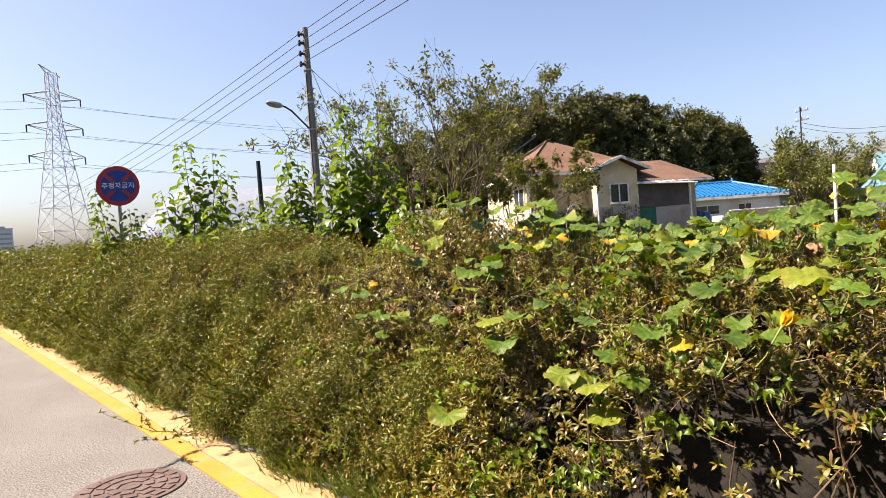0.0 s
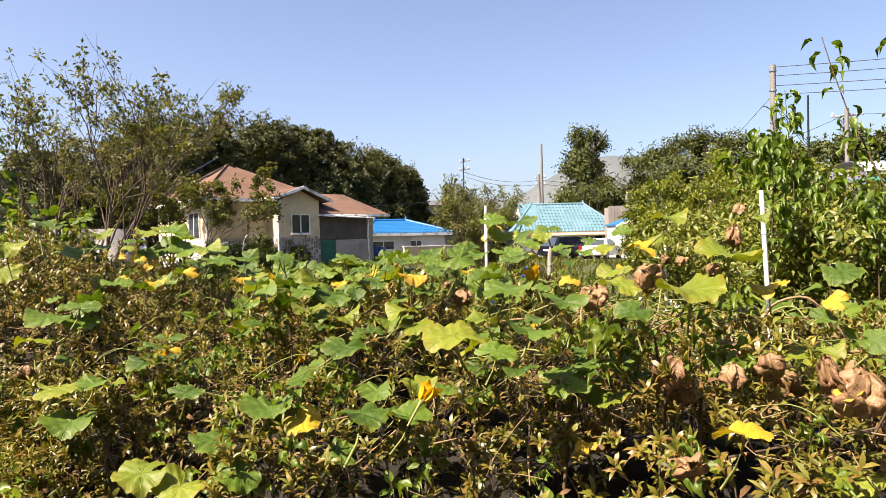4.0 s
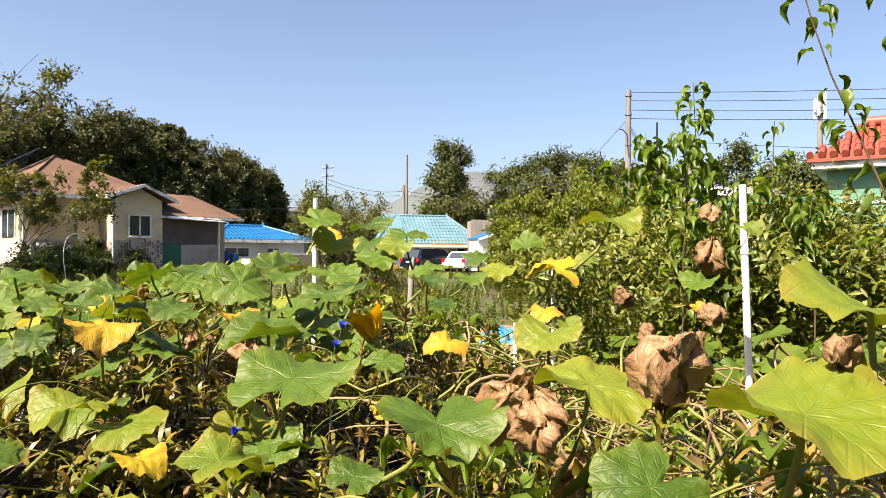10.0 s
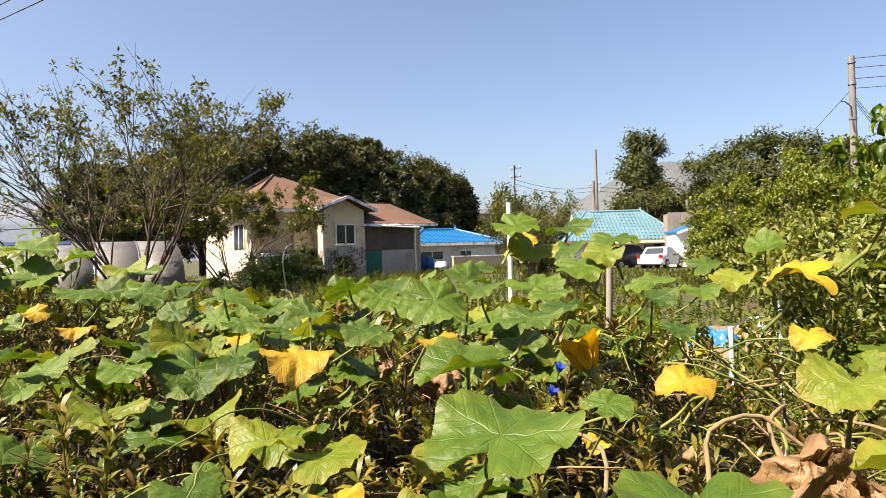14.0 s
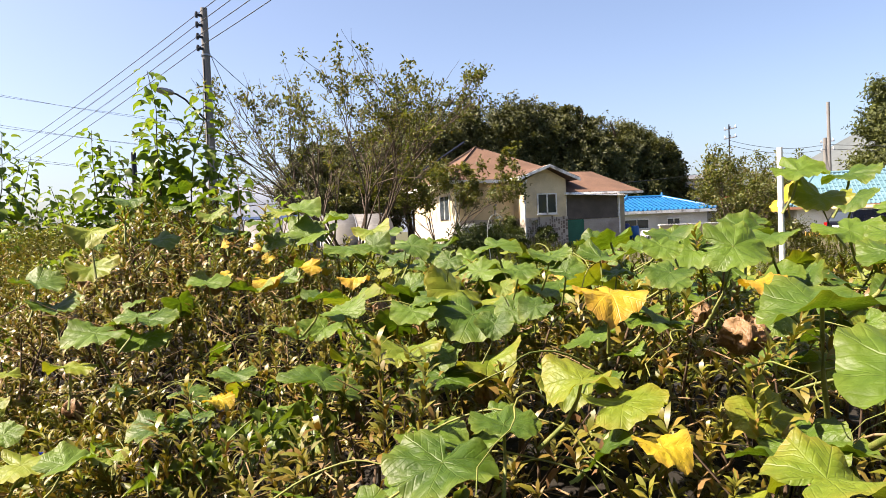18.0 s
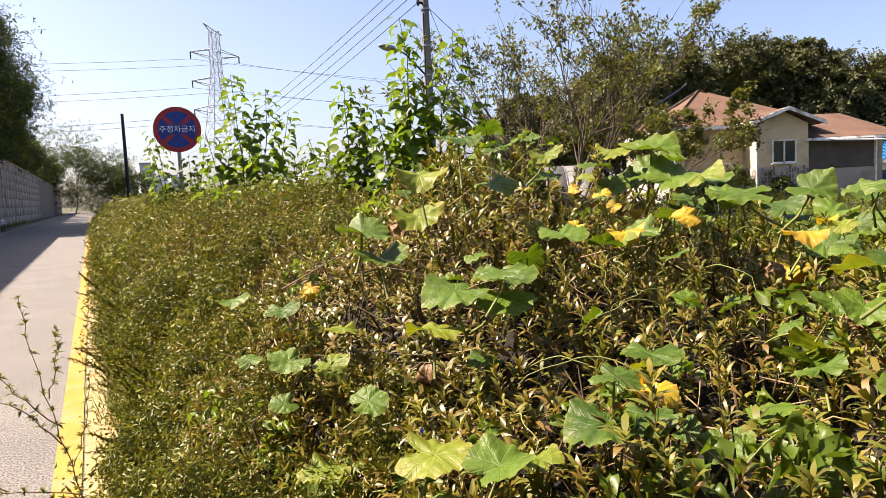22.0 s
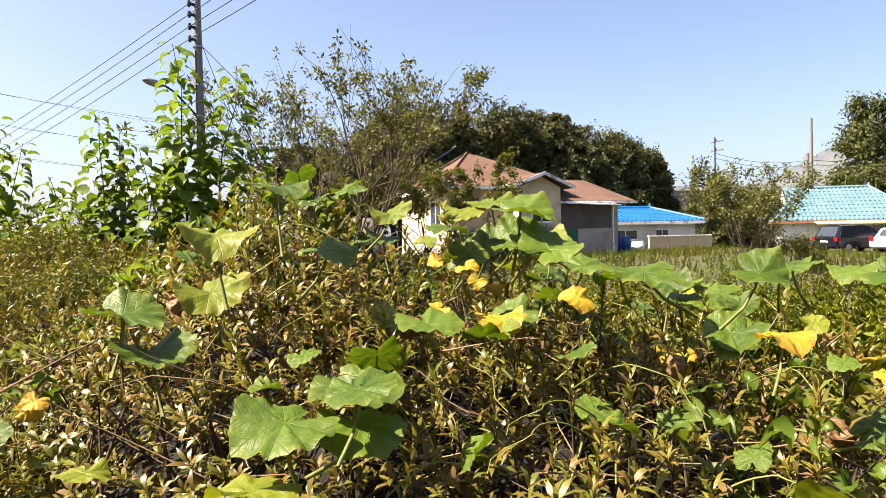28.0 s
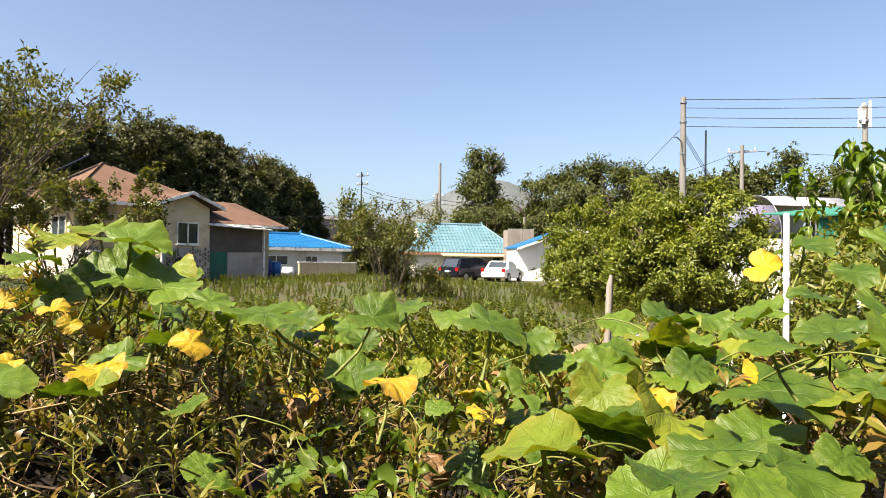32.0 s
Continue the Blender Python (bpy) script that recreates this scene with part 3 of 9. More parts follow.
# ---- houses ----
def cream_house():
    t = thing("house", "single-storey cream house with a brown shingle hip roof and stone plinth", "house", pose(24.26, 22.24, 0.42, 0, 0, -28))
    z0, e1, e2 = 0.0, 3.42, 2.72
    def solid(name, x0, x1, y0, y1, a, b, m, label=""):
        return part(name, boxed(x0, x1, y0, y1, a, b), m, t, label)
    solid("wall", 0, 5.3, 0, 8.4, 1.5, e1, "cream_wall")
    solid("plinth_wall", -0.03, 5.3, -0.03, 8.43, z0 - 0.6, 1.5, "plinth")
    solid("wall", 3.1, 5.3, -1.5, -0.002, 1.5, e1 - 0.12, "cream_wall")
    solid("plinth_wall", 3.07, 5.33, -1.53, -0.035, z0 - 0.6, 1.5, "plinth")
    solid("wall", 5.302, 9.4, -0.2, 6.5, z0 - 0.6, e2, "cream_wall")
    # facing stones on the plinth
    rng = random.Random(4)
    def stones(origin, along, length, normal):
        me = None
        x = 0.06
        while x < length - 0.1:
            w = rng.uniform(0.07, 0.14)
            z = -0.1
            while z < 1.38:
                h = rng.uniform(0.10, 0.26)
                if rng.random() < 0.72:
                    bm = bmesh.new()
                    box(bm, 0, w * 0.8, -0.012, 0.012, 0, h * 0.75, 0.006)
                    m = Matrix((( along[0], -normal[0] * -1, 0, origin[0] + along[0] * x), (along[1], normal[1], 0, origin[1] + along[1] * x), (0, 0, 1, z), (0, 0, 0, 1)))
                    bmesh.ops.transform(bm, matrix=m, verts=bm.verts)
                    bags.append(bm)
                z += h
            x += w + 0.03
    for origin, along, length, normal in (((3.07, -1.535), (1, 0), 2.26, (0, -1)), ((3.065, -1.53), (0, 1), 1.5, (-1, 0)), ((0.0, -0.035), (1, 0), 3.0, (0, -1))):
        bags = []
        stones(origin, along, length, normal)
        for b in bags:
            part("facing_stone", b, "plinth_stone", t)
    # roofs
    def roof(name, corners, m="brown_roof", thick=0.10):
        return part(name, slab(bmesh.new(), corners, thick), m, t)
    o, pk = 0.55, Vector((2.45, 3.6, 5.68))
    a, b, c, d = (-o, -o, e1 + 0.08), (6.6, -o, e1 + 0.08), (6.6, 9.0, e1 + 0.08), (-o, 9.0, e1 + 0.08)
    pk2 = Vector((3.4, 4.9, 5.68))
    roof("roof", [a, b, pk2, pk])
    roof("roof", [b, c, pk2])
    roof("roof", [c, d, pk, pk2])
    roof("roof", [d, a, pk])
    g0, g1, gy, gz = 2.62, 5.78, -2.0, 4.06
    mid = (g0 + g1) / 2
    roof("gable_roof", [(g0, gy, e1 + 0.10), (mid, gy, gz), (mid, 2.2, gz), (g0, 2.2, e1 + 0.10)])
    roof("gable_roof", [(mid, gy, gz), (g1, gy, e1 + 0.02), (g1, 2.2, e1 + 0.02), (mid, 2.2, gz)])
    bm = prism(bmesh.new(), [(3.1, e1 - 0.12), (5.3, e1 - 0.12), (5.3, e1 - 0.06), (mid, gz - 0.14), (3.1, e1 - 0.06)], "y", -1.5, -0.3)
    part("gable_wall", bm, "cream_wall", t)
    r0, r1 = 4.6, 10.0
    roof("side_roof", [(r0, -0.95, e2 + 0.02), (r1, -0.95, e2 + 0.02), (8.95, 2.4, 4.05), (r0, 2.4, 4.05)])
    roof("side_roof", [(r1, -0.95, e2 + 0.02), (r1, 6.8, e2 + 0.02), (8.95, 2.4, 4.05)])
    roof("side_roof", [(r1, 6.8, e2 + 0.02), (r0, 6.8, e2 + 0.02), (r0, 2.4, 4.05), (8.95, 2.4, 4.05)])
    # fascias
    def fascia(p, q, h=0.16):
        p, q = Vector(p), Vector(q)
        dx = (q - p).normalized()
        nrm = Vector((dx.y, -dx.x, 0)).normalized() * 0.03
        bm = bmesh.new()
        vs = [p - nrm, q - nrm, q + nrm, p + nrm]
        lo = [bm.verts.new(v - Vector((0, 0, h))) for v in vs]
        hi = [bm.verts.new(v) for v in vs]
        bm.faces.new(lo[::-1]); bm.faces.new(hi)
        for i in range(4):
            bm.faces.new((lo[i], lo[(i + 1) % 4], hi[(i + 1) % 4], hi[i]))
        part("fascia", bm, "white_paint", t, "white painted eaves board")
    fascia((-o - 0.03, -o - 0.03, e1 + 0.06), (2.7, -o - 0.03, e1 + 0.06))
    fascia((-o - 0.035, 9.0, e1 + 0.06), (-o - 0.035, -o - 0.06, e1 + 0.06))
    fascia((g0 - 0.04, gy, e1 + 0.08), (g0 - 0.04, -o, e1 + 0.08))
    fascia((g0 - 0.08, gy - 0.035, e1 + 0.03), (mid, gy - 0.035, gz + 0.01), 0.15)
    fascia((mid, gy - 0.035, gz + 0.01), (g1 + 0.05, gy - 0.035, e1 - 0.04), 0.15)
    fascia((5.4, -0.99, e2 + 0.0), (r1 + 0.03, -0.99, e2 + 0.0), 0.12)
    fascia((r1 + 0.035, -0.99, e2 + 0.0), (r1 + 0.035, 6.8, e2 + 0.0), 0.12)
    # window in the projecting block
    def window(x0, x1, y, a, b, label):
        w = part("window", boxed(x0, x1, y - 0.02, y + 0.05, a, b), "glass", t, label)
        f = 0.06
        for q in ((x0 - f, x1 + f, a - f, a), (x0 - f, x1 + f, b, b + f), (x0 - f, x0, a, b), (x1, x1 + f, a, b), ((x0 + x1) / 2 - 0.03, (x0 + x1) / 2 + 0.03, a, b)):
            part("window_frame", boxed(q[0], q[1], y - 0.06, y + 0.02, q[2], q[3], 0.006), "white_paint", w)
        part("sill", boxed(x0 - 0.1, x1 + 0.1, y - 0.10, y + 0.02, a - f - 0.05, a - f - 0.002, 0.006), "white_paint", w)
    window(3.76, 4.70, -1.51, 1.72, 2.62, "white sliding window with dark glass")
    window(8.62, 8.95, -0.21, 1.55, 2.35, "narrow white window")
    # window on the end wall
    w = part("window", boxed(-0.05, 0.02, 1.0, 2.6, 1.6, 2.8), "glass", t, "dark window in the end wall")
    for q in ((0.94, 1.0, 1.54, 2.86), (2.6, 2.66, 1.54, 2.86), (1.77, 1.83, 1.6, 2.8)):
        part("window_frame", boxed(-0.08, 0.0, q[0], q[1], q[2], q[3], 0.006), "white_paint", w)
    # porch under the side roof: dark screen above, panels below, thin white canopy edge
    solid("porch_screen", 5.36, 8.30, -1.32, -1.27, 1.35, 2.62, "shade_cloth", "dark mesh screen closing the porch")
    solid("porch_panel", 6.35, 8.34, -1.34, -1.26, -0.2, 1.33, "grey_block", "stained grey panel below the porch screen")
    solid("porch_door", 5.36, 6.33, -1.335, -1.265, -0.2, 1.33, "green_paint", "faded green panel below the porch screen")
    part("porch_canopy", slab(bmesh.new(), [(5.2, -1.75, 2.62), (8.6, -1.75, 2.50), (8.6, -0.25, 2.66), (5.2, -0.25, 2.74)], 0.05), "white_paint", t)
    for x in (5.34, 8.36):
        solid("porch_post", x - 0.03, x + 0.03, -1.40, -1.34, -0.3, 2.56, "white_paint")
    # rain pipes
    for x, y, h in ((0.10, -0.10, e1), (3.02, -1.58, e1 - 0.15), (8.52, -0.28, e2)):
        part("drainpipe", tube(bmesh.new(), [(x, y, -0.3), (x, y, h - 0.35), (x - 0.12, y - 0.25, h - 0.05)], 0.045, 8), "white_paint", t)
    # solar panels on the far roof edge
    for k in range(3):
        part("solar_panel", slab(bmesh.new(), [(-0.2 + 0.62 * k * 0.9, 5.6 - k * 0.9, 4.55 + 0.42 * k), (0.5 + 0.62 * k * 0.9, 4.9 - k * 0.9, 5.05 + 0.42 * k), (0.9 + 0.56 * k, 5.6 - k * 0.9, 5.15 + 0.42 * k), (0.2 + 0.56 * k, 6.3 - k * 0.9, 4.65 + 0.42 * k)], 0.05), "solar", t, "dark solar panel")
    # wall unit, boiler box and basin before the recessed wall
    part("outdoor_unit", boxed(0.35, 0.85, -0.45, -0.12, 0.85, 1.35, 0.03), "white_paint", t, "white box on the plinth")
    part("flue", tube(bmesh.new(), [(2.0, -0.16, 1.0), (2.0, -0.16, 2.1), (2.0, -0.3, 2.25)], 0.06, 8), "galvanised", t)
    return t


cream_house()


def tile_roof_house(name, label, place, w, dp, hw, hr, over, roof, wallm, trim, windows, hip=1.6):
    t = thing(name, label, "house", place)
    part("wall", boxed(0, w, 0, dp, -0.8, hw), wallm, t)
    e = over
    A, B, C, Dd = (-e, -e, hw), (w + e, -e, hw), (w + e, dp + e, hw), (-e, dp + e, hw)
    R0, R1 = (hip, dp / 2, hr), (w - hip, dp / 2, hr)
    for q in ([A, B, R1, R0], [B, C, R1], [C, Dd, R0, R1], [Dd, A, R0]):
        part("roof", slab(bmesh.new(), [(p[0], p[1], p[2] + 0.06) for p in q], 0.12), roof, t)
    bm = bmesh.new()
    up = Vector((0, 0, 0.07))
    n = int((w + 2 * e) / 0.30)
    for k in range(n + 1):
        x = -e + (w + 2 * e) * k / n
        f = min(1.0, (x + e) / (hip + e), (w + e - x) / (hip + e))
        p = Vector((x, -e, hw)) + up
        q = Vector((x, -e + (dp / 2 + e) * f, hw + (hr - hw) * f)) + up
        if f > 0.02:
            tube(bm, [p, q], 0.07, 6)
    n = int((dp + 2 * e) / 0.34)
    for k in range(n + 1):
        y = -e + (dp + 2 * e) * k / n
        f = min(1.0, (y + e) / (dp / 2 + e), (dp + e - y) / (dp / 2 + e))
        for x0, s in ((-e, 1), (w + e, -1)):
            if f > 0.02:
                tube(bm, [Vector((x0, y, hw)) + up, Vector((x0 + s * (hip + e) * f, y, hw + (hr - hw) * f)) + up], 0.055, 6)
    part("tile_ribs", bm, roof, t)
    for k in range(1, 9):
        f = k / 9
        x0, x1 = -e + (hip + e) * f, w + e - (hip + e) * f
        part("tile_course", tube(bmesh.new(), [Vector((x0, -e + (dp / 2 + e) * f, hw + (hr - hw) * f)) + up, Vector((x1, -e + (dp / 2 + e) * f, hw + (hr - hw) * f)) + up], 0.05, 5), roof, t)
    bm = bmesh.new()
    for p, q in ((R0, R1), (A, R0), (Dd, R0), (B, R1), (C, R1)):
        tube(bm, [Vector(p) + up * 1.6, Vector(q) + up * 1.6], 0.11, 8)
    for p in (R0, R1):
        tube(bm, [Vector(p) + up, Vector(p) + Vector((0, 0, 0.42))], [0.14, 0.05], 8)
    part("ridge_tiles", bm, roof, t)
    for (x0, x1, y0, y1) in ((-e, w + e, -e - 0.03, -e + 0.03), (-e - 0.03, -e + 0.03, -e, dp + e)):
        part("fascia", boxed(x0, x1, y0, y1, hw - 0.16, hw + 0.04), trim, t)
    for x0, x1, z0, z1 in windows:
        win = part("window", boxed(x0, x1, -0.04, 0.05, z0, z1), "glass", t)
        part("window_frame", boxed(x0 - 0.06, x1 + 0.06, -0.06, -0.041, z1, z1 + 0.07), "white_paint", win)
        part("window_frame", boxed(x0 - 0.06, x1 + 0.06, -0.06, -0.041, z0 - 0.07, z0), "white_paint", win)
        part("window_frame", boxed((x0 + x1) / 2 - 0.03, (x0 + x1) / 2 + 0.03, -0.06, -0.041, z0, z1), "white_paint", win)
    return t


tile_roof_house("house", "low white house with a bright blue tiled hip roof", pose(39.9, 22.6, 0.15, 0, 0, -38), 6.4, 5.5, 2.0, 2.95, 0.45, "blue_roof", "white_render", "white_paint", [(0.6, 2.2, 0.9, 1.45), (3.6, 4.4, 0.95, 1.45)], 1.9)
teal = tile_roof_house("house", "white house with a pale teal tiled roof behind parked cars", pose(54.2, 15.9, 0.0, 0, 0, -62), 8.6, 6.2, 2.05, 4.55, 0.60, "teal_roof", "white_render", "rust_wall", [(3.2, 4.6, 0.95, 1.7), (6.0, 7.4, 0.95, 1.7)], 1.9)
part("roof_gable", prism(bmesh.new(), [(1.25, 3.42), (4.95, 3.42), (3.1, 4.72)], "x", 0.7, 2.3), "teal_roof", teal)
part("gable_panel", prism(bmesh.new(), [(1.75, 3.46), (4.45, 3.46), (3.1, 4.42)], "x", 0.64, 0.69), "white_render", teal, "pale panel in the roof gable")
part("porch_roof", slab(bmesh.new(), [(2.0, -1.6, 1.86), (8.4, -1.6, 1.86), (8.4, -0.62, 2.02), (2.0, -0.62, 2.02)], 0.08), "cream_panel", teal)
tile_roof_house("house", "far house with a red tiled roof among trees", pose(54.0, 22.6, 0.2, 0, 0, -40), 5.0, 5.0, 2.1, 3.1, 0.4, "red_roof", "far_grey", "white_paint", [(1.0, 2.0, 0.9, 1.6)], 1.5)


def garden_wall():
    t = thing("garden_wall", "low beige rendered garden wall with a flat cap", "wall", pose(40.3, 19.7, 0.25, 0, 0, -37))
    part("wall_body", boxed(0, 4.3, 0, 0.18, -0.4, 0.92), "cream_panel", t)
    part("cap", boxed(-0.04, 4.34, -0.04, 0.22, 0.922, 1.0, 0.015), "white_paint", t)
    for k in range(4):
        part("pier", boxed(1.4 * k, 1.4 * k + 0.1, -0.03, -0.001, -0.4, 0.92), "cream_panel", t)


garden_wall()


def car(name, label, place, paint, length, width, height, estate):
    t = thing(name, label, "car", place)
    L, W, Hh = length / 2, width / 2, height
    rear = L - 0.15 if estate else L - 0.75
    side = [(-L, 0.35), (-L + 0.05, 0.72), (-L + 1.0, 0.92), (-L + 1.75, Hh - 0.06), (-L + 2.4, Hh), (rear - 0.35, Hh - 0.03), (rear, 0.98), (L, 0.92), (L, 0.40), (L - 0.3, 0.28), (-L + 0.3, 0.28)]
    bm = prism(bmesh.new(), side, "y", -W, W)
    for v in bm.verts:
        if v.co.z > 1.0:
            v.co.y *= 0.80
    bmesh.ops.bevel(bm, geom=list(bm.edges), offset=0.05, segments=2, affect="EDGES")
    body = part("body", bm, paint, t)
    for s in (-1, 1):
        bm = prism(bmesh.new(), [(-L + 1.55, 0.98), (-L + 2.05, Hh - 0.14), (rear - 0.45, Hh - 0.14), (rear - 0.2, 0.98)], "y", -0.01, 0.01)
        bmesh.ops.transform(bm, matrix=Matrix.Translation((0, s * (W * 0.90 + 0.02), 0)) @ Matrix.Rotation(s * 0.30, 4, "X") @ Matrix.Translation((0, 0, 0)), verts=bm.verts)
        for v in bm.verts:
            v.co.z = max(min(v.co.z + s * 0, Hh), 0.9)
        part("side_window", bm, "glass", body)
        for x in (-L + 0.85, L - 0.85):
            wheel = part("wheel", tube(bmesh.new(), [(x, s * (W - 0.18), 0.33), (x, s * (W + 0.01), 0.33)], 0.33, 20), "rubber", t)
            part("rim", tube(bmesh.new(), [(x, s * (W + 0.012), 0.33), (x, s * (W + 0.02), 0.33)], 0.21, 16), "galvanised", wheel)
        part("tail_lamp", boxed(L - 0.10, L + 0.02, s * (W - 0.12) - 0.12, s * (W - 0.12) + 0.12, 0.72, 0.98, 0.02), "tail_red", body, "red tail lamp")
        part("wing_mirror", boxed(-L + 1.5, -L + 1.68, s * (W + 0.08) - 0.08, s * (W + 0.08) + 0.08, 0.95, 1.08, 0.03), paint, body)
    bm = slab(bmesh.new(), [(rear - 0.30, -W * 0.66, Hh - 0.08), (rear - 0.30, W * 0.66, Hh - 0.08), (rear + 0.03, W * 0.74, 1.04), (rear + 0.03, -W * 0.74, 1.04)], 0.03)
    part("rear_window", bm, "glass", body)
    part("bumper", boxed(L - 0.14, L + 0.05, -W + 0.05, W - 0.05, 0.38, 0.60, 0.03), paint, body)
    part("number_plate", boxed(L + 0.02, L + 0.045, -0.26, 0.26, 0.66, 0.78), "sign_white", body, "white number plate")


car("parked_car", "dark blue estate car parked before the white house", pose(47.6, 9.9, 0.0, 0, 0, 150), "car_dark", 4.6, 1.85, 1.66, True)
car("parked_car", "white hatchback parked beside the dark car", pose(47.6, 7.5, 0.0, 0, 0, 168), "car_white", 4.0, 1.75, 1.48, False)


def lean_to():
    t = thing("lean_to_shed", "small shed with a sloping bright blue sheet roof", "shed", pose(50.0, 7.0, 0.0, 0, 0, -66))
    part("roof", slab(bmesh.new(), [(0, -0.6, 2.5), (3.9, -0.6, 3.85), (3.9, 3.0, 3.85), (0, 3.0, 2.5)], 0.1), "blue_roof", t)
    part("wall", prism(bmesh.new(), [(0.1, -0.3), (3.8, -0.3), (3.8, 3.72), (0.1, 2.4)], "y", 0, 2.6), "white_render", t)
    part("eaves_board", slab(bmesh.new(), [(0, -0.66, 2.46), (3.9, -0.66, 3.80), (3.9, -0.6, 3.80), (0, -0.6, 2.46)], 0.16), "white_paint", t)
    part("side_wall", boxed(3.81, 5.6, -0.5, 2.4, -0.3, 3.9), "white_render", t, "white rendered block beside the blue roof")
    t = thing("timber_shed", "grey weathered plank shed", "shed", pose(54.6, 8.2, 0.0, 0, 0, -70))
    for k in range(9):
        part("plank", boxed(0.24 * k, 0.24 * k + 0.225, 0, 0.05, 0, 4.1, 0.01), "grey_wood", t)
    part("body", boxed(0, 2.15, 0.06, 2.0, 0, 4.0), "grey_wood", t)


lean_to()


def red_roof_building():
    t = thing("greenhouse_building", "pale green sheet building with a red tiled roof edge", "building", pose(21.5, -7.95, 0.0, 0, 0, -112) @ Matrix.Diagonal((1.0, 1.0, 1.06, 1.0)))
    part("wall", boxed(0.0, 9.0, 0, 6.0, -0.1, 3.72), "green_wall", t)
    part("base_wall", boxed(-0.03, 9.03, -0.05, -0.002, -0.1, 1.95), "white_paint", t, "white lower wall")
    part("cornice", boxed(-0.35, 9.3, -0.45, 6.4, 3.74, 3.98, 0.02), "white_paint", t)
    part("roof_slope", slab(bmesh.new(), [(-0.45, -0.55, 4.02), (9.4, -0.55, 4.02), (9.4, 1.6, 5.1), (0.9, 1.6, 5.1)], 0.1), "red_roof", t)
    part("roof_slope", slab(bmesh.new(), [(-0.45, -0.55, 4.02), (0.9, 1.6, 5.1), (0.9, 4.6, 5.1), (-0.45, 6.5, 4.02)], 0.1), "red_roof", t)
    for k in range(32):
        x = -0.38 + 0.29 * k
        f = min(1.0, max(0.05, (x + 0.45) / 1.35))
        for s in range(5):
            g0, g1 = s / 5, (s + 1) / 5
            if g0 < f:
                g1 = min(g1, f)
                part("roof_tile", tube(bmesh.new(), [(x, -0.6 + 2.2 * g0, 4.10 + 1.08 * g0), (x, -0.6 + 2.2 * g1, 4.10 + 1.08 * g1)], [0.10, 0.08], 8), "red_roof", t)
    bm = tube(bmesh.new(), [(0.9, 1.6, 5.2), (9.4, 1.6, 5.2)], 0.16, 8)
    part("ridge_tiles", bm, "red_roof", t)
    for z in (1.97, 2.8):
        part("rail", boxed(0, 9.0, -0.04, -0.001, z, z + 0.06), "white_paint", t)
    # net-covered frame beside it
    n = thing("net_house", "framed shelter covered with green and grey netting", "shelter", pose(23.5, -6.0, 0.0, 0, 0, -75))
    part("net_roof", slab(bmesh.new(), [(0, -0.2, 3.1), (2.7, -0.2, 3.35), (2.7, 3.4, 3.7), (0, 3.4, 3.4)], 0.04), "green_net", n)
    part("net_side", boxed(0.02, 2.7, 0.0, 0.02, 1.9, 3.05), "green_net", n)
    part("net_side", boxed(0.02, 2.7, 0.03, 0.05, 0.0, 1.89), "grey_mesh", n)
    for x in (0.0, 0.9, 1.8, 2.7):
        part("post", tube(bmesh.new(), [(x, -0.03, 0), (x, -0.03, 3.2)], 0.035, 8), "galvanised", n)
    for z in (1.2, 2.2, 3.05):
        part("rail", tube(bmesh.new(), [(0, -0.06, z), (2.7, -0.06, z)], 0.025, 8), "galvanised", n)
    # arched tunnel with film
    g = thing("polytunnel", "arched polytunnel with grey film above violet film", "greenhouse", pose(27.3, -4.0, 0.0, 0, 0, -70) @ Matrix.Diagonal((1.0, 1.0, 1.10, 1.0)))
    def arch(r, h0, a0, a1, length, m, name, off=0.0):
        bm = bmesh.new()
        rows = []
        for k in range(13):
            a = radians(a0 + (a1 - a0) * k / 12)
            rows.append([bm.verts.new((0.0, 1.9 - (r + off) * math.cos(a), h0 + (r + off) * 0.75 * math.sin(a))), bm.verts.new((length, 1.9 - (r + off) * math.cos(a), h0 + (r + off) * 0.75 * math.sin(a)))])
        for p, q in zip(rows, rows[1:]):
            bm.faces.new((p[0], p[1], q[1], q[0])).smooth = True
        r_ = bmesh.ops.extrude_face_region(bm, geom=list(bm.faces))
        for v in r_["geom"]:
            if isinstance(v, bmesh.types.BMVert):
                v.co.z -= 0.015
        bmesh.ops.recalc_face_normals(bm, faces=bm.faces)
        part(name, bm, m, g)
    arch(1.9, 2.5, 45, 180, 3.4, "plastic_film", "top_film")
    arch(1.9, 2.5, 0, 44, 2.2, "violet_film", "side_film")
    arch(1.9, 2.5, 0, 44, 1.15, "green_net", "net_end")
    for o in g.children[-1:]:
        o.location.x = 2.21
    part("side_curtain", boxed(0, 3.4, -0.02, 0.02, 0.0, 2.3), "white_paint", g, "white sheet along the base")
    for x in (0, 1.1, 2.2, 3.4):
        part("hoop_rib", tube(bmesh.new(), [(x, 1.9 - 1.93 * math.cos(radians(a)), 2.5 + 1.45 * math.sin(radians(a))) for a in range(0, 181, 15)], 0.02, 6), "galvanised", g)
        part("hoop_leg", tube(bmesh.new(), [(x, -0.03, 0), (x, -0.03, 2.5)], 0.02, 6), "galvanised", g)


red_roof_building()

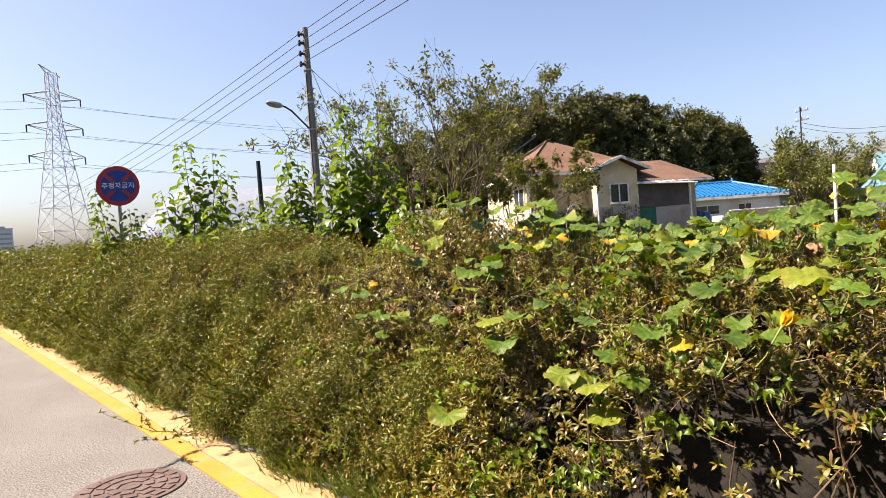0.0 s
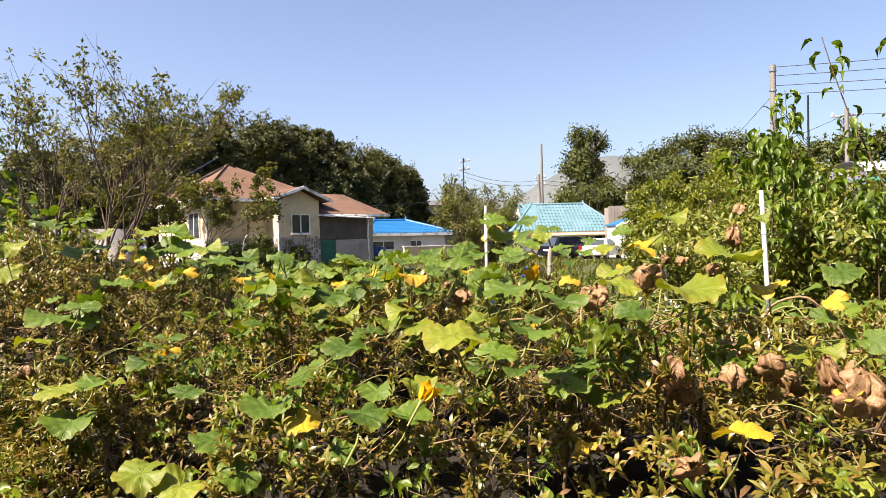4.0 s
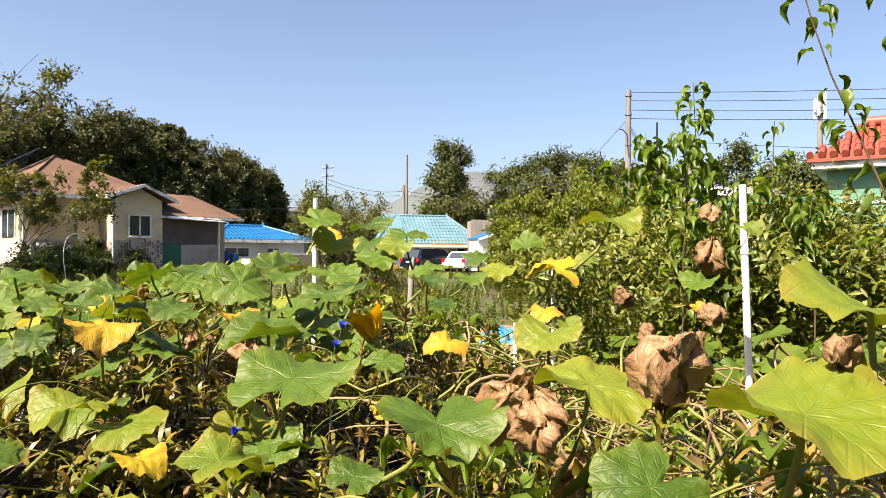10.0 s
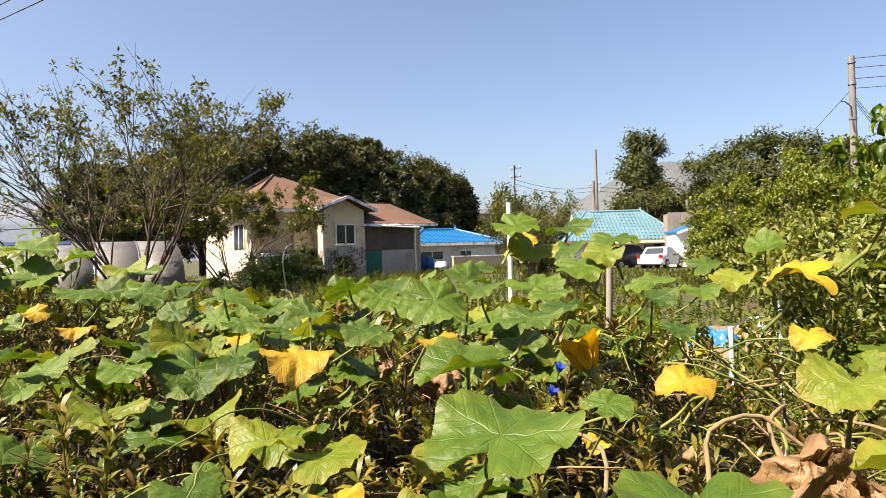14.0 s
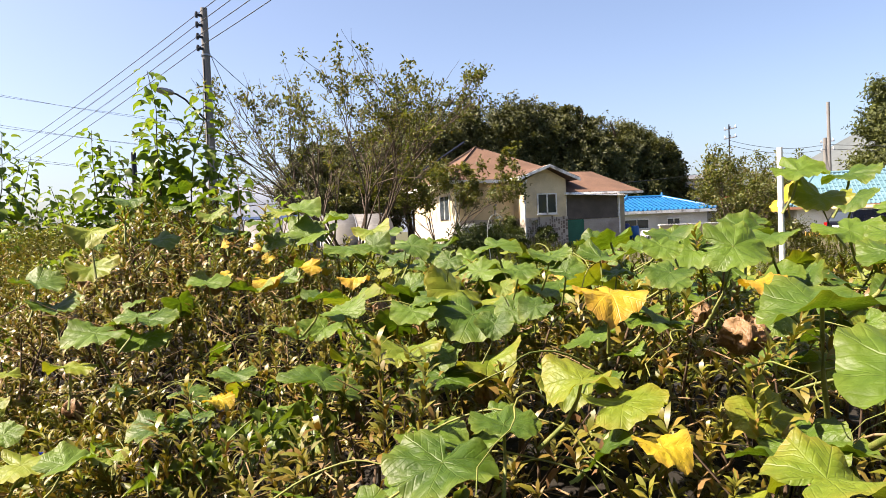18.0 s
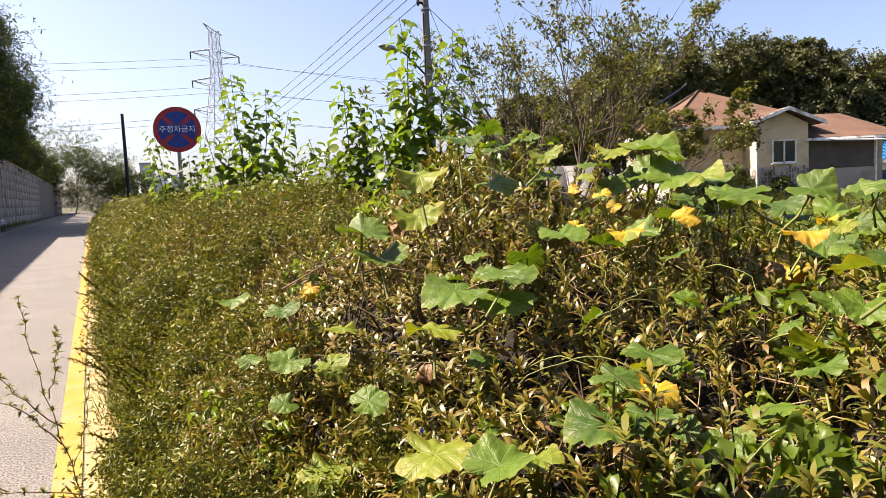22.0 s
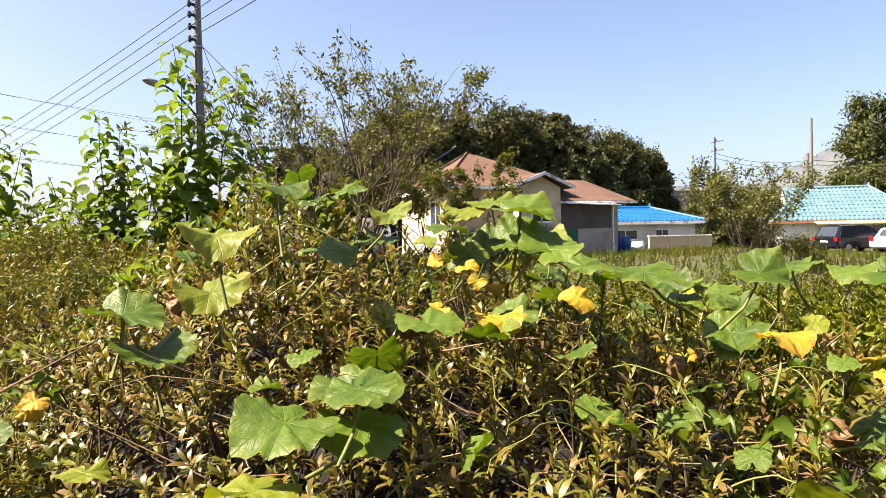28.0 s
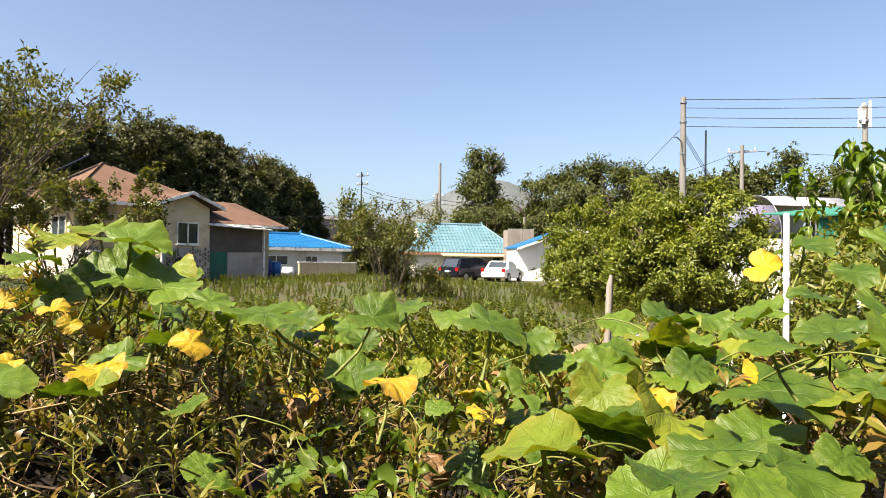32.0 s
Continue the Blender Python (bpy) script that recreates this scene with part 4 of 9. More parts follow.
# ---- poles and cables ----
def utility_pole(name, label, x, y, h, r, arms=2, base=0.0, material="concrete_pole", turn=0.0, cap=True):
    t = thing(name, label, "utility pole", pose(x, y, base, 0, 0, turn))
    part("shaft", tube(bmesh.new(), [(0, 0, -0.3), (0, 0, h)], [r * 1.5, r], 14), material, t)
    for k in range(arms):
        z = h - 0.35 - 0.75 * k
        arm = part("crossarm", boxed(-0.75, 0.75, -r - 0.12, -r - 0.02, z - 0.05, z + 0.05, 0.01), "galvanised", t)
        for xx in (-0.65, 0.0, 0.65):
            bm = tube(bmesh.new(), [(xx, -r - 0.07, z + 0.05), (xx, -r - 0.07, z + 0.12), (xx, -r - 0.07, z + 0.24)], [0.03, 0.06, 0.035], 8)
            part("insulator", bm, "white_paint", arm)
    return t


def cable(name, p, q, sag, r=0.012, parent=None):
    p, q = Vector(p), Vector(q)
    pts = [p.lerp(q, k / 16) - Vector((0, 0, 4 * sag * (k / 16) * (1 - k / 16))) for k in range(17)]
    return tagged(part(name, tube(bmesh.new(), pts, r, 5), "black_cable", parent), "thin black overhead cable between poles", "cable", "overhead cables") if not parent else part(name, tube(bmesh.new(), pts, r, 5), "black_cable", parent)


def street_pole():
    x, y, k_ = 10.62, 20.25, 1.085
    t = thing("utility_pole", "tall weathered concrete utility pole with a street lamp arm", "utility pole", pose(x, y, 0) @ Matrix.Scale(k_, 4))
    part("shaft", tube(bmesh.new(), [(0, 0, -0.3), (0, 0, 8.45)], [0.17, 0.105], 14), "concrete_pole", t)
    for k, z in enumerate((8.2, 7.9, 7.55, 7.2)):
        rack = part("rack", boxed(-0.22, 0.0, -0.06, -0.02, z - 0.04, z + 0.04, 0.01), "dark_metal", t)
        part("insulator", tube(bmesh.new(), [(-0.26, -0.04, z - 0.09), (-0.26, -0.04, z), (-0.26, -0.04, z + 0.09)], [0.04, 0.055, 0.04], 8), "dark_metal", rack)
    bm = bmesh.new()
    pts = [(0, 0, 4.95), (-0.35, -0.03, 5.25), (-0.75, -0.06, 5.60), (-1.0, -0.08, 5.72), (-1.15, -0.09, 5.75)]
    arm = part("lamp_arm", tube(bm, pts, 0.03, 8), "dark_metal", t)
    bm = bmesh.new()
    bmesh.ops.create_uvsphere(bm, u_segments=20, v_segments=10, radius=1.0, matrix=Matrix.Translation((-1.38, -0.1, 5.78)) @ Matrix.Rotation(radians(10), 4, "Y") @ Matrix.Diagonal((0.30, 0.15, 0.11, 1)))
    for v in bm.verts:
        if v.co.z > 5.82:
            v.co.z = 5.82 + (v.co.z - 5.82) * 0.6
    for f in bm.faces:
        f.smooth = True
    part("lamp_head", bm, "galvanised", arm, "pale oval street lamp head")
    part("bracket", tube(bmesh.new(), [(0.0, 0.0, 5.6), (-0.25, -0.02, 5.35), (-0.3, -0.03, 5.22)], 0.012, 6), "dark_metal", arm)
    part("conduit", tube(bmesh.new(), [(-0.13, -0.06, 1.0), (-0.11, -0.06, 6.9)], 0.018, 6), "dark_metal", t)
    for z in (7.0, 5.9, 5.0, 4.2):
        part("band", tube(bmesh.new(), [(0, 0, z), (0, 0, z + 0.05)], 0.145, 14), "galvanised", t)
    # lines towards the pylon and away over the hedge
    for k, z in enumerate((8.2, 7.9, 7.55, 7.2)):
        cable("cable", (x - 0.28, y, z * k_), (12.0 + 2 * k * 0.3, 95.0, 7.9 - 0.35 * k), 0.9, 0.013)
        cable("cable", (x - 0.28, y, z * k_), (3.0, -38.0, 9.4 - 0.3 * k), 0.7, 0.013)
    cable("cable", (x + 0.1, y, 7.7), (23.6, 26.0, 3.6), 0.5, 0.011)
    cable("cable", (x + 0.1, y, 7.8), (16.0, 24.0, 1.0), 0.0, 0.010)


street_pole()
utility_pole("utility_pole", "slim dark timber pole beside the road", 2.6, 52.0, 7.9, 0.10, 0, 0.0, "dark_metal")
utility_pole("utility_pole", "slim dark pole behind the saplings", 7.0, 17.2, 3.9, 0.06, 0, 0.0, "dark_metal")
racks = utility_pole("utility_pole", "tall pale concrete pole with four cable racks", 33.2, -3.05, 9.25, 0.12, 0)
for z in (9.15, 8.75, 8.3, 7.9):
    rack = part("rack", boxed(0.06, 0.34, -0.05, 0.05, z - 0.05, z + 0.03, 0.01), "dark_metal", racks)
    part("insulator", tube(bmesh.new(), [(0.30, -0.02, z - 0.12), (0.30, -0.02, z), (0.30, -0.02, z + 0.12)], [0.05, 0.075, 0.05], 8), "far_grey", rack)
for z in (8.95, 8.05, 6.6):
    part("band", tube(bmesh.new(), [(0, 0, z), (0, 0, z + 0.07)], 0.16, 14), "galvanised", racks)
part("lamp_arm", tube(bmesh.new(), [(0, 0, 7.1), (-0.5, 0.3, 7.3), (-0.9, 0.5, 7.25)], 0.03, 6), "galvanised", racks)
utility_pole("utility_pole", "slim utility pole with crossarms behind the teal roof", 66.4, 17.0, 11.3, 0.13, 0)
utility_pole("utility_pole", "far utility pole with small crossarm", 66.4, 17.3, 8.2, 0.16, 2, 0.0, "concrete_pole", 60)
utility_pole("utility_pole", "antenna mast over the trees", 56.5, 21.7, 9.2, 0.05, 2, 0.0, "dark_metal", 60)
utility_pole("utility_pole", "far pole with a crossarm", 39.9, -6.8, 8.05, 0.10, 1, 0.0, "concrete_pole", 80)
utility_pole("utility_pole", "thin bare pole beyond the tunnel", 42.0, -5.2, 9.3, 0.05, 0, 0.0, "dark_metal")
utility_pole("utility_pole", "short grey pole beside the shed", 60.5, 7.6, 5.4, 0.12, 0)
utility_pole("utility_pole", "short grey pole in front of the trees", 72.5, 11.5, 8.0, 0.15, 0)


def cell_pole():
    t = thing("antenna_pole", "pole crowned by white mobile antennas", "antenna", pose(67.9, -22.1, 0) @ Matrix.Scale(2.18, 4))
    part("shaft", tube(bmesh.new(), [(0, 0, -0.2), (0, 0, 7.3)], [0.14, 0.10], 12), "concrete_pole", t)
    for k in range(5):
        a = 2 * math.pi * k / 5
        part("antenna", boxed(0.20 * math.cos(a) - 0.07, 0.20 * math.cos(a) + 0.07, 0.20 * math.sin(a) - 0.05, 0.20 * math.sin(a) + 0.05, 6.5 - 0.15 * (k % 2), 7.45 - 0.2 * (k % 3), 0.02), "white_paint", t)
    part("ring", tube(bmesh.new(), [(0, 0, 6.6), (0, 0, 6.7)], 0.24, 12), "galvanised", t)


cell_pole()
for k, z in enumerate((9.15, 8.75, 8.3, 7.9)):
    cable("cable", (33.2, -3.1, z), (29.0, -30.0, z - 0.9), 0.35, 0.016)
for k in range(3):
    cable("cable", (33.2, -3.05, 7.7 - 0.12 * k), (39.9, -6.8, 4.2 - 0.2 * k), 0.25, 0.012)
cable("cable", (33.2, -3.05, 7.9), (35.5, 1.2, 3.5), 0.0, 0.012)
cable("cable", (39.9, -6.8, 7.75), (44.0, -40.0, 7.8), 0.6, 0.014)
cable("cable", (39.9, -6.8, 7.75), (48.0, 2.0, 6.2), 0.4, 0.014)
for z in (7.6, 7.2):
    cable("cable", (66.4, 17.2, z), (56.5, 21.7, z + 0.3), 0.5, 0.018)
    cable("cable", (66.4, 17.2, z), (86.0, -4.0, z + 0.6), 0.8, 0.02)
cable("cable", (23.4, 26.5, 4.6), (56.5, 21.9, 5.6), 0.9, 0.016)


def pylon():
    t = thing("transmission_tower", "tall steel lattice transmission tower far behind the hedge", "pylon", pose(44.0, 254.3, 0, 0, 0, 14))
    def half(z):
        return 7.2 - 5.6 * min(1, z / 46) if z < 46 else 1.6 - 0.2 * (z - 46) / 16
    H_ = 62.0
    levels = [0, 9, 17, 24, 30, 35.5, 40, 44, 47.5, 51, 54.5, 58, H_]
    r = 0.10
    corner = lambda i, z: Vector((half(z) * (1 if i in (0, 3) else -1), half(z) * (1 if i < 2 else -1), z))
    for i in range(4):
        part("leg", tube(bmesh.new(), [corner(i, z) for z in levels], r * 1.5, 5), "hazy_steel", t)
    for a, b in zip(levels, levels[1:]):
        for i in range(4):
            j = (i + 1) % 4
            for p, q in ((corner(i, a), corner(j, b)), (corner(j, a), corner(i, b)), (corner(i, b), corner(j, b))):
                part("brace", tube(bmesh.new(), [p, q], r, 4), "hazy_steel", t)
    for z in (33.5, 43.5, 53.5):
        for s in (-1, 1):
            bm = bmesh.new()
            tip = Vector((s * 9.0, 0, z + 0.6))
            for y in (-1, 1):
                tube(bm, [Vector((s * half(z), y * half(z), z - 0.8)), tip], r * 1.6, 4)
                tube(bm, [Vector((s * half(z), y * half(z), z + 2.2)), tip], r * 1.6, 4)
            arm = part("arm", bm, "hazy_steel", t)
            part("insulator", tube(bmesh.new(), [tip, tip - Vector((0, 0, 2.4))], 0.22, 6), "dark_metal", arm)
    bm = bmesh.new()
    tube(bm, [Vector((-1.4, 0, H_)), Vector((-3.6, 0, H_ + 2.6))], 0.2, 4)
    tube(bm, [Vector((1.4, 0, H_)), Vector((3.0, 0, H_ - 1.0))], 0.2, 4)
    tube(bm, [Vector((-3.6, 0, H_ + 2.6)), Vector((3.0, 0, H_ - 1.0))], 0.2, 4)
    part("earth_peak", bm, "hazy_steel", t)
    d = Matrix.Rotation(radians(14), 3, "Z")
    for z in (33.6, 43.6, 53.6):
        for s in (-1, 1):
            tip = Vector((44.0, 254.3, 0)) + d @ Vector((s * 9.0, 0, z - 2.0))
            cable("cable", tip, (330.0, 230.0 + 10 * s, z + 1.0), 9.0, 0.055)
            cable("cable", tip, (-330.0, 250.0 + 10 * s, z - 4.0), 9.0, 0.055)


pylon()

# ---- distance ----
def hills(name, label, centre, span, depth, peaks, material, turn=0.0):
    n = 60
    v, f = [], []
    for i in range(n + 1):
        s = i / n
        h = sum(a * math.exp(-(((s - c) / w) ** 2)) for c, w, a in peaks) + 3.0 * noise.noise(Vector((s * 14, 1.7, 0)))
        h = max(h, 0.2) * min(1.0, 6 * s, 6 * (1 - s))
        v += [(span * (s - 0.5), -depth, -1.0), (span * (s - 0.5), -depth * 0.45, 0.6 * h), (span * (s - 0.5), 0, h), (span * (s - 0.5), depth, -1.0)]
    for i in range(n):
        for k in range(3):
            a, b = 4 * i + k, 4 * (i + 1) + k
            f += [(a, b, b + 1), (a, b + 1, a + 1)]
    ob = part_mesh(name, mesh_of(name, v, f, True), material)
    ob.matrix_world = pose(*centre, 0, 0, 0, turn)
    tagged(ob, label, "hill", kind="structure")


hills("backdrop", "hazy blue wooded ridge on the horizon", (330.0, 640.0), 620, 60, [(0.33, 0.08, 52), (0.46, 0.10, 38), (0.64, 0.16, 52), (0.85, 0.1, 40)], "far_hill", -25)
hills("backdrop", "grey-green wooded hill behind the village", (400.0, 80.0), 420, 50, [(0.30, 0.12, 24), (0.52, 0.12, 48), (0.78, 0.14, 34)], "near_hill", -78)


def town():
    rng = random.Random(8)
    for k in range(9):
        b = rng.uniform(1.5, 9.5)
        d = rng.uniform(620, 760)
        x, y = d * math.sin(radians(b)) - 4, d * math.cos(radians(b))
        h, w = rng.uniform(14, 30), rng.uniform(9, 16)
        t = thing("apartment_block", "pale distant apartment block in the haze", "building", pose(x, y, 0, 0, 0, rng.uniform(-30, 30)), "far apartment blocks")
        part("wall", boxed(-w / 2, w / 2, -5, 5, -1, h), "far_city", t)
        part("roof", boxed(-w / 2 - 0.3, w / 2 + 0.3, -5.3, 5.3, h, h + 0.8), "far_grey", t)
        for fl in range(1, 6):
            part("window_band", boxed(-w / 2 + 1, w / 2 - 1, -5.06, -5.01, h * fl / 6.2, h * fl / 6.2 + 1.5), "far_grey", t)
    t = thing("apartment_block", "tall pale tower at the end of the road", "building", pose(14.5, 205.0, 0, 0, 0, 8))
    part("wall", boxed(-2, 2, -2, 2, -1, 12.5), "far_city", t)
    part("roof", boxed(-2.1, 2.1, -2.1, 2.1, 12.5, 13.0), "far_grey", t)
    # long film-covered greenhouse beyond the airy tree
    t = thing("greenhouse", "long low greenhouse of white film with a dark ridge sheet", "greenhouse", pose(14.2, 29.4, 0.0, 0, 0, -33) @ Matrix.Diagonal((1.0, 1.0, 0.8, 1.0)))
    long_, rows = 9.4, [(0.0, 0.0), (0.05, 1.0), (0.5, 1.7), (1.4, 2.4), (2.6, 2.95), (3.8, 3.2), (5.0, 2.95), (6.4, 2.2), (7.0, 1.3), (7.05, 0.0)]
    for k in range(5):
        a, b = long_ * k / 5 + 0.02, long_ * (k + 1) / 5 - 0.02
        bm = bmesh.new()
        ring = [[bm.verts.new((x, y, z)) for y, z in rows] for x in (a, b)]
        for i in range(len(rows) - 1):
            bm.faces.new((ring[0][i], ring[1][i], ring[1][i + 1], ring[0][i + 1])).smooth = True
        bm.faces.new(ring[0])
        bm.faces.new(list(reversed(ring[1])))
        bmesh.ops.recalc_face_normals(bm, faces=bm.faces)
        part("film_bay", bm, "old_film", t)
        part("hoop", tube(bmesh.new(), [(a - 0.02, y - 0.03, z + 0.03) for y, z in rows], 0.03, 6), "galvanised", t)
    part("ridge_sheet", slab(bmesh.new(), [(-0.3, 2.9, 3.06), (long_ * 0.5, 2.9, 3.06), (long_ * 0.5, 3.8, 3.28), (-0.3, 3.8, 3.28)], 0.07), "solar", t, "dark blue sheet along the ridge")
    part("base_board", boxed(0, long_, -0.06, -0.01, 0, 0.5, 0.01), "grey_wood", t)
    t = thing("far_house", "pale grey rendered building behind the antenna mast", "building", pose(60.0, 31.0, 0, 0, 0, -40))
    part("wall", boxed(0, 9, 0, 7, -0.3, 5.4), "far_grey", t)
    part("roof", boxed(-0.3, 9.3, -0.3, 7.3, 5.4, 5.75), "white_paint", t)


town()


def crane_mast():
    t = thing("lattice_mast", "dark blue lattice mast rising behind the barrier", "mast", pose(-17.5, 58.0, WALL_H))
    bm = bmesh.new()
    for sx in (-0.7, 0.7):
        for sy in (-0.7, 0.7):
            tube(bm, [(sx, sy, -1), (sx, sy, 24)], 0.09, 5)
    for k in range(16):
        z = k * 1.5
        tube(bm, [(-0.7, -0.7, z), (0.7, -0.7, z + 1.5)], 0.05, 4)
        tube(bm, [(0.7, -0.7, z), (-0.7, -0.7, z + 1.5)], 0.05, 4)
        tube(bm, [(-0.7, 0.7, z), (-0.7, -0.7, z + 1.5)], 0.05, 4)
        tube(bm, [(0.7, 0.7, z), (0.7, -0.7, z + 1.5)], 0.05, 4)
    part("lattice", bm, "dark_blue_plastic", t)
    tagged(part("bank", boxed(WALL_X - 60, WALL_X - 0.61, -60, 200, -0.1, WALL_H - 0.1), "field"), "raised ground behind the retaining wall", "ground", kind="structure")


crane_mast()


# ---- odds and ends in the field and by the house ----
def crumpled(name, label, category, place, w, d, h, material, seed, kind_part="sheet"):
    """A heap of folded sheet that lies on the soil."""
    t = thing(name, label, category, place)
    bm = bmesh.new()
    bmesh.ops.create_grid(bm, x_segments=26, y_segments=18, size=1.0)
    off = Vector((seed, seed * 0.7, 0))
    for v in list(bm.verts):
        r = max(abs(v.co.x), abs(v.co.y))
        z = h * (1 - r ** 3) * (0.65 + 0.5 * noise.noise(v.co * 2.0 + off)) + 0.10 * h * noise.noise(v.co * 7.0 + off)
        k = 1 + 0.14 * noise.noise(v.co * 3.0 - off)
        v.co = Vector((v.co.x * w / 2 * k, v.co.y * d / 2 * k, max(z, 0.0) - 0.02))
    part(kind_part, bm, material, t)
    return t


crumpled("tarpaulin", "crumpled bright blue tarpaulin on bare soil", "tarpaulin", pose(11.0, 0.1, 0.08, 0, 0, 80), 0.9, 0.6, 0.36, "blue_sheet", 3)
crumpled("sack_heap", "heap of white plastic sacks on the ground", "sacks", pose(10.4, -2.75, 0.03, 0, 0, 70), 0.95, 0.6, 0.62, "plastic_film", 5, "sacks")
crumpled("sack_heap", "grey bundled sheeting beside the blue tarpaulin", "sacks", pose(13.4, -0.4, 0.06, 0, 0, 60), 0.7, 0.5, 0.36, "galvanised", 8, "sacks")
crumpled("tarpaulin", "yellow-orange tarpaulin bundle by the parked cars", "tarpaulin", pose(39.8, 10.7, 0.0, 0, 0, 75), 1.9, 1.0, 0.75, "orange_plastic", 6)
t = thing("marker_post", "short white plastic post in the soil", "post", pose(5.84, -0.62, 0.0))
part("pipe", tube(bmesh.new(), [(0, 0, -0.1), (0.01, 0, 0.97)], 0.018, 10), "white_pipe", t)
t = thing("wooden_post", "split wooden post among squash leaves", "post", pose(5.76, 0.28, 0.0))
bm = tube(bmesh.new(), [(0, 0, -0.2), (0.0, 0.0, 0.8), (0.01, -0.02, 1.42), (0.03, -0.03, 1.51)], [0.030, 0.028, 0.026, 0.012], 6)
part("shaft", bm, "grey_wood", t)


def barrel(x, y, z, h, r, material, label):
    t = thing("barrel", label, "barrel", pose(x, y, z), "barrels by the porch")
    part("shell", tube(bmesh.new(), [(0, 0, 0), (0, 0, 0.06), (0, 0, h * 0.32), (0, 0, h * 0.35), (0, 0, h * 0.65), (0, 0, h * 0.68), (0, 0, h - 0.06), (0, 0, h)], [r * 0.92, r, r, r * 1.05, r * 1.05, r, r, r * 0.9], 18), material, t)
    part("lid", tube(bmesh.new(), [(0, 0, h), (0, 0, h + 0.03)], r * 0.8, 18), material, t)


for x, y, h, r, m, label in ((33.6, 19.0, 1.0, 0.30, "dark_blue_plastic", "dark blue plastic barrel by the porch"), (34.2, 18.7, 1.0, 0.30, "dark_blue_plastic", "dark blue plastic barrel by the porch"), (34.9, 18.5, 0.85, 0.28, "blue_plastic", "bright blue plastic barrel by the porch"), (36.2, 18.4, 0.55, 0.36, "white_paint", "squat white plastic tub by the porch")):
    barrel(x, y, float(rise(x, y)) - 0.02, h, r, m, label)


def hose_arch():
    t = thing("garden_hose", "thin white hose standing up in an arch", "hose", pose(18.85, 15.3, float(rise(18.85, 15.3))))
    pts = [(0, 0, 0), (-0.03, 0.05, 0.5), (-0.05, 0.1, 1.1), (0.02, 0.02, 1.6), (0.2, -0.2, 1.75), (0.35, -0.35, 1.5)]
    fine = []
    P = [Vector(p) for p in pts]
    for i in range(len(P) - 1):
        p0, p1, p2, p3 = P[max(i - 1, 0)], P[i], P[i + 1], P[min(i + 2, len(P) - 1)]
        for j in range(5):
            u = j / 5
            fine.append(0.5 * ((2 * p1) + (p2 - p0) * u + (2 * p0 - 5 * p1 + 4 * p2 - p3) * u * u + (3 * p1 - p0 - 3 * p2 + p3) * u ** 3))
    part("tube", tube(bmesh.new(), fine, 0.011, 8), "white_pipe", t)


hose_arch()


def house_clutter():
    """What stands along the recessed front wall of the cream house."""
    home = pose(24.26, 22.24, 0.42, 0, 0, -28)
    for x in (0.45, 1.35):
        t = thing("air_conditioner", "white outdoor air conditioner unit on a low stand by the wall", "air conditioner", home @ pose(x, -0.45, -0.1), "units by the house wall")
        part("body", boxed(-0.38, 0.38, -0.14, 0.14, 0.80, 1.36, 0.02), "white_paint", t)
        part("fan_grille", tube(bmesh.new(), [(-0.1, -0.141, 1.08), (-0.1, -0.165, 1.08)], 0.20, 18), "grey_band", t, "round grey fan grille")
        part("stand", boxed(-0.36, 0.36, -0.13, 0.13, 0.72, 0.798), "dark_metal", t)
        for lx in (-0.33, 0.33):
            for ly in (-0.11, 0.11):
                part("leg", boxed(lx - 0.02, lx + 0.02, ly - 0.02, ly + 0.02, -0.4, 0.72), "dark_metal", t)
    t = thing("rolled_sheet", "white and blue rolled sheet leaning on the house wall", "sheet", home @ pose(2.05, -0.30, -0.1))
    part("roll", tube(bmesh.new(), [(0, -0.25, -0.3), (0.05, 0.0, 0.9), (0.08, 0.14, 1.75)], [0.10, 0.11, 0.10], 10), "white_paint", t)
    part("band", tube(bmesh.new(), [(0.045, -0.03, 0.75), (0.06, 0.02, 1.05)], [0.115, 0.115], 10), "blue_plastic", t, "blue band")
    for x, y in ((-0.06, -0.12), (3.0, -1.62)):
        t = thing("downpipe", "white rainwater pipe at the house corner", "pipe", home @ pose(x, y, 0), "downpipes of the house")
        part("pipe", tube(bmesh.new(), [(0, 0, -0.4), (0, 0, 2.9), (0.0, -0.05, 3.05), (0.0, -0.30, 3.32)], 0.045, 10), "white_paint", t)
        for z in (0.6, 2.2):
            part("clip", tube(bmesh.new(), [(0, 0, z), (0, 0, z + 0.05)], 0.055, 10), "galvanised", t)
    t = thing("plank", "pale plank lying on the ground before the house", "plank", home @ pose(2.2, -2.6, -0.02, 0, 8, 25))
    part("board", boxed(-1.0, 1.0, -0.08, 0.08, 0.0, 0.05, 0.008), "dead_straw", t)


house_clutter()

# ---- trees ----
def spray(rng, leaves, length, width, reach, near=False):
    """A small tuft of leaves that spread from one point."""
    bags = []
    for i in range(leaves):
        v, f = (leaf_shape if near else small_leaf)(length * rng.uniform(0.7, 1.2), width * rng.uniform(0.7, 1.2), 0.1 * length, 0.2 * length)
        m = np.array(Matrix.Rotation(rng.uniform(0, 6.28), 4, "Z") @ Matrix.Rotation(rng.normal(0.2, 0.6), 4, "X") @ Matrix.Translation((0, reach * rng.uniform(0, 1), 0)))
        bags.append((v @ m[:3, :3].T + m[:3, 3], f))
    return join(bags)


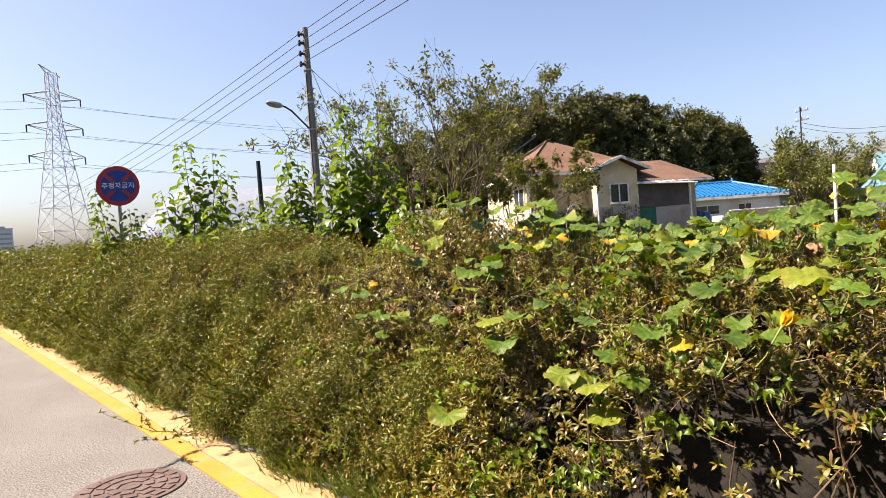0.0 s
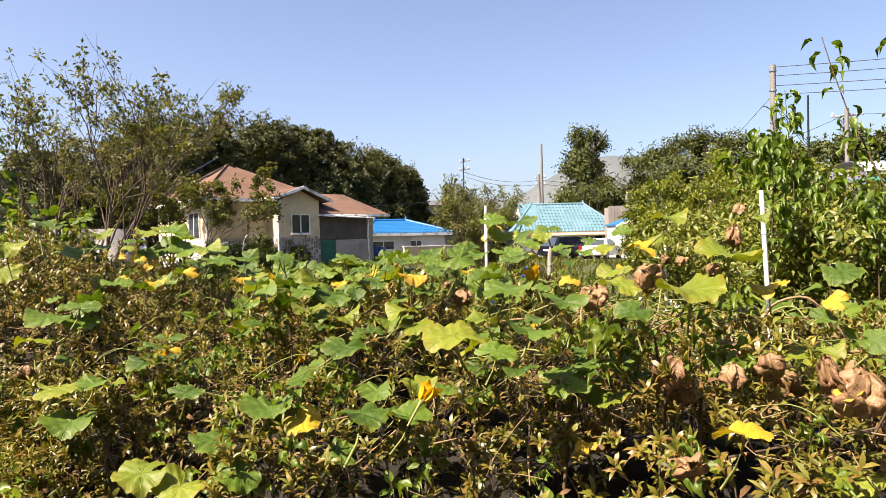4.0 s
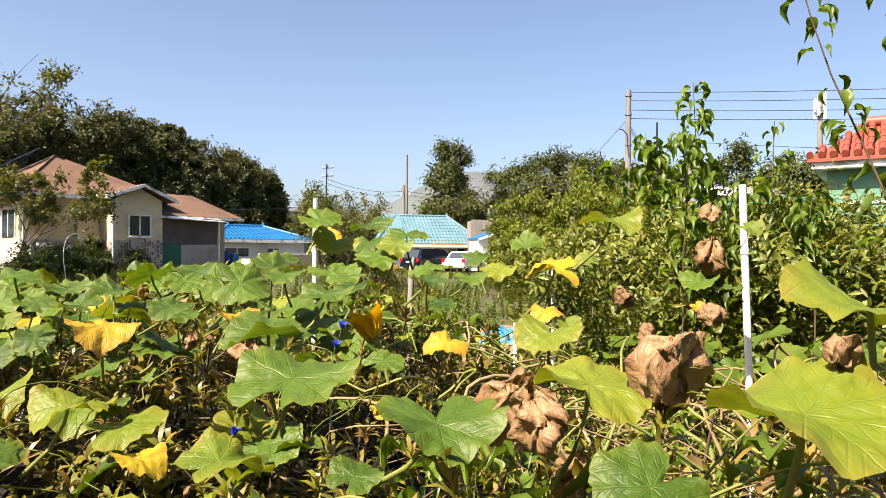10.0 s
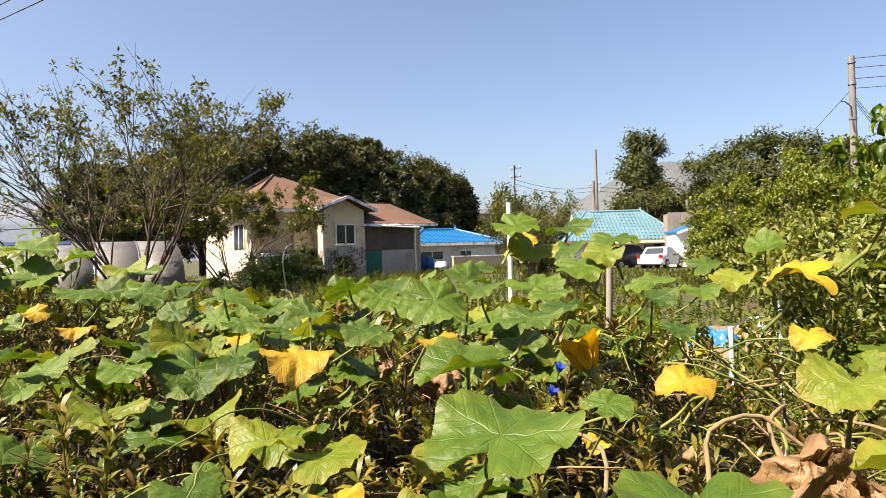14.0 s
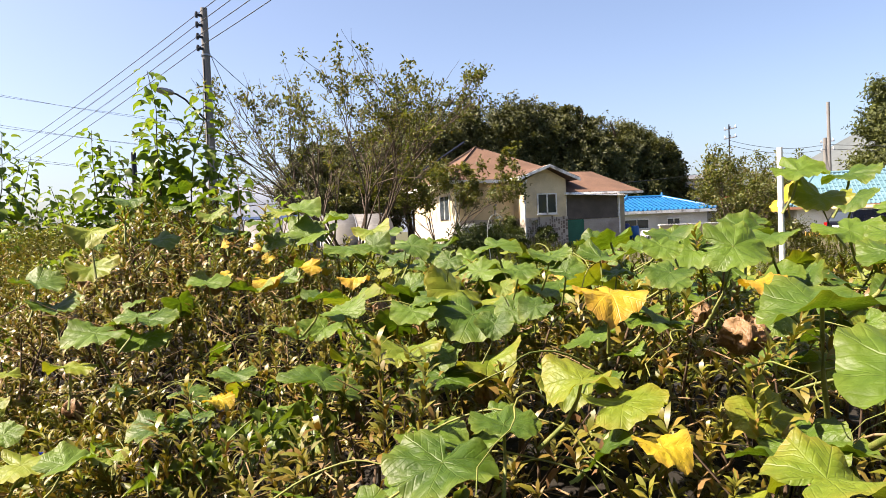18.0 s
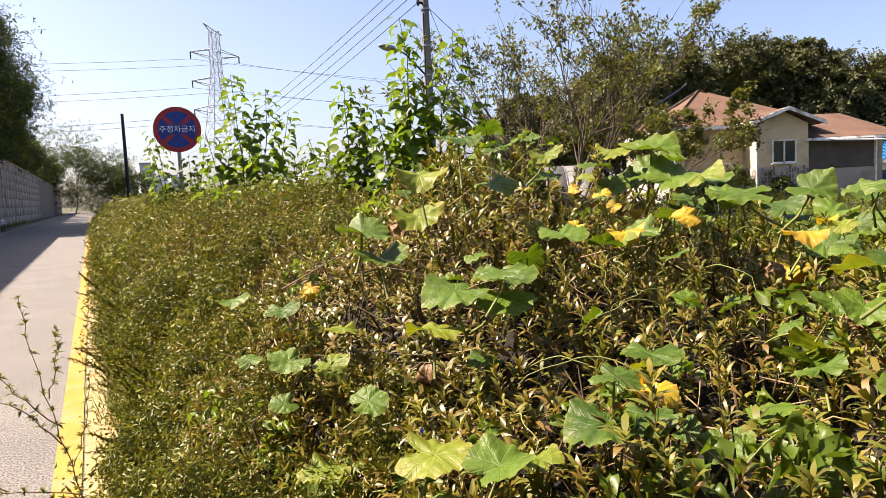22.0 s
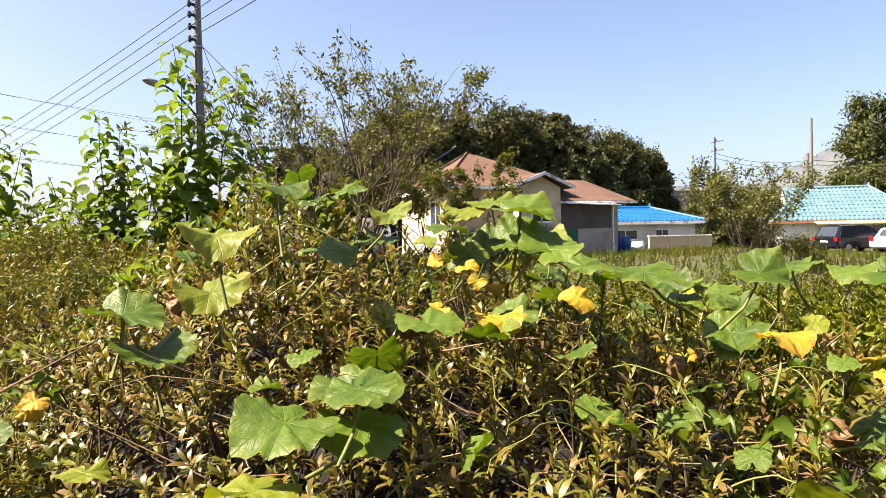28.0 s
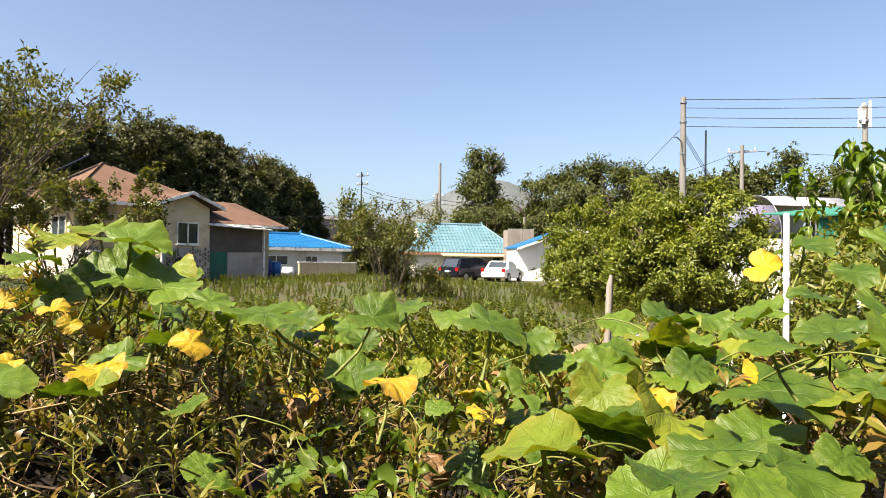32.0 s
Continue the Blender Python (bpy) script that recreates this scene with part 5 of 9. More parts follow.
def limbs(bm, rng, start, way, length, radius, depth, tips, spread_=0.6, keep=3, bend=0.12, shrink=0.68, sides=6):
    pts, p, d = [Vector(start)], Vector(start), Vector(way).normalized()
    n = 4
    for k in range(n):
        d = (d + Vector(rng.normal(0, bend, 3)) + Vector((0, 0, 0.05))).normalized()
        p = p + d * (length / n)
        pts.append(p.copy())
    tube(bm, pts, [radius * (1 - 0.45 * k / n) for k in range(n + 1)], max(3, sides), False)
    if depth == 0:
        tips.extend(pts[1:])
        return
    for k in range(keep):
        f = rng.uniform(0.35, 1.0) if k else 1.0
        i = min(n, max(1, int(round(f * n))))
        side = Vector(rng.normal(0, 1, 3))
        side = (side - side.dot(d) * d).normalized()
        limbs(bm, rng, pts[i], d + side * spread_ * rng.uniform(0.6, 1.3), length * shrink * rng.uniform(0.8, 1.15), radius * 0.55, depth - 1, tips, spread_, keep, bend, shrink, sides - 1)


def crown_tree(name, label, x, y, base, h, blobs, material, count, leaf, trunk_r, seed, clumps=26, group="", category="tree", tuft=5, loose=0.30, slim=0.5, near=False):
    rng = np.random.default_rng(seed)
    t = thing(name, label, category, pose(x, y, base), group)
    bm, tips = bmesh.new(), []
    low = min(b[2] - b[5] for b in blobs)
    limbs(bm, rng, (0, 0, -0.2), (0, 0, 1), max(0.6, low + 0.5 * (h - low)), trunk_r, 2, tips, 0.7, 4, 0.08, 0.55)
    part("trunk", bm, "bark", t)
    size = np.array([b[3] * b[4] * b[5] for b in blobs]) ** (2 / 3)
    places = []
    for b, share in zip(blobs, size / size.sum()):
        k = max(3, int(clumps * share * len(blobs) / 2))
        c = rng.normal(0, 1, (k, 3))
        c /= np.linalg.norm(c, axis=1)[:, None]
        c *= rng.uniform(0.55, 1.0, (k, 1)) ** 0.5
        n = int(count * share / k) + 1
        r = np.array(b[3:6])
        pts = np.repeat(c, n, 0) + rng.normal(0, loose, (k * n, 3)) * rng.uniform(0.3, 1, (k * n, 1))
        up = pts / (np.linalg.norm(pts, axis=1)[:, None] + 1e-6) + np.array([0, 0, 0.6])
        places.append(turns(rng, len(pts), up, 0.5, rng.uniform(0.7, 1.3, len(pts)), pts * r + np.array(b[:3])))
    places = np.concatenate(places)
    cut = np.array_split(rng.permutation(len(places)), 3)
    bags = [spread(spray(rng, tuft, leaf, leaf * slim, leaf * 0.8, near), places[c]) for c in cut]
    part_mesh("crown", mesh_of("crown", *join(bags)), material, t)
    return t


FOREST = [(36.5, 38.5, 10.6, 3.6), (39.5, 37.0, 11.6, 3.8), (42.0, 35.0, 12.2, 3.6), (44.6, 33.6, 11.6, 3.4), (46.8, 31.8, 11.0, 3.2), (48.8, 30.2, 10.2, 3.0), (50.6, 28.4, 9.5, 2.8), (52.0, 27.0, 8.8, 2.5), (53.0, 26.1, 7.6, 2.0), (38.0, 41.0, 11.0, 4.0), (33.5, 40.5, 9.0, 3.4), (30.5, 42.0, 8.2, 3.2)]
for i, (x, y, h, r) in enumerate(FOREST):
    rnd = random.Random(900 + i)
    lumps = [(0, 0, h - r * 0.95, r, r, r * 0.95), (-0.9, 0.3, h * 0.48, r * 1.05, r, h * 0.28), (1.2, -0.5, h * 0.42, r * 0.8, r * 0.8, h * 0.26)]
    for k in range(9):
        a, up = rnd.uniform(0, 6.28), rnd.uniform(-0.4, 0.95)
        w = math.sqrt(1 - up * up) * r * 0.86
        lumps.append((w * math.cos(a), w * math.sin(a), h - r * 0.95 + up * r * 0.72, r * 0.40, r * 0.40, r * 0.30))
    crown_tree("tree", "dark green broadleaf tree in a dense grove", x, y, 0.2, h, lumps, "forest", 6600, 0.24, 0.28, 100 + i, 60, "grove behind the house", "tree", 5, 0.12)
crown_tree("tree", "upright dark tree behind the teal roof", 74.2, 14.1, 0, 13.4, [(0, 0, 11.2, 2.2, 2.2, 2.3), (-1.6, 0.3, 9.6, 1.8, 1.8, 1.4), (1.6, 0.2, 8.0, 2.2, 2.0, 2.2), (0, 0, 5.4, 3.6, 3, 2.4)], "wood_far", 3800, 0.36, 0.3, 140, 34)
for i, (x, y, h, r) in enumerate([(62.0, 7.0, 8.6, 3.0), (60.0, 3.5, 9.6, 3.3), (58.0, 0.5, 9.9, 3.2), (55.5, -2.4, 9.0, 3.0), (52.5, -5.2, 8.6, 2.8), (50.0, -8.0, 8.2, 2.8), (48.0, -11.5, 8.6, 3.0), (46.0, -15.0, 8.4, 3.0), (44.0, -18.5, 8.6, 3.2), (64.0, 11.0, 7.2, 2.6)]):
    crown_tree("tree", "mid-green tree in a far row of woodland", x, y, 0, h, [(0, 0, h - r * 0.8, r, r, r * 0.8), (0.8, -0.6, h * 0.42, r * 1.05, r, h * 0.34)], "wood_far", 3800, 0.26, 0.25, 150 + i, 44, "far woodland", "tree", 5, 0.2)
for i, (x, y, h, r) in enumerate([(26.6, 1.1, 3.8, 1.35), (26.2, -0.7, 4.6, 1.55), (23.0, -1.2, 3.5, 1.35), (22.4, -2.8, 3.9, 1.45), (24.4, 0.6, 2.6, 1.1)]):
    crown_tree("fruit_tree", "dense bright green fruit tree with small leaves", x, y, 0, h, [(0, 0, h - r * 0.8, r, r, r * 0.8), (0.2, -0.3, h * 0.42, r * 1.1, r * 1.1, h * 0.36), (-0.5, 0.5, h * 0.35, r * 0.8, r * 0.8, h * 0.3)], "fruit_tree", 4200, 0.13, 0.10, 170 + i, 60, "fruit trees in the field", "tree", 5, 0.15)
for i, (x, y, h, r) in enumerate([(53.5, 21.2, 6.4, 1.7), (55.2, 20.0, 5.6, 1.6), (56.5, 18.4, 5.0, 1.7)]):
    crown_tree("tree", "thin olive-green tree beside the blue roof", x, y, 0, h, [(0, 0, h - 1.7, r, r, 1.7), (0.3, 0, 2.4, r * 1.1, r, 1.9)], "sparse", 900, 0.26, 0.12, 180 + i, 30)


def locust_trees():
    for i, (x, y, h, r) in enumerate([(-9.8, 50.0, 9.0, 3.6), (-10.2, 57.0, 12.4, 5.0), (-9.4, 63.0, 11.6, 5.0), (-8.8, 70.0, 10.0, 4.6), (-10.6, 79.0, 7.6, 3.6), (-10.6, 90.0, 7.2, 3.8), (-10.8, 102.0, 7.4, 4.0), (-11.0, 118.0, 7.4, 4.4), (-11.0, 136.0, 7.4, 4.6), (-10.6, 156.0, 7.4, 4.6), (-10.4, 176.0, 7.0, 4.6), (-3.0, 176.0, 20.0, 7.0), (3.6, 180.0, 15.5, 6.4), (9.0, 184.0, 10.0, 5.6)]):
        base = WALL_H - 0.2 if i < 11 else 0.0
        lumps = [(0.2, 0, h - r * 0.7, r, r, r * 0.7), (0.8, -0.8, h * 0.45, r * 1.05, r, h * 0.3), (1.2, 0.4, h * 0.18, r * 0.75, r, h * 0.2)]
        rnd = random.Random(700 + i)
        for k in range(5):
            a = rnd.uniform(0, 6.28)
            lumps.append((0.3 + 0.7 * r * math.cos(a), 0.7 * r * math.sin(a), h * rnd.uniform(0.45, 0.85), r * 0.42, r * 0.42, r * 0.34))
        crown_tree("tree", "feathery locust tree overhanging the retaining wall", x, y, base, h, lumps, "locust", 9000 if i < 4 else 3600, 0.20 if i < 4 else 0.30, 0.16, 190 + i, 60, "trees above the wall", "tree", 6, 0.26)


locust_trees()


def bare_tree(name, label, x, y, base, h, seed, stems, leaf, count, material, lean=0.35, keep=3, depth=3, open_=0.42):
    rng = np.random.default_rng(seed)
    t = thing(name, label, "tree", pose(x, y, base))
    bm, tips = bmesh.new(), []
    for k in range(stems):
        a = 2 * math.pi * k / stems + rng.uniform(-0.3, 0.3)
        limbs(bm, rng, (0.1 * math.cos(a), 0.1 * math.sin(a), -0.2), (lean * math.cos(a), lean * math.sin(a), 1.0), h * 0.40 * rng.uniform(0.85, 1.1), 0.048 * h / 8, depth, tips, open_, keep, 0.08, 0.66)
    part("trunk", bm, "bark", t)
    tips = np.array([tuple(p) for p in tips])
    outer = np.clip((tips[:, 2] / tips[:, 2].max() - 0.30) / 0.45, 0.06, 1) * np.clip(np.hypot(tips[:, 0], tips[:, 1]) / (0.22 * h), 0.25, 1)
    tufts = rng.choice(len(tips), count // 4, p=outer / outer.sum())
    pts = tips[tufts[rng.integers(0, len(tufts), count)]] + rng.normal(0, 0.10, (count, 3))
    places = turns(rng, count, np.tile((0, 0, 1.0), (count, 1)), 0.7, rng.uniform(0.6, 1.3, count), pts)
    part_mesh("crown", mesh_of("crown", *spread(spray(rng, 4, leaf, leaf * 0.5, leaf * 0.9), places)), material, t)


bare_tree("tree", "tall airy tree with thin branches and sparse leaves", 16.8, 20.8, 0.0, 10.6, 31, 9, 0.165, 2400, "sparse", 0.82, keep=4, open_=0.50)
bare_tree("tree", "thin tree overhanging the end of the house", 22.2, 21.4, 0.2, 6.4, 32, 7, 0.16, 3600, "sparse", 0.85, open_=0.65)
bare_tree("shrub", "slender half-bare shrub in the field", 23.3, 7.9, 0.0, 3.9, 33, 6, 0.10, 1500, "sparse", 0.35)
bare_tree("shrub", "low brown-stemmed bush in the field", 25.0, 7.4, 0.0, 1.9, 34, 7, 0.10, 900, "sparse", 0.7)


for i, (x, y, h, r) in enumerate([(19.2, 16.9, 1.5, 1.0), (21.0, 17.6, 1.3, 0.9), (17.6, 16.4, 1.2, 0.9), (22.6, 17.6, 1.0, 0.7), (26.4, 20.0, 1.7, 0.75), (26.9, 19.3, 1.3, 0.6)]):
    crown_tree("shrub", "dark rounded shrub before the house", x, y, float(rise(x, y)), h, [(0, 0, h - r * 0.6, r, r, r * 0.6), (0.3, -0.2, h * 0.35, r * 1.1, r, h * 0.35)], "locust", 900, 0.10, 0.04, 210 + i, 24, "shrubs before the house", "shrub", 5, 0.2)


# ---- hedge ----
def smooth(a, b, v):
    f = np.clip((np.asarray(v, float) - a) / (b - a), 0, 1)
    return f * f * (3 - 2 * f)


def hedge_front(y):
    """Where the hedge meets the ground on the road side; it bulges out where the walker leans over it."""
    y = np.asarray(y, float)
    return 0.32 - 0.42 * smooth(1.7, -0.4, y) + 0.06 * np.sin(1.9 * y) + 0.04 * np.sin(4.3 * y + 1)


def hedge_top(x, y):
    """Height of the mass of the hedge over the ground."""
    x, y = np.asarray(x, float), np.asarray(y, float)
    far = smooth(2.5, 7.0, y)
    ridge = 1.09 + 0.10 * smooth(1.0, 2.2, x) + 0.54 * np.exp(-((y - 2.25) / 0.75) ** 2) * np.exp(-((x - 1.58) / 0.55) ** 2) + 0.14 * smooth(-0.5, -1.2, y) * smooth(0.5, 1.0, x) * (1 - 2.4 * smooth(1.2, 1.8, x)) + 0.38 * far + 0.10 * smooth(1.1, 1.8, x) * smooth(0.8, 0.2, y) + 0.09 * np.exp(-((y - 1.6) / 0.6) ** 2) * np.exp(-((x - 2.15) / 0.45) ** 2) + 0.10 * np.exp(-((y - 0.05) / 0.6) ** 2) * np.exp(-((x - 1.7) / 0.6) ** 2)
    up = np.clip((x - hedge_front(y)) / 0.80, 0, 1) ** 0.55
    back = 1 - smooth(2.9, 3.5, x)
    rough = 0.05 * np.sin(3.1 * x + 1.3 * y) * np.sin(2.7 * y - x) + 0.04 * np.sin(7.1 * x - 2 * y) * np.cos(6.3 * y)
    return np.minimum(np.maximum(0.0, (ridge + rough) * up * back), cap(x, y))


STAND = [(-1.4, -1.73), (-0.25, -1.40), (0.42, -1.20), (0.41, -1.03), (0.26, -0.45), (0.18, -0.18), (0.22, 0.10), (0.49, 0.30)]


def from_stand(x, y):
    """Distance on the plan from the line that the walker treads."""
    d = np.full(np.shape(x), 9.0)
    for (ax, ay), (bx, by) in zip(STAND, STAND[1:]):
        f = np.clip(((x - ax) * (bx - ax) + (y - ay) * (by - ay)) / ((bx - ax) ** 2 + (by - ay) ** 2), 0, 1)
        d = np.minimum(d, np.hypot(x - ax - f * (bx - ax), y - ay - f * (by - ay)))
    return d


def cap(x, y):
    """Growth is trodden down along that line and low beside it."""
    d = from_stand(x, y)
    return np.where(d < 0.22, 0.45, np.where(d < 0.42, 0.45 + (d - 0.22) * 2.9, 3.0))


def near_path(x, y, z):
    return z > cap(x, y) + 0.05


def hedge_points(rng, n, x0, x1, y0, y1, depth=0.34):
    """Points in the outer skin of the hedge and the way out of it there."""
    x, y = rng.uniform(x0, x1, n), rng.uniform(y0, y1, n)
    h = hedge_top(x, y)
    e = 0.03
    gx, gy = (hedge_top(x + e, y) - h) / e, (hedge_top(x, y + e) - h) / e
    nrm = np.stack([-gx, -gy, np.ones(n)], -1)
    steep = np.linalg.norm(nrm, axis=1)
    keep = (rng.uniform(0, 5.0, n) < steep) & (h > 0.05)
    nrm = nrm / steep[:, None]
    p = np.stack([x, y, h], -1) + nrm * rng.uniform(-depth, 0.03, (n, 1))
    keep &= ~near_path(p[:, 0], p[:, 1], p[:, 2]) & (p[:, 2] > 0.02)
    return p[keep], nrm[keep]


def face_points(rng, n, y0, y1, depth=0.2):
    """Points on the steep road side of the hedge."""
    y, z = rng.uniform(y0, y1, n), rng.uniform(0.02, 1.0, n) ** 0.9
    x = hedge_front(y) + 0.80 * np.clip(z / 1.15, 0, 1) ** 1.8 + rng.uniform(-0.03, depth, n)
    p = np.stack([x, y, z], -1)
    nrm = np.stack([-np.ones(n), rng.normal(0, 0.2, n), 0.25 + 0.7 * z], -1)
    ok = ~near_path(x, y, z)
    return p[ok], (nrm / np.linalg.norm(nrm, axis=1)[:, None])[ok]


def hollow(p):
    """Under the overhang by the walker's place the hedge is bare inside; the near-black core stands in for its shade.
    """
    return (p[:, 1] > -1.6) & (p[:, 1] < 0.05 + 0.25 * np.sin(9 * p[:, 2])) & (p[:, 2] < 0.82 + 0.06 * np.sin(8 * p[:, 1])) & (p[:, 0] < 1.5)


def tufted(rng, p):
    """Growth comes in tufts with dark gaps between; the hollow keeps few leaves."""
    x, y, z = p[:, 0], p[:, 1], p[:, 2]
    f = np.sin(13 * x + 5 * y + 3 * z) * np.sin(11 * y - 7 * x + 4 * z) + 0.7 * np.sin(23 * y + 9 * x) * np.sin(19 * x - 17 * z) + rng.normal(0, 0.35, len(p))
    return (f > -0.38) & (~hollow(p) | (rng.random(len(p)) < 0.20))


def hedge():
    rng = np.random.default_rng(5)
    # inner mass, coloured near-black to stand in for shade between the leaves
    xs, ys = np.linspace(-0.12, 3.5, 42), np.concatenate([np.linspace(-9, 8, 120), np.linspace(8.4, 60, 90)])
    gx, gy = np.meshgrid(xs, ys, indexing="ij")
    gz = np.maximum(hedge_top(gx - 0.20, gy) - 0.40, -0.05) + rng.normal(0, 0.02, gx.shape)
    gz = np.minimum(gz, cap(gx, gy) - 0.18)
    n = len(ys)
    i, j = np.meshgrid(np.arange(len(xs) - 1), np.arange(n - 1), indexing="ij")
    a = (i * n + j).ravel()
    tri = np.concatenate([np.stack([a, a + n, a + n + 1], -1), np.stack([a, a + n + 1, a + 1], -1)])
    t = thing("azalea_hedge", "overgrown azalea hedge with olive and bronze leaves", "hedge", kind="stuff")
    part_mesh("inner_growth", mesh_of("inner_growth", np.stack([gx, gy, gz], -1).reshape(-1, 3), tri, False), "shade_core", t)
    kinds = [whorl(rng, 9, 0.036, 0.0105, 0.75, 0.03), whorl(rng, 11, 0.032, 0.0095, 0.85, 0.05), whorl(rng, 8, 0.038, 0.0115, 0.55, 0.02)]
    ovals = [whorl(rng, 9, 0.036, 0.0100, 0.75, 0.03, 0.2, oval_leaf), whorl(rng, 12, 0.033, 0.0090, 0.9, 0.055, 0.2, oval_leaf), whorl(rng, 8, 0.040, 0.0110, 0.5, 0.02, 0.2, oval_leaf)]
    bags, dry = [], []
    for count, x0, x1, y0, y1, size in ((60000, -0.15, 2.4, -3.0, 3.2, 1.0), (26000, 0.10, 2.2, 3.2, 8.0, 1.2), (27000, 2.2, 3.55, -4, 8, 1.3), (12000, 0.30, 2.6, 8.0, 22.0, 1.8), (4500, 0.3, 2.6, 22.0, 50.0, 3.0), (14000, -0.1, 3.4, -9, -3.0, 1.6)):
        p, nr = hedge_points(rng, count, x0, x1, y0, y1)
        ok = tufted(rng, p)
        p, nr = p[ok], nr[ok]
        pl = turns(rng, len(p), nr + np.array([0, 0, 0.9]), 0.35, size * rng.uniform(0.7, 1.3, len(p)), p)
        for k in range(3):
            bags.append(spread((ovals if count > 40000 else kinds)[k], pl[k::3]))
        dry.append(spread(kinds[2], pl[rng.random(len(pl)) < 0.05]))
    for count, y0, y1, size in ((14000, -3.0, 8.0, 1.05), (4500, 8.0, 24.0, 1.8)):
        p, nr = face_points(rng, count, y0, y1)
        ok = tufted(rng, p)
        p, nr = p[ok], nr[ok]
        pl = turns(rng, len(p), nr + np.array([0, 0, 0.5]), 0.4, size * rng.uniform(0.75, 1.35, len(p)), p)
        for k in range(3):
            bags.append(spread(kinds[k], pl[k::3]))
    # upright shoots that stand out of the mass
    shoots = [whorl(rng, 34, 0.040, 0.0095, 0.85, 0.20, 0.12, oval_leaf), whorl(rng, 26, 0.036, 0.0090, 0.95, 0.14, 0.12, oval_leaf)]
    p, nr = hedge_points(rng, 5600, 0.2, 2.7, -2.6, 4.2, 0.16)
    tall = (rng.random(len(p)) < 0.30) | (np.hypot(p[:, 0] - 1.9, p[:, 1] - 1.7) < 0.8)
    tall &= (from_stand(p[:, 0], p[:, 1]) > 0.45) & ~hollow(p)
    p, nr = p[tall], nr[tall]
    pl = turns(rng, len(p), nr * 0.25 + np.array([0, 0, 1.0]), 0.16, rng.uniform(0.6, 1.15, len(p)), p)
    bm = bmesh.new()
    for m in pl[::2]:
        a, up = Vector(m[:3, 3]), Vector(m[:3, 2])
        tube(bm, [a - up * 0.12, a + up * 0.08, a + up * 0.17], [0.0025, 0.002, 0.001], 4, False)
    part("shoot_stems", bm, "twig", t)
    part_mesh("young_shoots", mesh_of("young_shoots", *join([spread(shoots[0], pl[::2]), spread(shoots[1], pl[1::2])])), "shoot", t)
    part_mesh("foliage", mesh_of("foliage", *join(bags)), "azalea", t)
    part_mesh("dead_leaves", mesh_of("dead_leaves", *join(dry)), "dry_leaf", t)
    # twigs
    bm = bmesh.new()
    for k in range(900):
        y, x = rng.uniform(-3.5, 7), rng.uniform(0.6, 2.6)
        h = float(hedge_top(x, y))
        if h < 0.4 or near_path(x, y, h):
            continue
        b = Vector((x + rng.normal(0, 0.1), y + rng.normal(0, 0.1), h - 0.4))
        tube(bm, [b, b + Vector((rng.normal(0, 0.06), rng.normal(0, 0.06), 0.25)), Vector((x, y, h + rng.uniform(-0.05, 0.05)))], [0.006, 0.004, 0.002], 4, False)
    part("twigs", bm, "twig", t)


hedge()


def blade_tuft(rng, blades, height, width):
    bags = []
    for i in range(blades):
        h, w = height * rng.uniform(0.6, 1.2), width
        v = np.array([(-w / 2, 0, 0), (w / 2, 0, 0), (-w / 3, 0.12 * h, 0.55 * h), (w / 3, 0.12 * h, 0.55 * h), (0, 0.45 * h, 0.9 * h)])
        f = np.array([(0, 1, 3), (0, 3, 2), (2, 3, 4)])
        m = np.array(Matrix.Rotation(rng.uniform(0, 6.28), 3, "Z") @ Matrix.Rotation(rng.normal(0, 0.25), 3, "X"))
        bags.append((v @ m.T + np.append(rng.normal(0, 0.03, 2), 0), f))
    return join(bags)


def stalk(rng, height, leaves, length, width):
    """An upright weed: a thin stem as a narrow blade and leaves along it."""
    bags = [(np.array([(-0.004, 0, 0), (0.004, 0, 0), (0.02 * height, 0, height)]), np.array([(0, 1, 2)]))]
    for i in range(leaves):
        z = height * (0.15 + 0.85 * i / leaves)
        v, f = small_leaf(length * (1.1 - 0.6 * i / leaves), width * (1.1 - 0.5 * i / leaves), 0.04, 0.25 * length)
        m = np.array(Matrix.Translation((0.02 * z, 0, z)) @ Matrix.Rotation(i * 2.4, 4, "Z") @ Matrix.Rotation(rng.uniform(0.1, 0.7), 4, "X"))
        bags.append((v @ m[:3, :3].T + m[:3, 3], f))
    return join(bags)


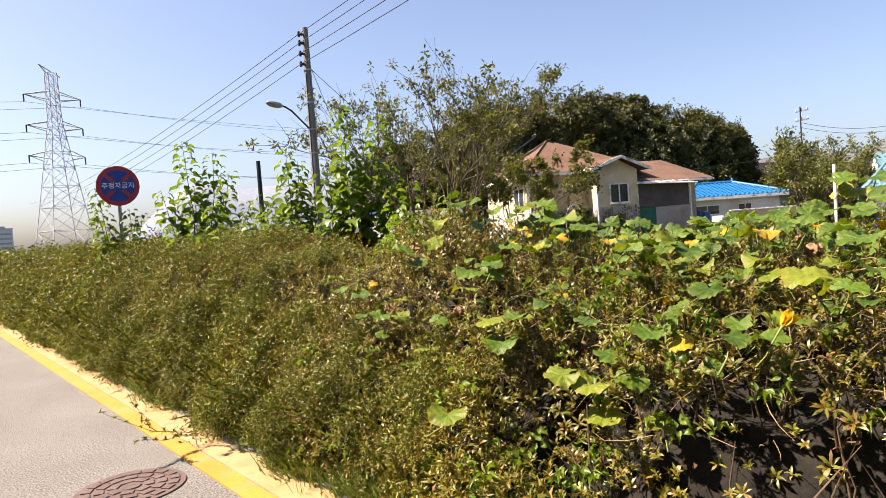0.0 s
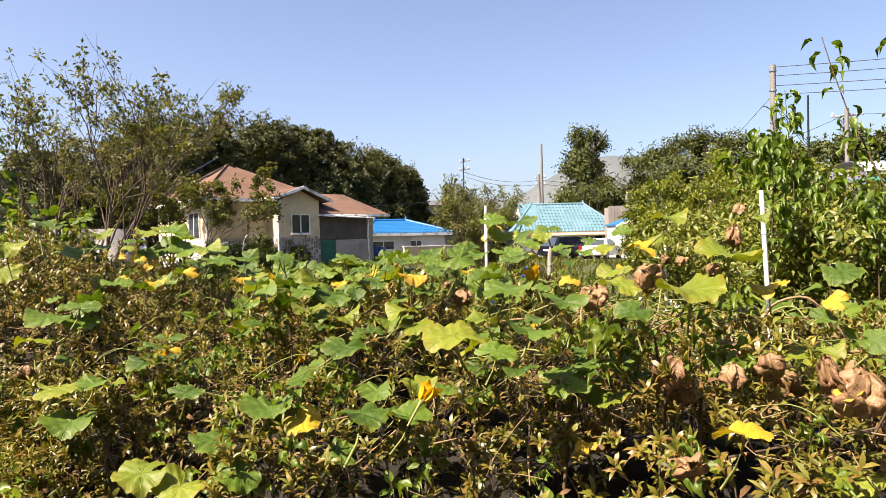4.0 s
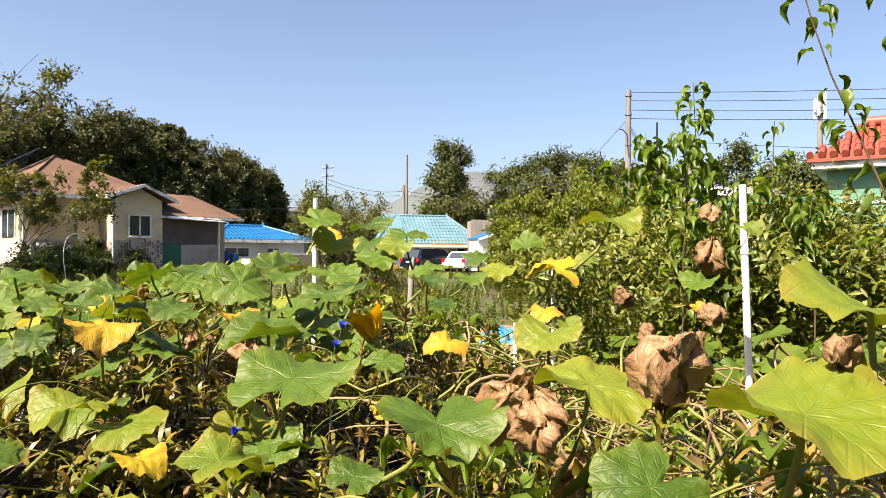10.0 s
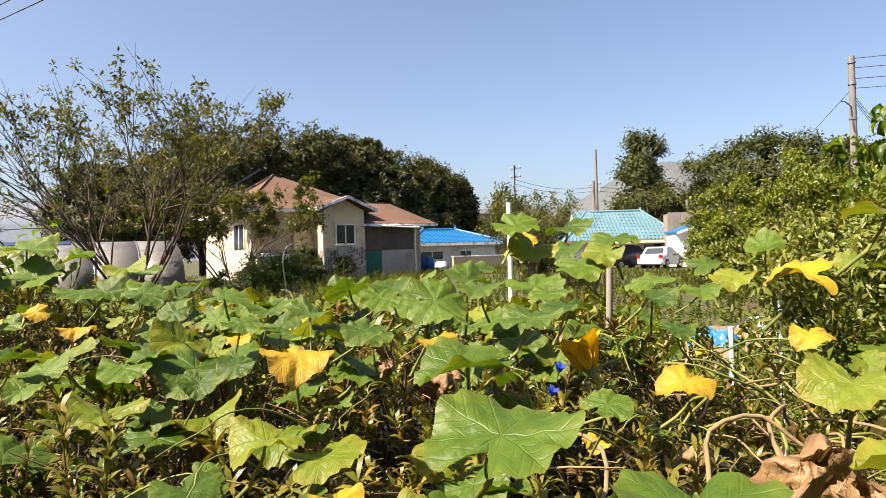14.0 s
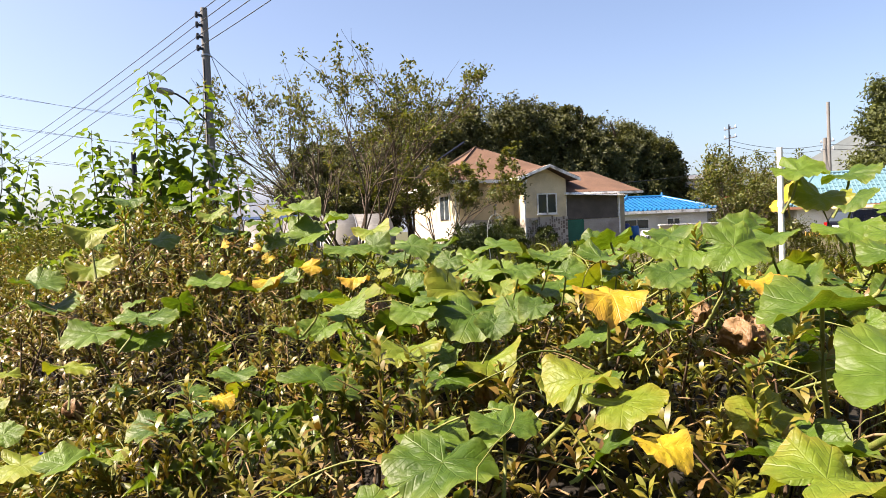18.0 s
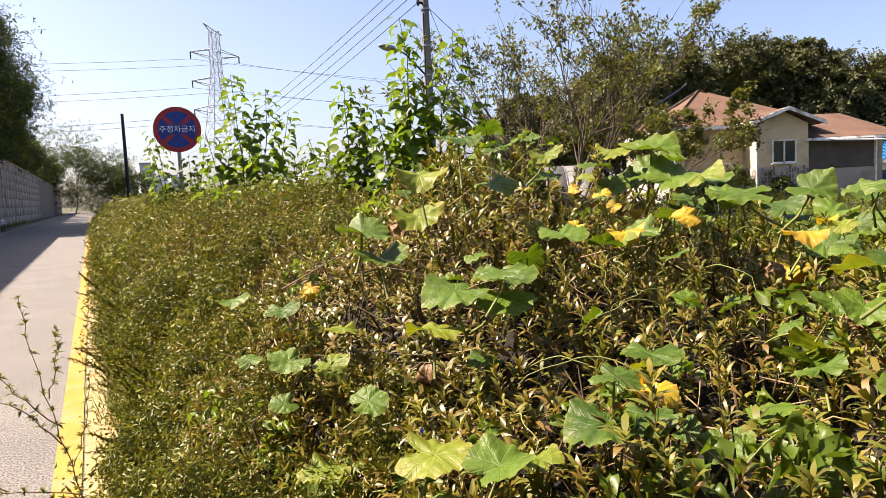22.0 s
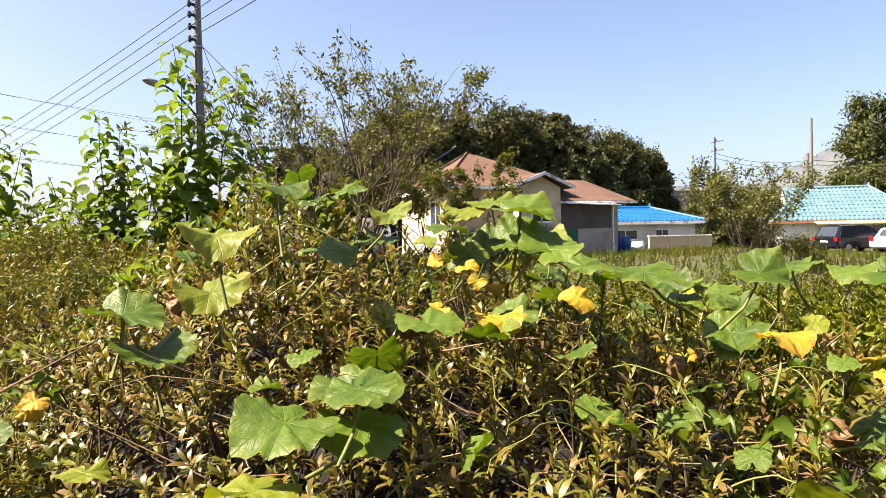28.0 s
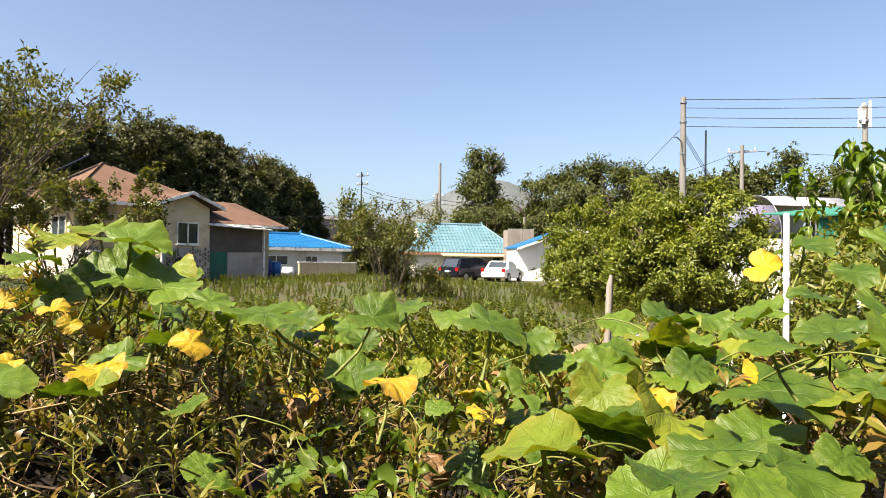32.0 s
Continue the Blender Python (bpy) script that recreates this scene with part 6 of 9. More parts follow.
def roadside_weeds():
    rng = np.random.default_rng(6)
    t = thing("roadside_weeds", "fine olive weeds leaning out over the road edge", "weeds", kind="stuff")
    kinds = []
    for count, size in ((13, 0.055), (16, 0.07), (11, 0.045)):
        cloud = []
        for i in range(count):
            v, f = small_leaf(rng.uniform(0.022, 0.038), rng.uniform(0.008, 0.013), 0.003, 0.006)
            m = np.array(Euler(rng.uniform(0, 6.28, 3)).to_matrix())
            cloud.append((v @ m.T + rng.normal(0, 0.5, 3) * np.array([size, size, size * 1.3]), f))
        kinds.append(join(cloud))
    wisps = [stalk(rng, 0.30, 30, 0.020, 0.008), stalk(rng, 0.36, 30, 0.018, 0.007)]
    bags = []
    for n, y0, y1, s in ((2600, 1.0, 3.6, 0.9), (9000, 3.0, 9.0, 1.15), (5000, 9.0, 20.0, 2.2), (2500, 20.0, 50.0, 3.8), (400, -9, 1.0, 1.0)):
        p, nr = face_points(rng, n, y0, y1, 0.14)
        # soft lumps in the outline
        lump = 0.13 * np.sin(2.1 * p[:, 1]) * np.sin(3.7 * p[:, 1] + 5 * p[:, 2]) + 0.08 * np.sin(9 * p[:, 1] + 4 * p[:, 2]) * np.sin(7 * p[:, 2] + 2)
        thin = np.sin(5 * p[:, 1] + 3 * p[:, 2]) * np.sin(8 * p[:, 2] - 3 * p[:, 1]) + 0.6 * np.sin(17 * p[:, 1] - 6 * p[:, 2]) * np.sin(14 * p[:, 2] + 9 * p[:, 1]) + rng.normal(0, 0.25, len(p)) > -0.22
        p, nr, lump = p[thin], nr[thin], lump[thin]
        p[:, 0] -= 0.04 + lump + rng.exponential(0.03, len(p))
        pl = turns(rng, len(p), nr * 0.8 + np.array([0, 0, 0.6]), 0.55, s * rng.uniform(0.6, 1.3, len(p)), p)
        q, nq = hedge_points(rng, int(n * 2.2), 0.2, 2.2, max(y0, 4.0), max(y1, 4.5), 0.10)
        thin = np.sin(5 * q[:, 1] + 2 * q[:, 0]) * np.sin(6 * q[:, 0] - 3 * q[:, 1]) + 0.6 * np.sin(15 * q[:, 1] - 5 * q[:, 0]) * np.sin(13 * q[:, 0] + 8 * q[:, 1]) + rng.normal(0, 0.25, len(q)) > -0.20
        q, nq = q[thin], nq[thin]
        q[:, 2] += 0.07 * np.sin(4.1 * q[:, 1] + 2 * q[:, 0]) + 0.08 * np.sin(1.7 * q[:, 1] - 2.3 * q[:, 0]) * np.sin(2.9 * q[:, 1]) + rng.exponential(0.03, len(q))
        pq = turns(rng, len(q), nq * 0.4 + np.array([0, 0, 0.8]), 0.4, s * rng.uniform(0.6, 1.3, len(q)), q)
        pl = np.concatenate([pl, pq])
        for k in range(3):
            bags.append(spread(kinds[k], pl[k::3]))
        p, nr = face_points(rng, n // 40, y0, y1, 0.05)
        pl = turns(rng, len(p), nr * 0.9 + np.array([0, 0, 0.6]), 0.5, np.minimum(s, 1.6) * rng.uniform(0.5, 1.1, len(p)), p)
        low = pl[p[:, 2] < 0.5]
        bags.append(spread(wisps[0], low[::2]))
        bags.append(spread(wisps[1], low[1::2]))
    part_mesh("weed_stalks", mesh_of("weed_stalks", *join(bags)), "weed", t)
    t = thing("verge_grass", "short green grass at the foot of the hedge", "grass", kind="stuff")
    tufts = [blade_tuft(rng, 12, 0.16, 0.006), blade_tuft(rng, 9, 0.22, 0.007)]
    n = 1500
    y = rng.uniform(-6, 16, n)
    x = hedge_front(y) + 0.06 + rng.normal(0, 0.06, n)
    p = np.stack([x, y, np.zeros(n)], -1)
    pl = turns(rng, n, np.tile((-0.3, 0, 1.0), (n, 1)), 0.2, rng.uniform(0.6, 1.3, n), p)
    m = 500
    y2 = rng.uniform(-10, 90, m)
    p2 = np.stack([rng.uniform(-6.8, -6.1, m), y2, np.zeros(m) + 0.03], -1)
    pl2 = turns(rng, m, np.tile((0, 0, 1.0), (m, 1)), 0.2, rng.uniform(1.0, 2.4, m), p2)
    part_mesh("blades", mesh_of("blades", *join([spread(tufts[0], pl[::2]), spread(tufts[1], pl[1::2]), spread(tufts[1], pl2)])), "grass", t)


roadside_weeds()


def field_growth():
    rng = np.random.default_rng(9)
    t = thing("field_crop", "low leafy crops and weeds across the field", "crops", kind="stuff")
    kinds = [whorl(rng, 12, 0.10, 0.05, 0.5, 0.16), whorl(rng, 11, 0.12, 0.05, 0.8, 0.24), stalk(rng, 0.5, 22, 0.07, 0.024)]
    n = 19000
    x, y = rng.uniform(3.4, 40, n), rng.uniform(-12, 34, n)
    patch = np.sin(0.55 * x + 0.3 * y) + np.sin(0.9 * y - 0.2 * x) + rng.normal(0, 0.5, n)
    bare = (np.hypot((x - 11.5) / 1.8, (y - 4.4) / 1.2) < 1) | (np.hypot((x - 11.6) / 2.7, (y - 0.0) / 1.3) < 1)
    near = np.hypot(x - 29, y - 24) > 5.5
    keep = (patch > -0.9) & ~bare & near
    x, y = x[keep], y[keep]
    p = np.stack([x, y, rise(x, y) - 0.02], -1)
    s = rng.uniform(0.7, 1.5, len(p)) * (1 + 0.5 * np.sin(0.7 * x) * np.sin(0.5 * y + 1)) * (1 - 0.55 * smooth(10, 20, x))
    pl = turns(rng, len(p), np.tile((0, 0, 1.0), (len(p), 1)), 0.15, s, p)
    bags = [spread(kinds[k], pl[k::3]) for k in range(3)]
    # thick low greens just behind the hedge
    x, y = rng.uniform(3.2, 13, 5200), rng.uniform(-5, 12, 5200)
    bare = (np.hypot((x - 11.5) / 1.8, (y - 4.4) / 1.2) < 1) | (np.hypot((x - 11.6) / 2.7, (y - 0.0) / 1.3) < 1)
    p = np.stack([x, y, rise(x, y) - 0.02], -1)[~bare]
    pl = turns(rng, len(p), np.tile((0, 0, 1.0), (len(p), 1)), 0.25, rng.uniform(0.8, 1.7, len(p)), p)
    bags += [spread(kinds[k], pl[k::3]) for k in range(3)]
    # taller growth in the middle of the field
    m = 5200
    x, y = rng.uniform(14, 40, m), rng.uniform(-1, 17, m)
    keep = np.hypot(x - 29, y - 24) > 7
    p = np.stack([x, y, rise(x, y) - 0.02], -1)[keep]
    pl = turns(rng, len(p), np.tile((0, 0, 1.0), (len(p), 1)), 0.2, rng.uniform(0.5, 1.1, len(p)) * (1 - 0.35 * smooth(22, 32, p[:, 0])), p)
    part_mesh("leaves", mesh_of("leaves", *join(bags)), "fruit_tree", t)
    clump = np.sin(0.8 * p[:, 0] + 0.5 * p[:, 1]) + np.sin(1.3 * p[:, 1] - 0.4 * p[:, 0]) + rng.normal(0, 0.4, len(p))
    part_mesh("tall_leaves", mesh_of("tall_leaves", *join([spread(kinds[k], pl[clump > 0.0][k::3]) for k in range(3)])), "grass", t)
    part_mesh("dry_tops", mesh_of("dry_tops", *spread(kinds[2], pl[clump < -0.9])), "weed", t)
    for cx, cy, rx, ry in ((11.5, 4.4, 1.7, 1.1), (11.6, 0.0, 2.6, 1.25)):
        bm = bmesh.new()
        bmesh.ops.create_grid(bm, x_segments=24, y_segments=24, size=1.0)
        for v in list(bm.verts):
            r = math.hypot(v.co.x, v.co.y)
            z = 0.10 + 0.05 * noise.noise(v.co * 4) - 0.16 * max(0, r - 0.75) / 0.25
            v.co = Vector((cx + v.co.x * rx, cy + v.co.y * ry, z))
        ob = part("soil_bed", bm, "soil")
        tagged(ob, "patch of bare brown garden soil", "soil", kind="stuff")


field_growth()


def twig_weed():
    """A tall half-bare weed that leans out over the painted line."""
    rng = np.random.default_rng(14)
    t = thing("twiggy_weed", "tall half-bare weed leaning over the yellow line", "weed", pose(0.05, 3.43, 0), "twiggy weeds along the road")
    runs = [[(0, 0, -0.05), (-0.06, 0, 0.28), (-0.12, -0.01, 0.56), (-0.20, -0.01, 0.95), (-0.21, -0.02, 1.13)],
            [(-0.09, 0, 0.40), (-0.24, -0.02, 0.60), (-0.42, -0.05, 0.72)],
            [(-0.03, 0, 0.12), (-0.35, -0.04, 0.22), (-0.69, -0.10, 0.45)],
            [(-0.13, -0.01, 0.62), (-0.08, 0.0, 0.80), (-0.07, 0.0, 0.95)],
            [(-0.10, 0, 0.48), (-0.26, -0.02, 0.68), (-0.36, -0.04, 0.83)],
            [(-0.02, 0, 0.10), (-0.20, -0.06, 0.14), (-0.50, -0.14, 0.20)],
            [(-0.33, -0.04, 0.21), (-0.42, -0.08, 0.34), (-0.50, -0.10, 0.52)],
            [(-0.06, 0.0, 0.25), (0.02, 0.02, 0.45), (0.05, 0.03, 0.70)]]
    bags, shape = [], leaf_shape(0.032, 0.012, 0.004, 0.006)
    for run in runs:
        pts = [Vector(p) for p in run]
        fine = [a.lerp(b, k / 4) + Vector(rng.normal(0, 0.006, 3)) for a, b in zip(pts, pts[1:]) for k in range(4)] + [pts[-1]]
        part("stem", tube(bmesh.new(), fine, [0.0038 * (1 - 0.75 * k / len(fine)) for k in range(len(fine))], 5), "dead_straw", t)
        for k in range(int(len(fine) * 9)):
            p = fine[int(rng.integers(2, len(fine)))]
            m = np.array(Matrix.Translation(p) @ Matrix.Rotation(rng.uniform(0, 6.28), 4, "Z") @ Matrix.Rotation(rng.normal(0.5, 0.5), 4, "X") @ Matrix.Scale(rng.uniform(0.6, 1.4), 4))
            bags.append((np.asarray(shape[0]) @ m[:3, :3].T + m[:3, 3], shape[1]))
    part_mesh("leaves", mesh_of("leaves", *join(bags)), "weed", t)
    for y, turn, size in ((4.7, 40, 0.5), (6.4, 15, 0.6), (9.0, 20, 0.6)):
        copy_thing(t, pose(0.24, y, 0, 0, 0, turn) @ Matrix.Scale(size, 4))


twig_weed()


# ---- saplings behind the hedge ----
def broad_leaf(rng, length=0.13, width=0.10):
    pts = [(0, 0), (0.38, 0.08), (0.5, 0.30), (0.42, 0.58), (0.22, 0.82), (0, 1.05)]
    v = [(0, 0.0, 0.0), (0, 0.35 * length, 0.01), (0, 0.7 * length, 0.0), (0, 1.05 * length, -0.03)]
    ring = []
    for s in (-1, 1):
        for px, py in pts[1:-1]:
            ring.append((s * px * width, py * length, 0.018 + 0.004 * rng.normal()))
    v += ring
    f = [(0, 4, 5), (0, 5, 1), (1, 5, 6), (1, 6, 2), (2, 6, 7), (2, 7, 3), (0, 9, 8), (0, 1, 9), (1, 10, 9), (1, 2, 10), (2, 11, 10), (2, 3, 11)]
    return np.array(v), np.array(f)


def sapling(name, label, x, y, base, stems, seed, leaf=1.0, material="mulberry", group="saplings behind the hedge", gap=0.019):
    rng = np.random.default_rng(seed)
    t = thing(name, label, "sapling", pose(x, y, base), group)
    bags = []
    shape = broad_leaf(rng)
    for h, dx, dy in stems:
        pts = [Vector((0.15 * dx, 0.15 * dy, -0.1))]
        n = 8
        for k in range(1, n + 1):
            f = k / n
            pts.append(Vector((dx * f + rng.normal(0, 0.015), dy * f + rng.normal(0, 0.015), h * f)))
        part("stem", tube(bmesh.new(), pts, [0.014 * (1 - 0.8 * k / n) for k in range(n + 1)], 6), "twig", t)
        count = int(h * 0.75 / gap)
        for i in range(count):
            f = 0.22 + 0.78 * i / count
            k = min(n - 1, int(f * n))
            p = pts[k].lerp(pts[k + 1], f * n - k)
            a = i * 2.4 + rng.uniform(-0.4, 0.4)
            reach = 0.03 + 0.20 * (1 - 0.65 * f) * rng.uniform(0.2, 1.0)
            s = leaf * (1.15 - 0.65 * max(0, f - 0.55) / 0.45) * rng.uniform(0.75, 1.25)
            m = Matrix.Translation(p) @ Matrix.Rotation(a, 4, "Z") @ Matrix.Translation((0, reach, 0.02)) @ Matrix.Rotation(-rng.uniform(-0.1, 0.95), 4, "X") @ Matrix.Rotation(rng.normal(0, 0.4), 4, "Y") @ Matrix.Scale(s, 4)
            m = np.array(m)
            bags.append((shape[0] @ m[:3, :3].T + m[:3, 3], shape[1]))
    part_mesh("leaves", mesh_of("leaves", *join(bags)), material, t)


sapling("sapling", "leafy mulberry sapling with bright heart-shaped leaves", 2.05, 8.6, 0.2, [(2.95, -0.15, 0.1), (2.75, 0.25, -0.1), (2.5, 0.6, 0.2), (2.2, -0.5, 0.2), (2.0, 0.9, 0.1), (2.3, 0.1, 0.5)], 41, 1.35)
sapling("sapling", "leafy mulberry sapling with bright heart-shaped leaves", 3.0, 7.3, 0.2, [(2.65, -0.1, 0.0), (2.5, 0.15, 0.1), (2.1, 0.5, 0.0), (2.0, -0.5, 0.1), (2.2, 0.3, 0.3), (1.9, -0.2, 0.4)], 42, 1.35)
sapling("sapling", "leafy mulberry sapling with bright heart-shaped leaves", 3.25, 6.0, 0.2, [(3.1, -0.15, 0.0), (2.95, 0.3, -0.2), (2.5, 0.0, 0.3), (2.3, 0.5, -0.3), (2.2, -0.4, 0.2)], 43, 1.4)
sapling("sapling", "low bushy mulberry sapling among hedge growth", 2.5, 7.9, 0.2, [(1.9, -0.5, 0.1), (1.7, 0.4, -0.1), (1.6, 0.6, 0.3), (1.5, -0.7, 0.3), (1.8, 0.0, 0.2)], 45, 1.3)
sapling("sapling", "low bushy mulberry sapling among hedge growth", 2.3, 6.4, 0.2, [(1.6, -0.4, 0.1), (1.5, 0.4, -0.1), (1.55, 0.1, 0.4), (1.4, -0.5, -0.3)], 46, 1.2)
sapling("sapling", "low bushy mulberry sapling among hedge growth", 3.6, 5.0, 0.1, [(2.0, -0.4, 0.1), (1.9, 0.4, -0.1), (2.1, 0.1, 0.4), (1.7, -0.5, -0.3)], 47, 1.3)
sapling("sapling", "low bright mulberry growth spilling over the hedge", 1.75, 7.2, 0.2, [(1.55, -0.5, 0.2), (1.5, 0.3, -0.3), (1.6, -0.1, 0.5), (1.45, -0.4, -0.6), (1.5, 0.4, 0.4)], 48, 1.25)
sapling("climbing_vine", "dark leafy vine climbing the sign post", 1.46, 10.60, 0.2, [(2.05, 0.10, 0.0), (1.95, 0.26, -0.05), (2.2, -0.42, 0.2), (1.8, 0.1, 0.0), (2.45, -0.34, 0.35)], 44, 1.1, "mulberry", "climbers", 0.022)

# ---- squash vines over the hedge ----
def squash_leaf_material(name, a, b, edge, vein, glow):
    """Blade tone from leaf to leaf, mottling, pale veins that fan from the stalk, a tone at the rim."""
    m, n, l, p = shader(name)
    co, sep = n.new("ShaderNodeTexCoord"), n.new("ShaderNodeSeparateXYZ")
    l.new(co.outputs["Object"], sep.inputs[0])
    def math_(op, x, y=None, z=None):
        q = n.new("ShaderNodeMath")
        q.operation = op
        for i, v in enumerate((x, y, z)):
            if v is None:
                continue
            if hasattr(v, "links"):
                l.new(v, q.inputs[i])
            else:
                q.inputs[i].default_value = v
        return q.outputs[0]
    ang = math_("ARCTAN2", sep.outputs[0], sep.outputs[1])
    rad = math_("SQRT", math_("ADD", math_("MULTIPLY", sep.outputs[0], sep.outputs[0]), math_("MULTIPLY", sep.outputs[1], sep.outputs[1])))
    arc = math_("MULTIPLY", math_("PINGPONG", math_("ADD", ang, 10 * math.pi / 9 * 2), math.pi / 9), rad)
    main = math_("SUBTRACT", 1.0, math_("SMOOTH_MIN", math_("DIVIDE", arc, 0.008), 1.0, 0.2))
    side = math_("PINGPONG", math_("ADD", math_("MULTIPLY", rad, 11.0), math_("MULTIPLY", arc, -14.0)), 0.5)
    fine = math_("MULTIPLY", math_("SUBTRACT", 1.0, math_("SMOOTH_MIN", math_("DIVIDE", side, 0.16), 1.0, 0.2)), 0.12)
    veins = math_("MAXIMUM", math_("MAXIMUM", main, fine), 0.0)
    no, info = n.new("ShaderNodeTexNoise"), n.new("ShaderNodeObjectInfo")
    no.inputs["Scale"].default_value, no.inputs["Detail"].default_value = 7.0, 8
    l.new(co.outputs["Object"], no.inputs["Vector"])
    r = ramp_of(n, [(0.0, a), (1.0, b)])
    l.new(math_("ADD", math_("MULTIPLY", info.outputs["Random"], 0.75), math_("MULTIPLY", math_("SUBTRACT", no.outputs["Fac"], 0.32), 1.0)), r.inputs[0])
    rim = n.new("ShaderNodeMixRGB")
    rim.inputs[2].default_value = (*edge, 1)
    l.new(math_("MULTIPLY", math_("MULTIPLY", math_("POWER", math_("MINIMUM", math_("MULTIPLY", rad, 1.9), 1.0), 5.0), no.outputs["Fac"]), 1.1), rim.inputs[0])
    l.new(r.outputs[0], rim.inputs[1])
    vn = n.new("ShaderNodeMixRGB")
    vn.inputs[2].default_value = (*vein, 1)
    l.new(math_("MULTIPLY", veins, 0.24), vn.inputs[0])
    l.new(rim.outputs[0], vn.inputs[1])
    l.new(vn.outputs[0], p.inputs["Base Color"])
    bp = n.new("ShaderNodeBump")
    bp.inputs["Strength"].default_value, bp.inputs["Distance"].default_value = 0.34, 0.014
    rug = n.new("ShaderNodeTexVoronoi")
    rug.inputs["Scale"].default_value = 22.0
    l.new(co.outputs["Object"], rug.inputs["Vector"])
    l.new(math_("SUBTRACT", math_("ADD", math_("MULTIPLY", no.outputs["Fac"], 0.8), math_("MULTIPLY", rug.outputs["Distance"], -0.10)), veins), bp.inputs["Height"])
    l.new(bp.outputs[0], p.inputs["Normal"])
    p.inputs["Roughness"].default_value, p.inputs["Specular IOR Level"].default_value = 0.50, 0.36
    tr, mix, warm = n.new("ShaderNodeBsdfTranslucent"), n.new("ShaderNodeMixShader"), n.new("ShaderNodeMixRGB")
    warm.blend_type, warm.inputs[0].default_value, warm.inputs[2].default_value = "MULTIPLY", 1.0, (1.3, 1.25, 0.45, 1)
    l.new(vn.outputs[0], warm.inputs[1])
    l.new(warm.outputs[0], tr.inputs["Color"])
    mix.inputs[0].default_value = glow
    l.new(p.outputs[0], mix.inputs[1])
    l.new(tr.outputs[0], mix.inputs[2])
    l.new(mix.outputs[0], n["Material Output"].inputs["Surface"])
    M[name] = m


squash_leaf_material("squash_green", (0.022, 0.056, 0.004), (0.090, 0.152, 0.012), (0.13, 0.16, 0.018), (0.15, 0.20, 0.035), 0.32)
squash_leaf_material("squash_lime", (0.085, 0.140, 0.010), (0.175, 0.208, 0.016), (0.22, 0.17, 0.022), (0.21, 0.24, 0.05), 0.34)
squash_leaf_material("squash_yellow", (0.31, 0.23, 0.010), (0.42, 0.31, 0.015), (0.24, 0.12, 0.03), (0.40, 0.33, 0.06), 0.30)
squash_leaf_material("squash_orange", (0.33, 0.21, 0.012), (0.40, 0.27, 0.016), (0.19, 0.085, 0.028), (0.36, 0.27, 0.05), 0.28)
squash_leaf_material("squash_brown", (0.14, 0.078, 0.034), (0.27, 0.17, 0.082), (0.16, 0.08, 0.04), (0.22, 0.14, 0.08), 0.12)


def blade(seed, curl, wave, lift, notch=0.62):
    """A shallow-lobed squash leaf about 1 across, its stalk at the origin; lift raises its two halves, curl drops the rim."""
    rng = np.random.default_rng(seed)
    n, rings = 60, 8
    ph = rng.uniform(0, 6.28, 8)
    tooth = [rng.uniform(-0.006, 0.010) if i % 3 else 0.014 for i in range(n)]
    droop = rng.uniform(0.5, 1.6, 5)
    v, f = [(0, 0, 0)], []
    for k in range(1, rings + 1):
        r = (k / rings) ** 0.85
        for i in range(n):
            a = 2 * math.pi * i / n
            back = min(a, 2 * math.pi - a)
            lobe = 0.48 + 0.024 * math.cos(5 * (a - math.pi)) + 0.022 * math.sin(2 * a + ph[0]) + tooth[i]
            lobe *= 1 - notch * math.exp(-((back / 0.26) ** 2))
            x, y = -lobe * r * math.sin(a) * 1.04, -lobe * r * math.cos(a) + 0.02
            s = math.hypot(x, y)
            hang = droop[int(((a - math.pi) / (2 * math.pi / 5)) + 2.5) % 5]
            soft = 0.5 + 0.5 * math.cos(5 * (a - math.pi))
            z = -curl * s ** 2.2 * (0.85 + 0.12 * soft * hang) + wave * s * s * math.sin(2 * a + ph[1]) + 0.6 * wave * s * s * math.sin(3 * a + ph[2])
            z += lift * abs(x) * (1 + 0.3 * math.sin(ph[3])) + 0.026 * r ** 3 * math.sin(9 * a + ph[4]) + 0.016 * r ** 3 * math.sin(17 * a + ph[7]) + 0.016 * r * math.cos(5 * (a - math.pi)) + 0.008 * r * math.cos(10 * (a - math.pi)) + 0.012 * math.sin(27 * x + ph[5]) * math.sin(25 * y + ph[6])
            v.append((x, y, z))
    for i in range(n):
        f.append((0, 1 + i, 1 + (i + 1) % n))
    for k in range(rings - 1):
        for i in range(n):
            a, b = 1 + k * n + i, 1 + k * n + (i + 1) % n
            f += [(a, a + n, b + n), (a, b + n, b)]
    return mesh_of("leaf", v, f, True)


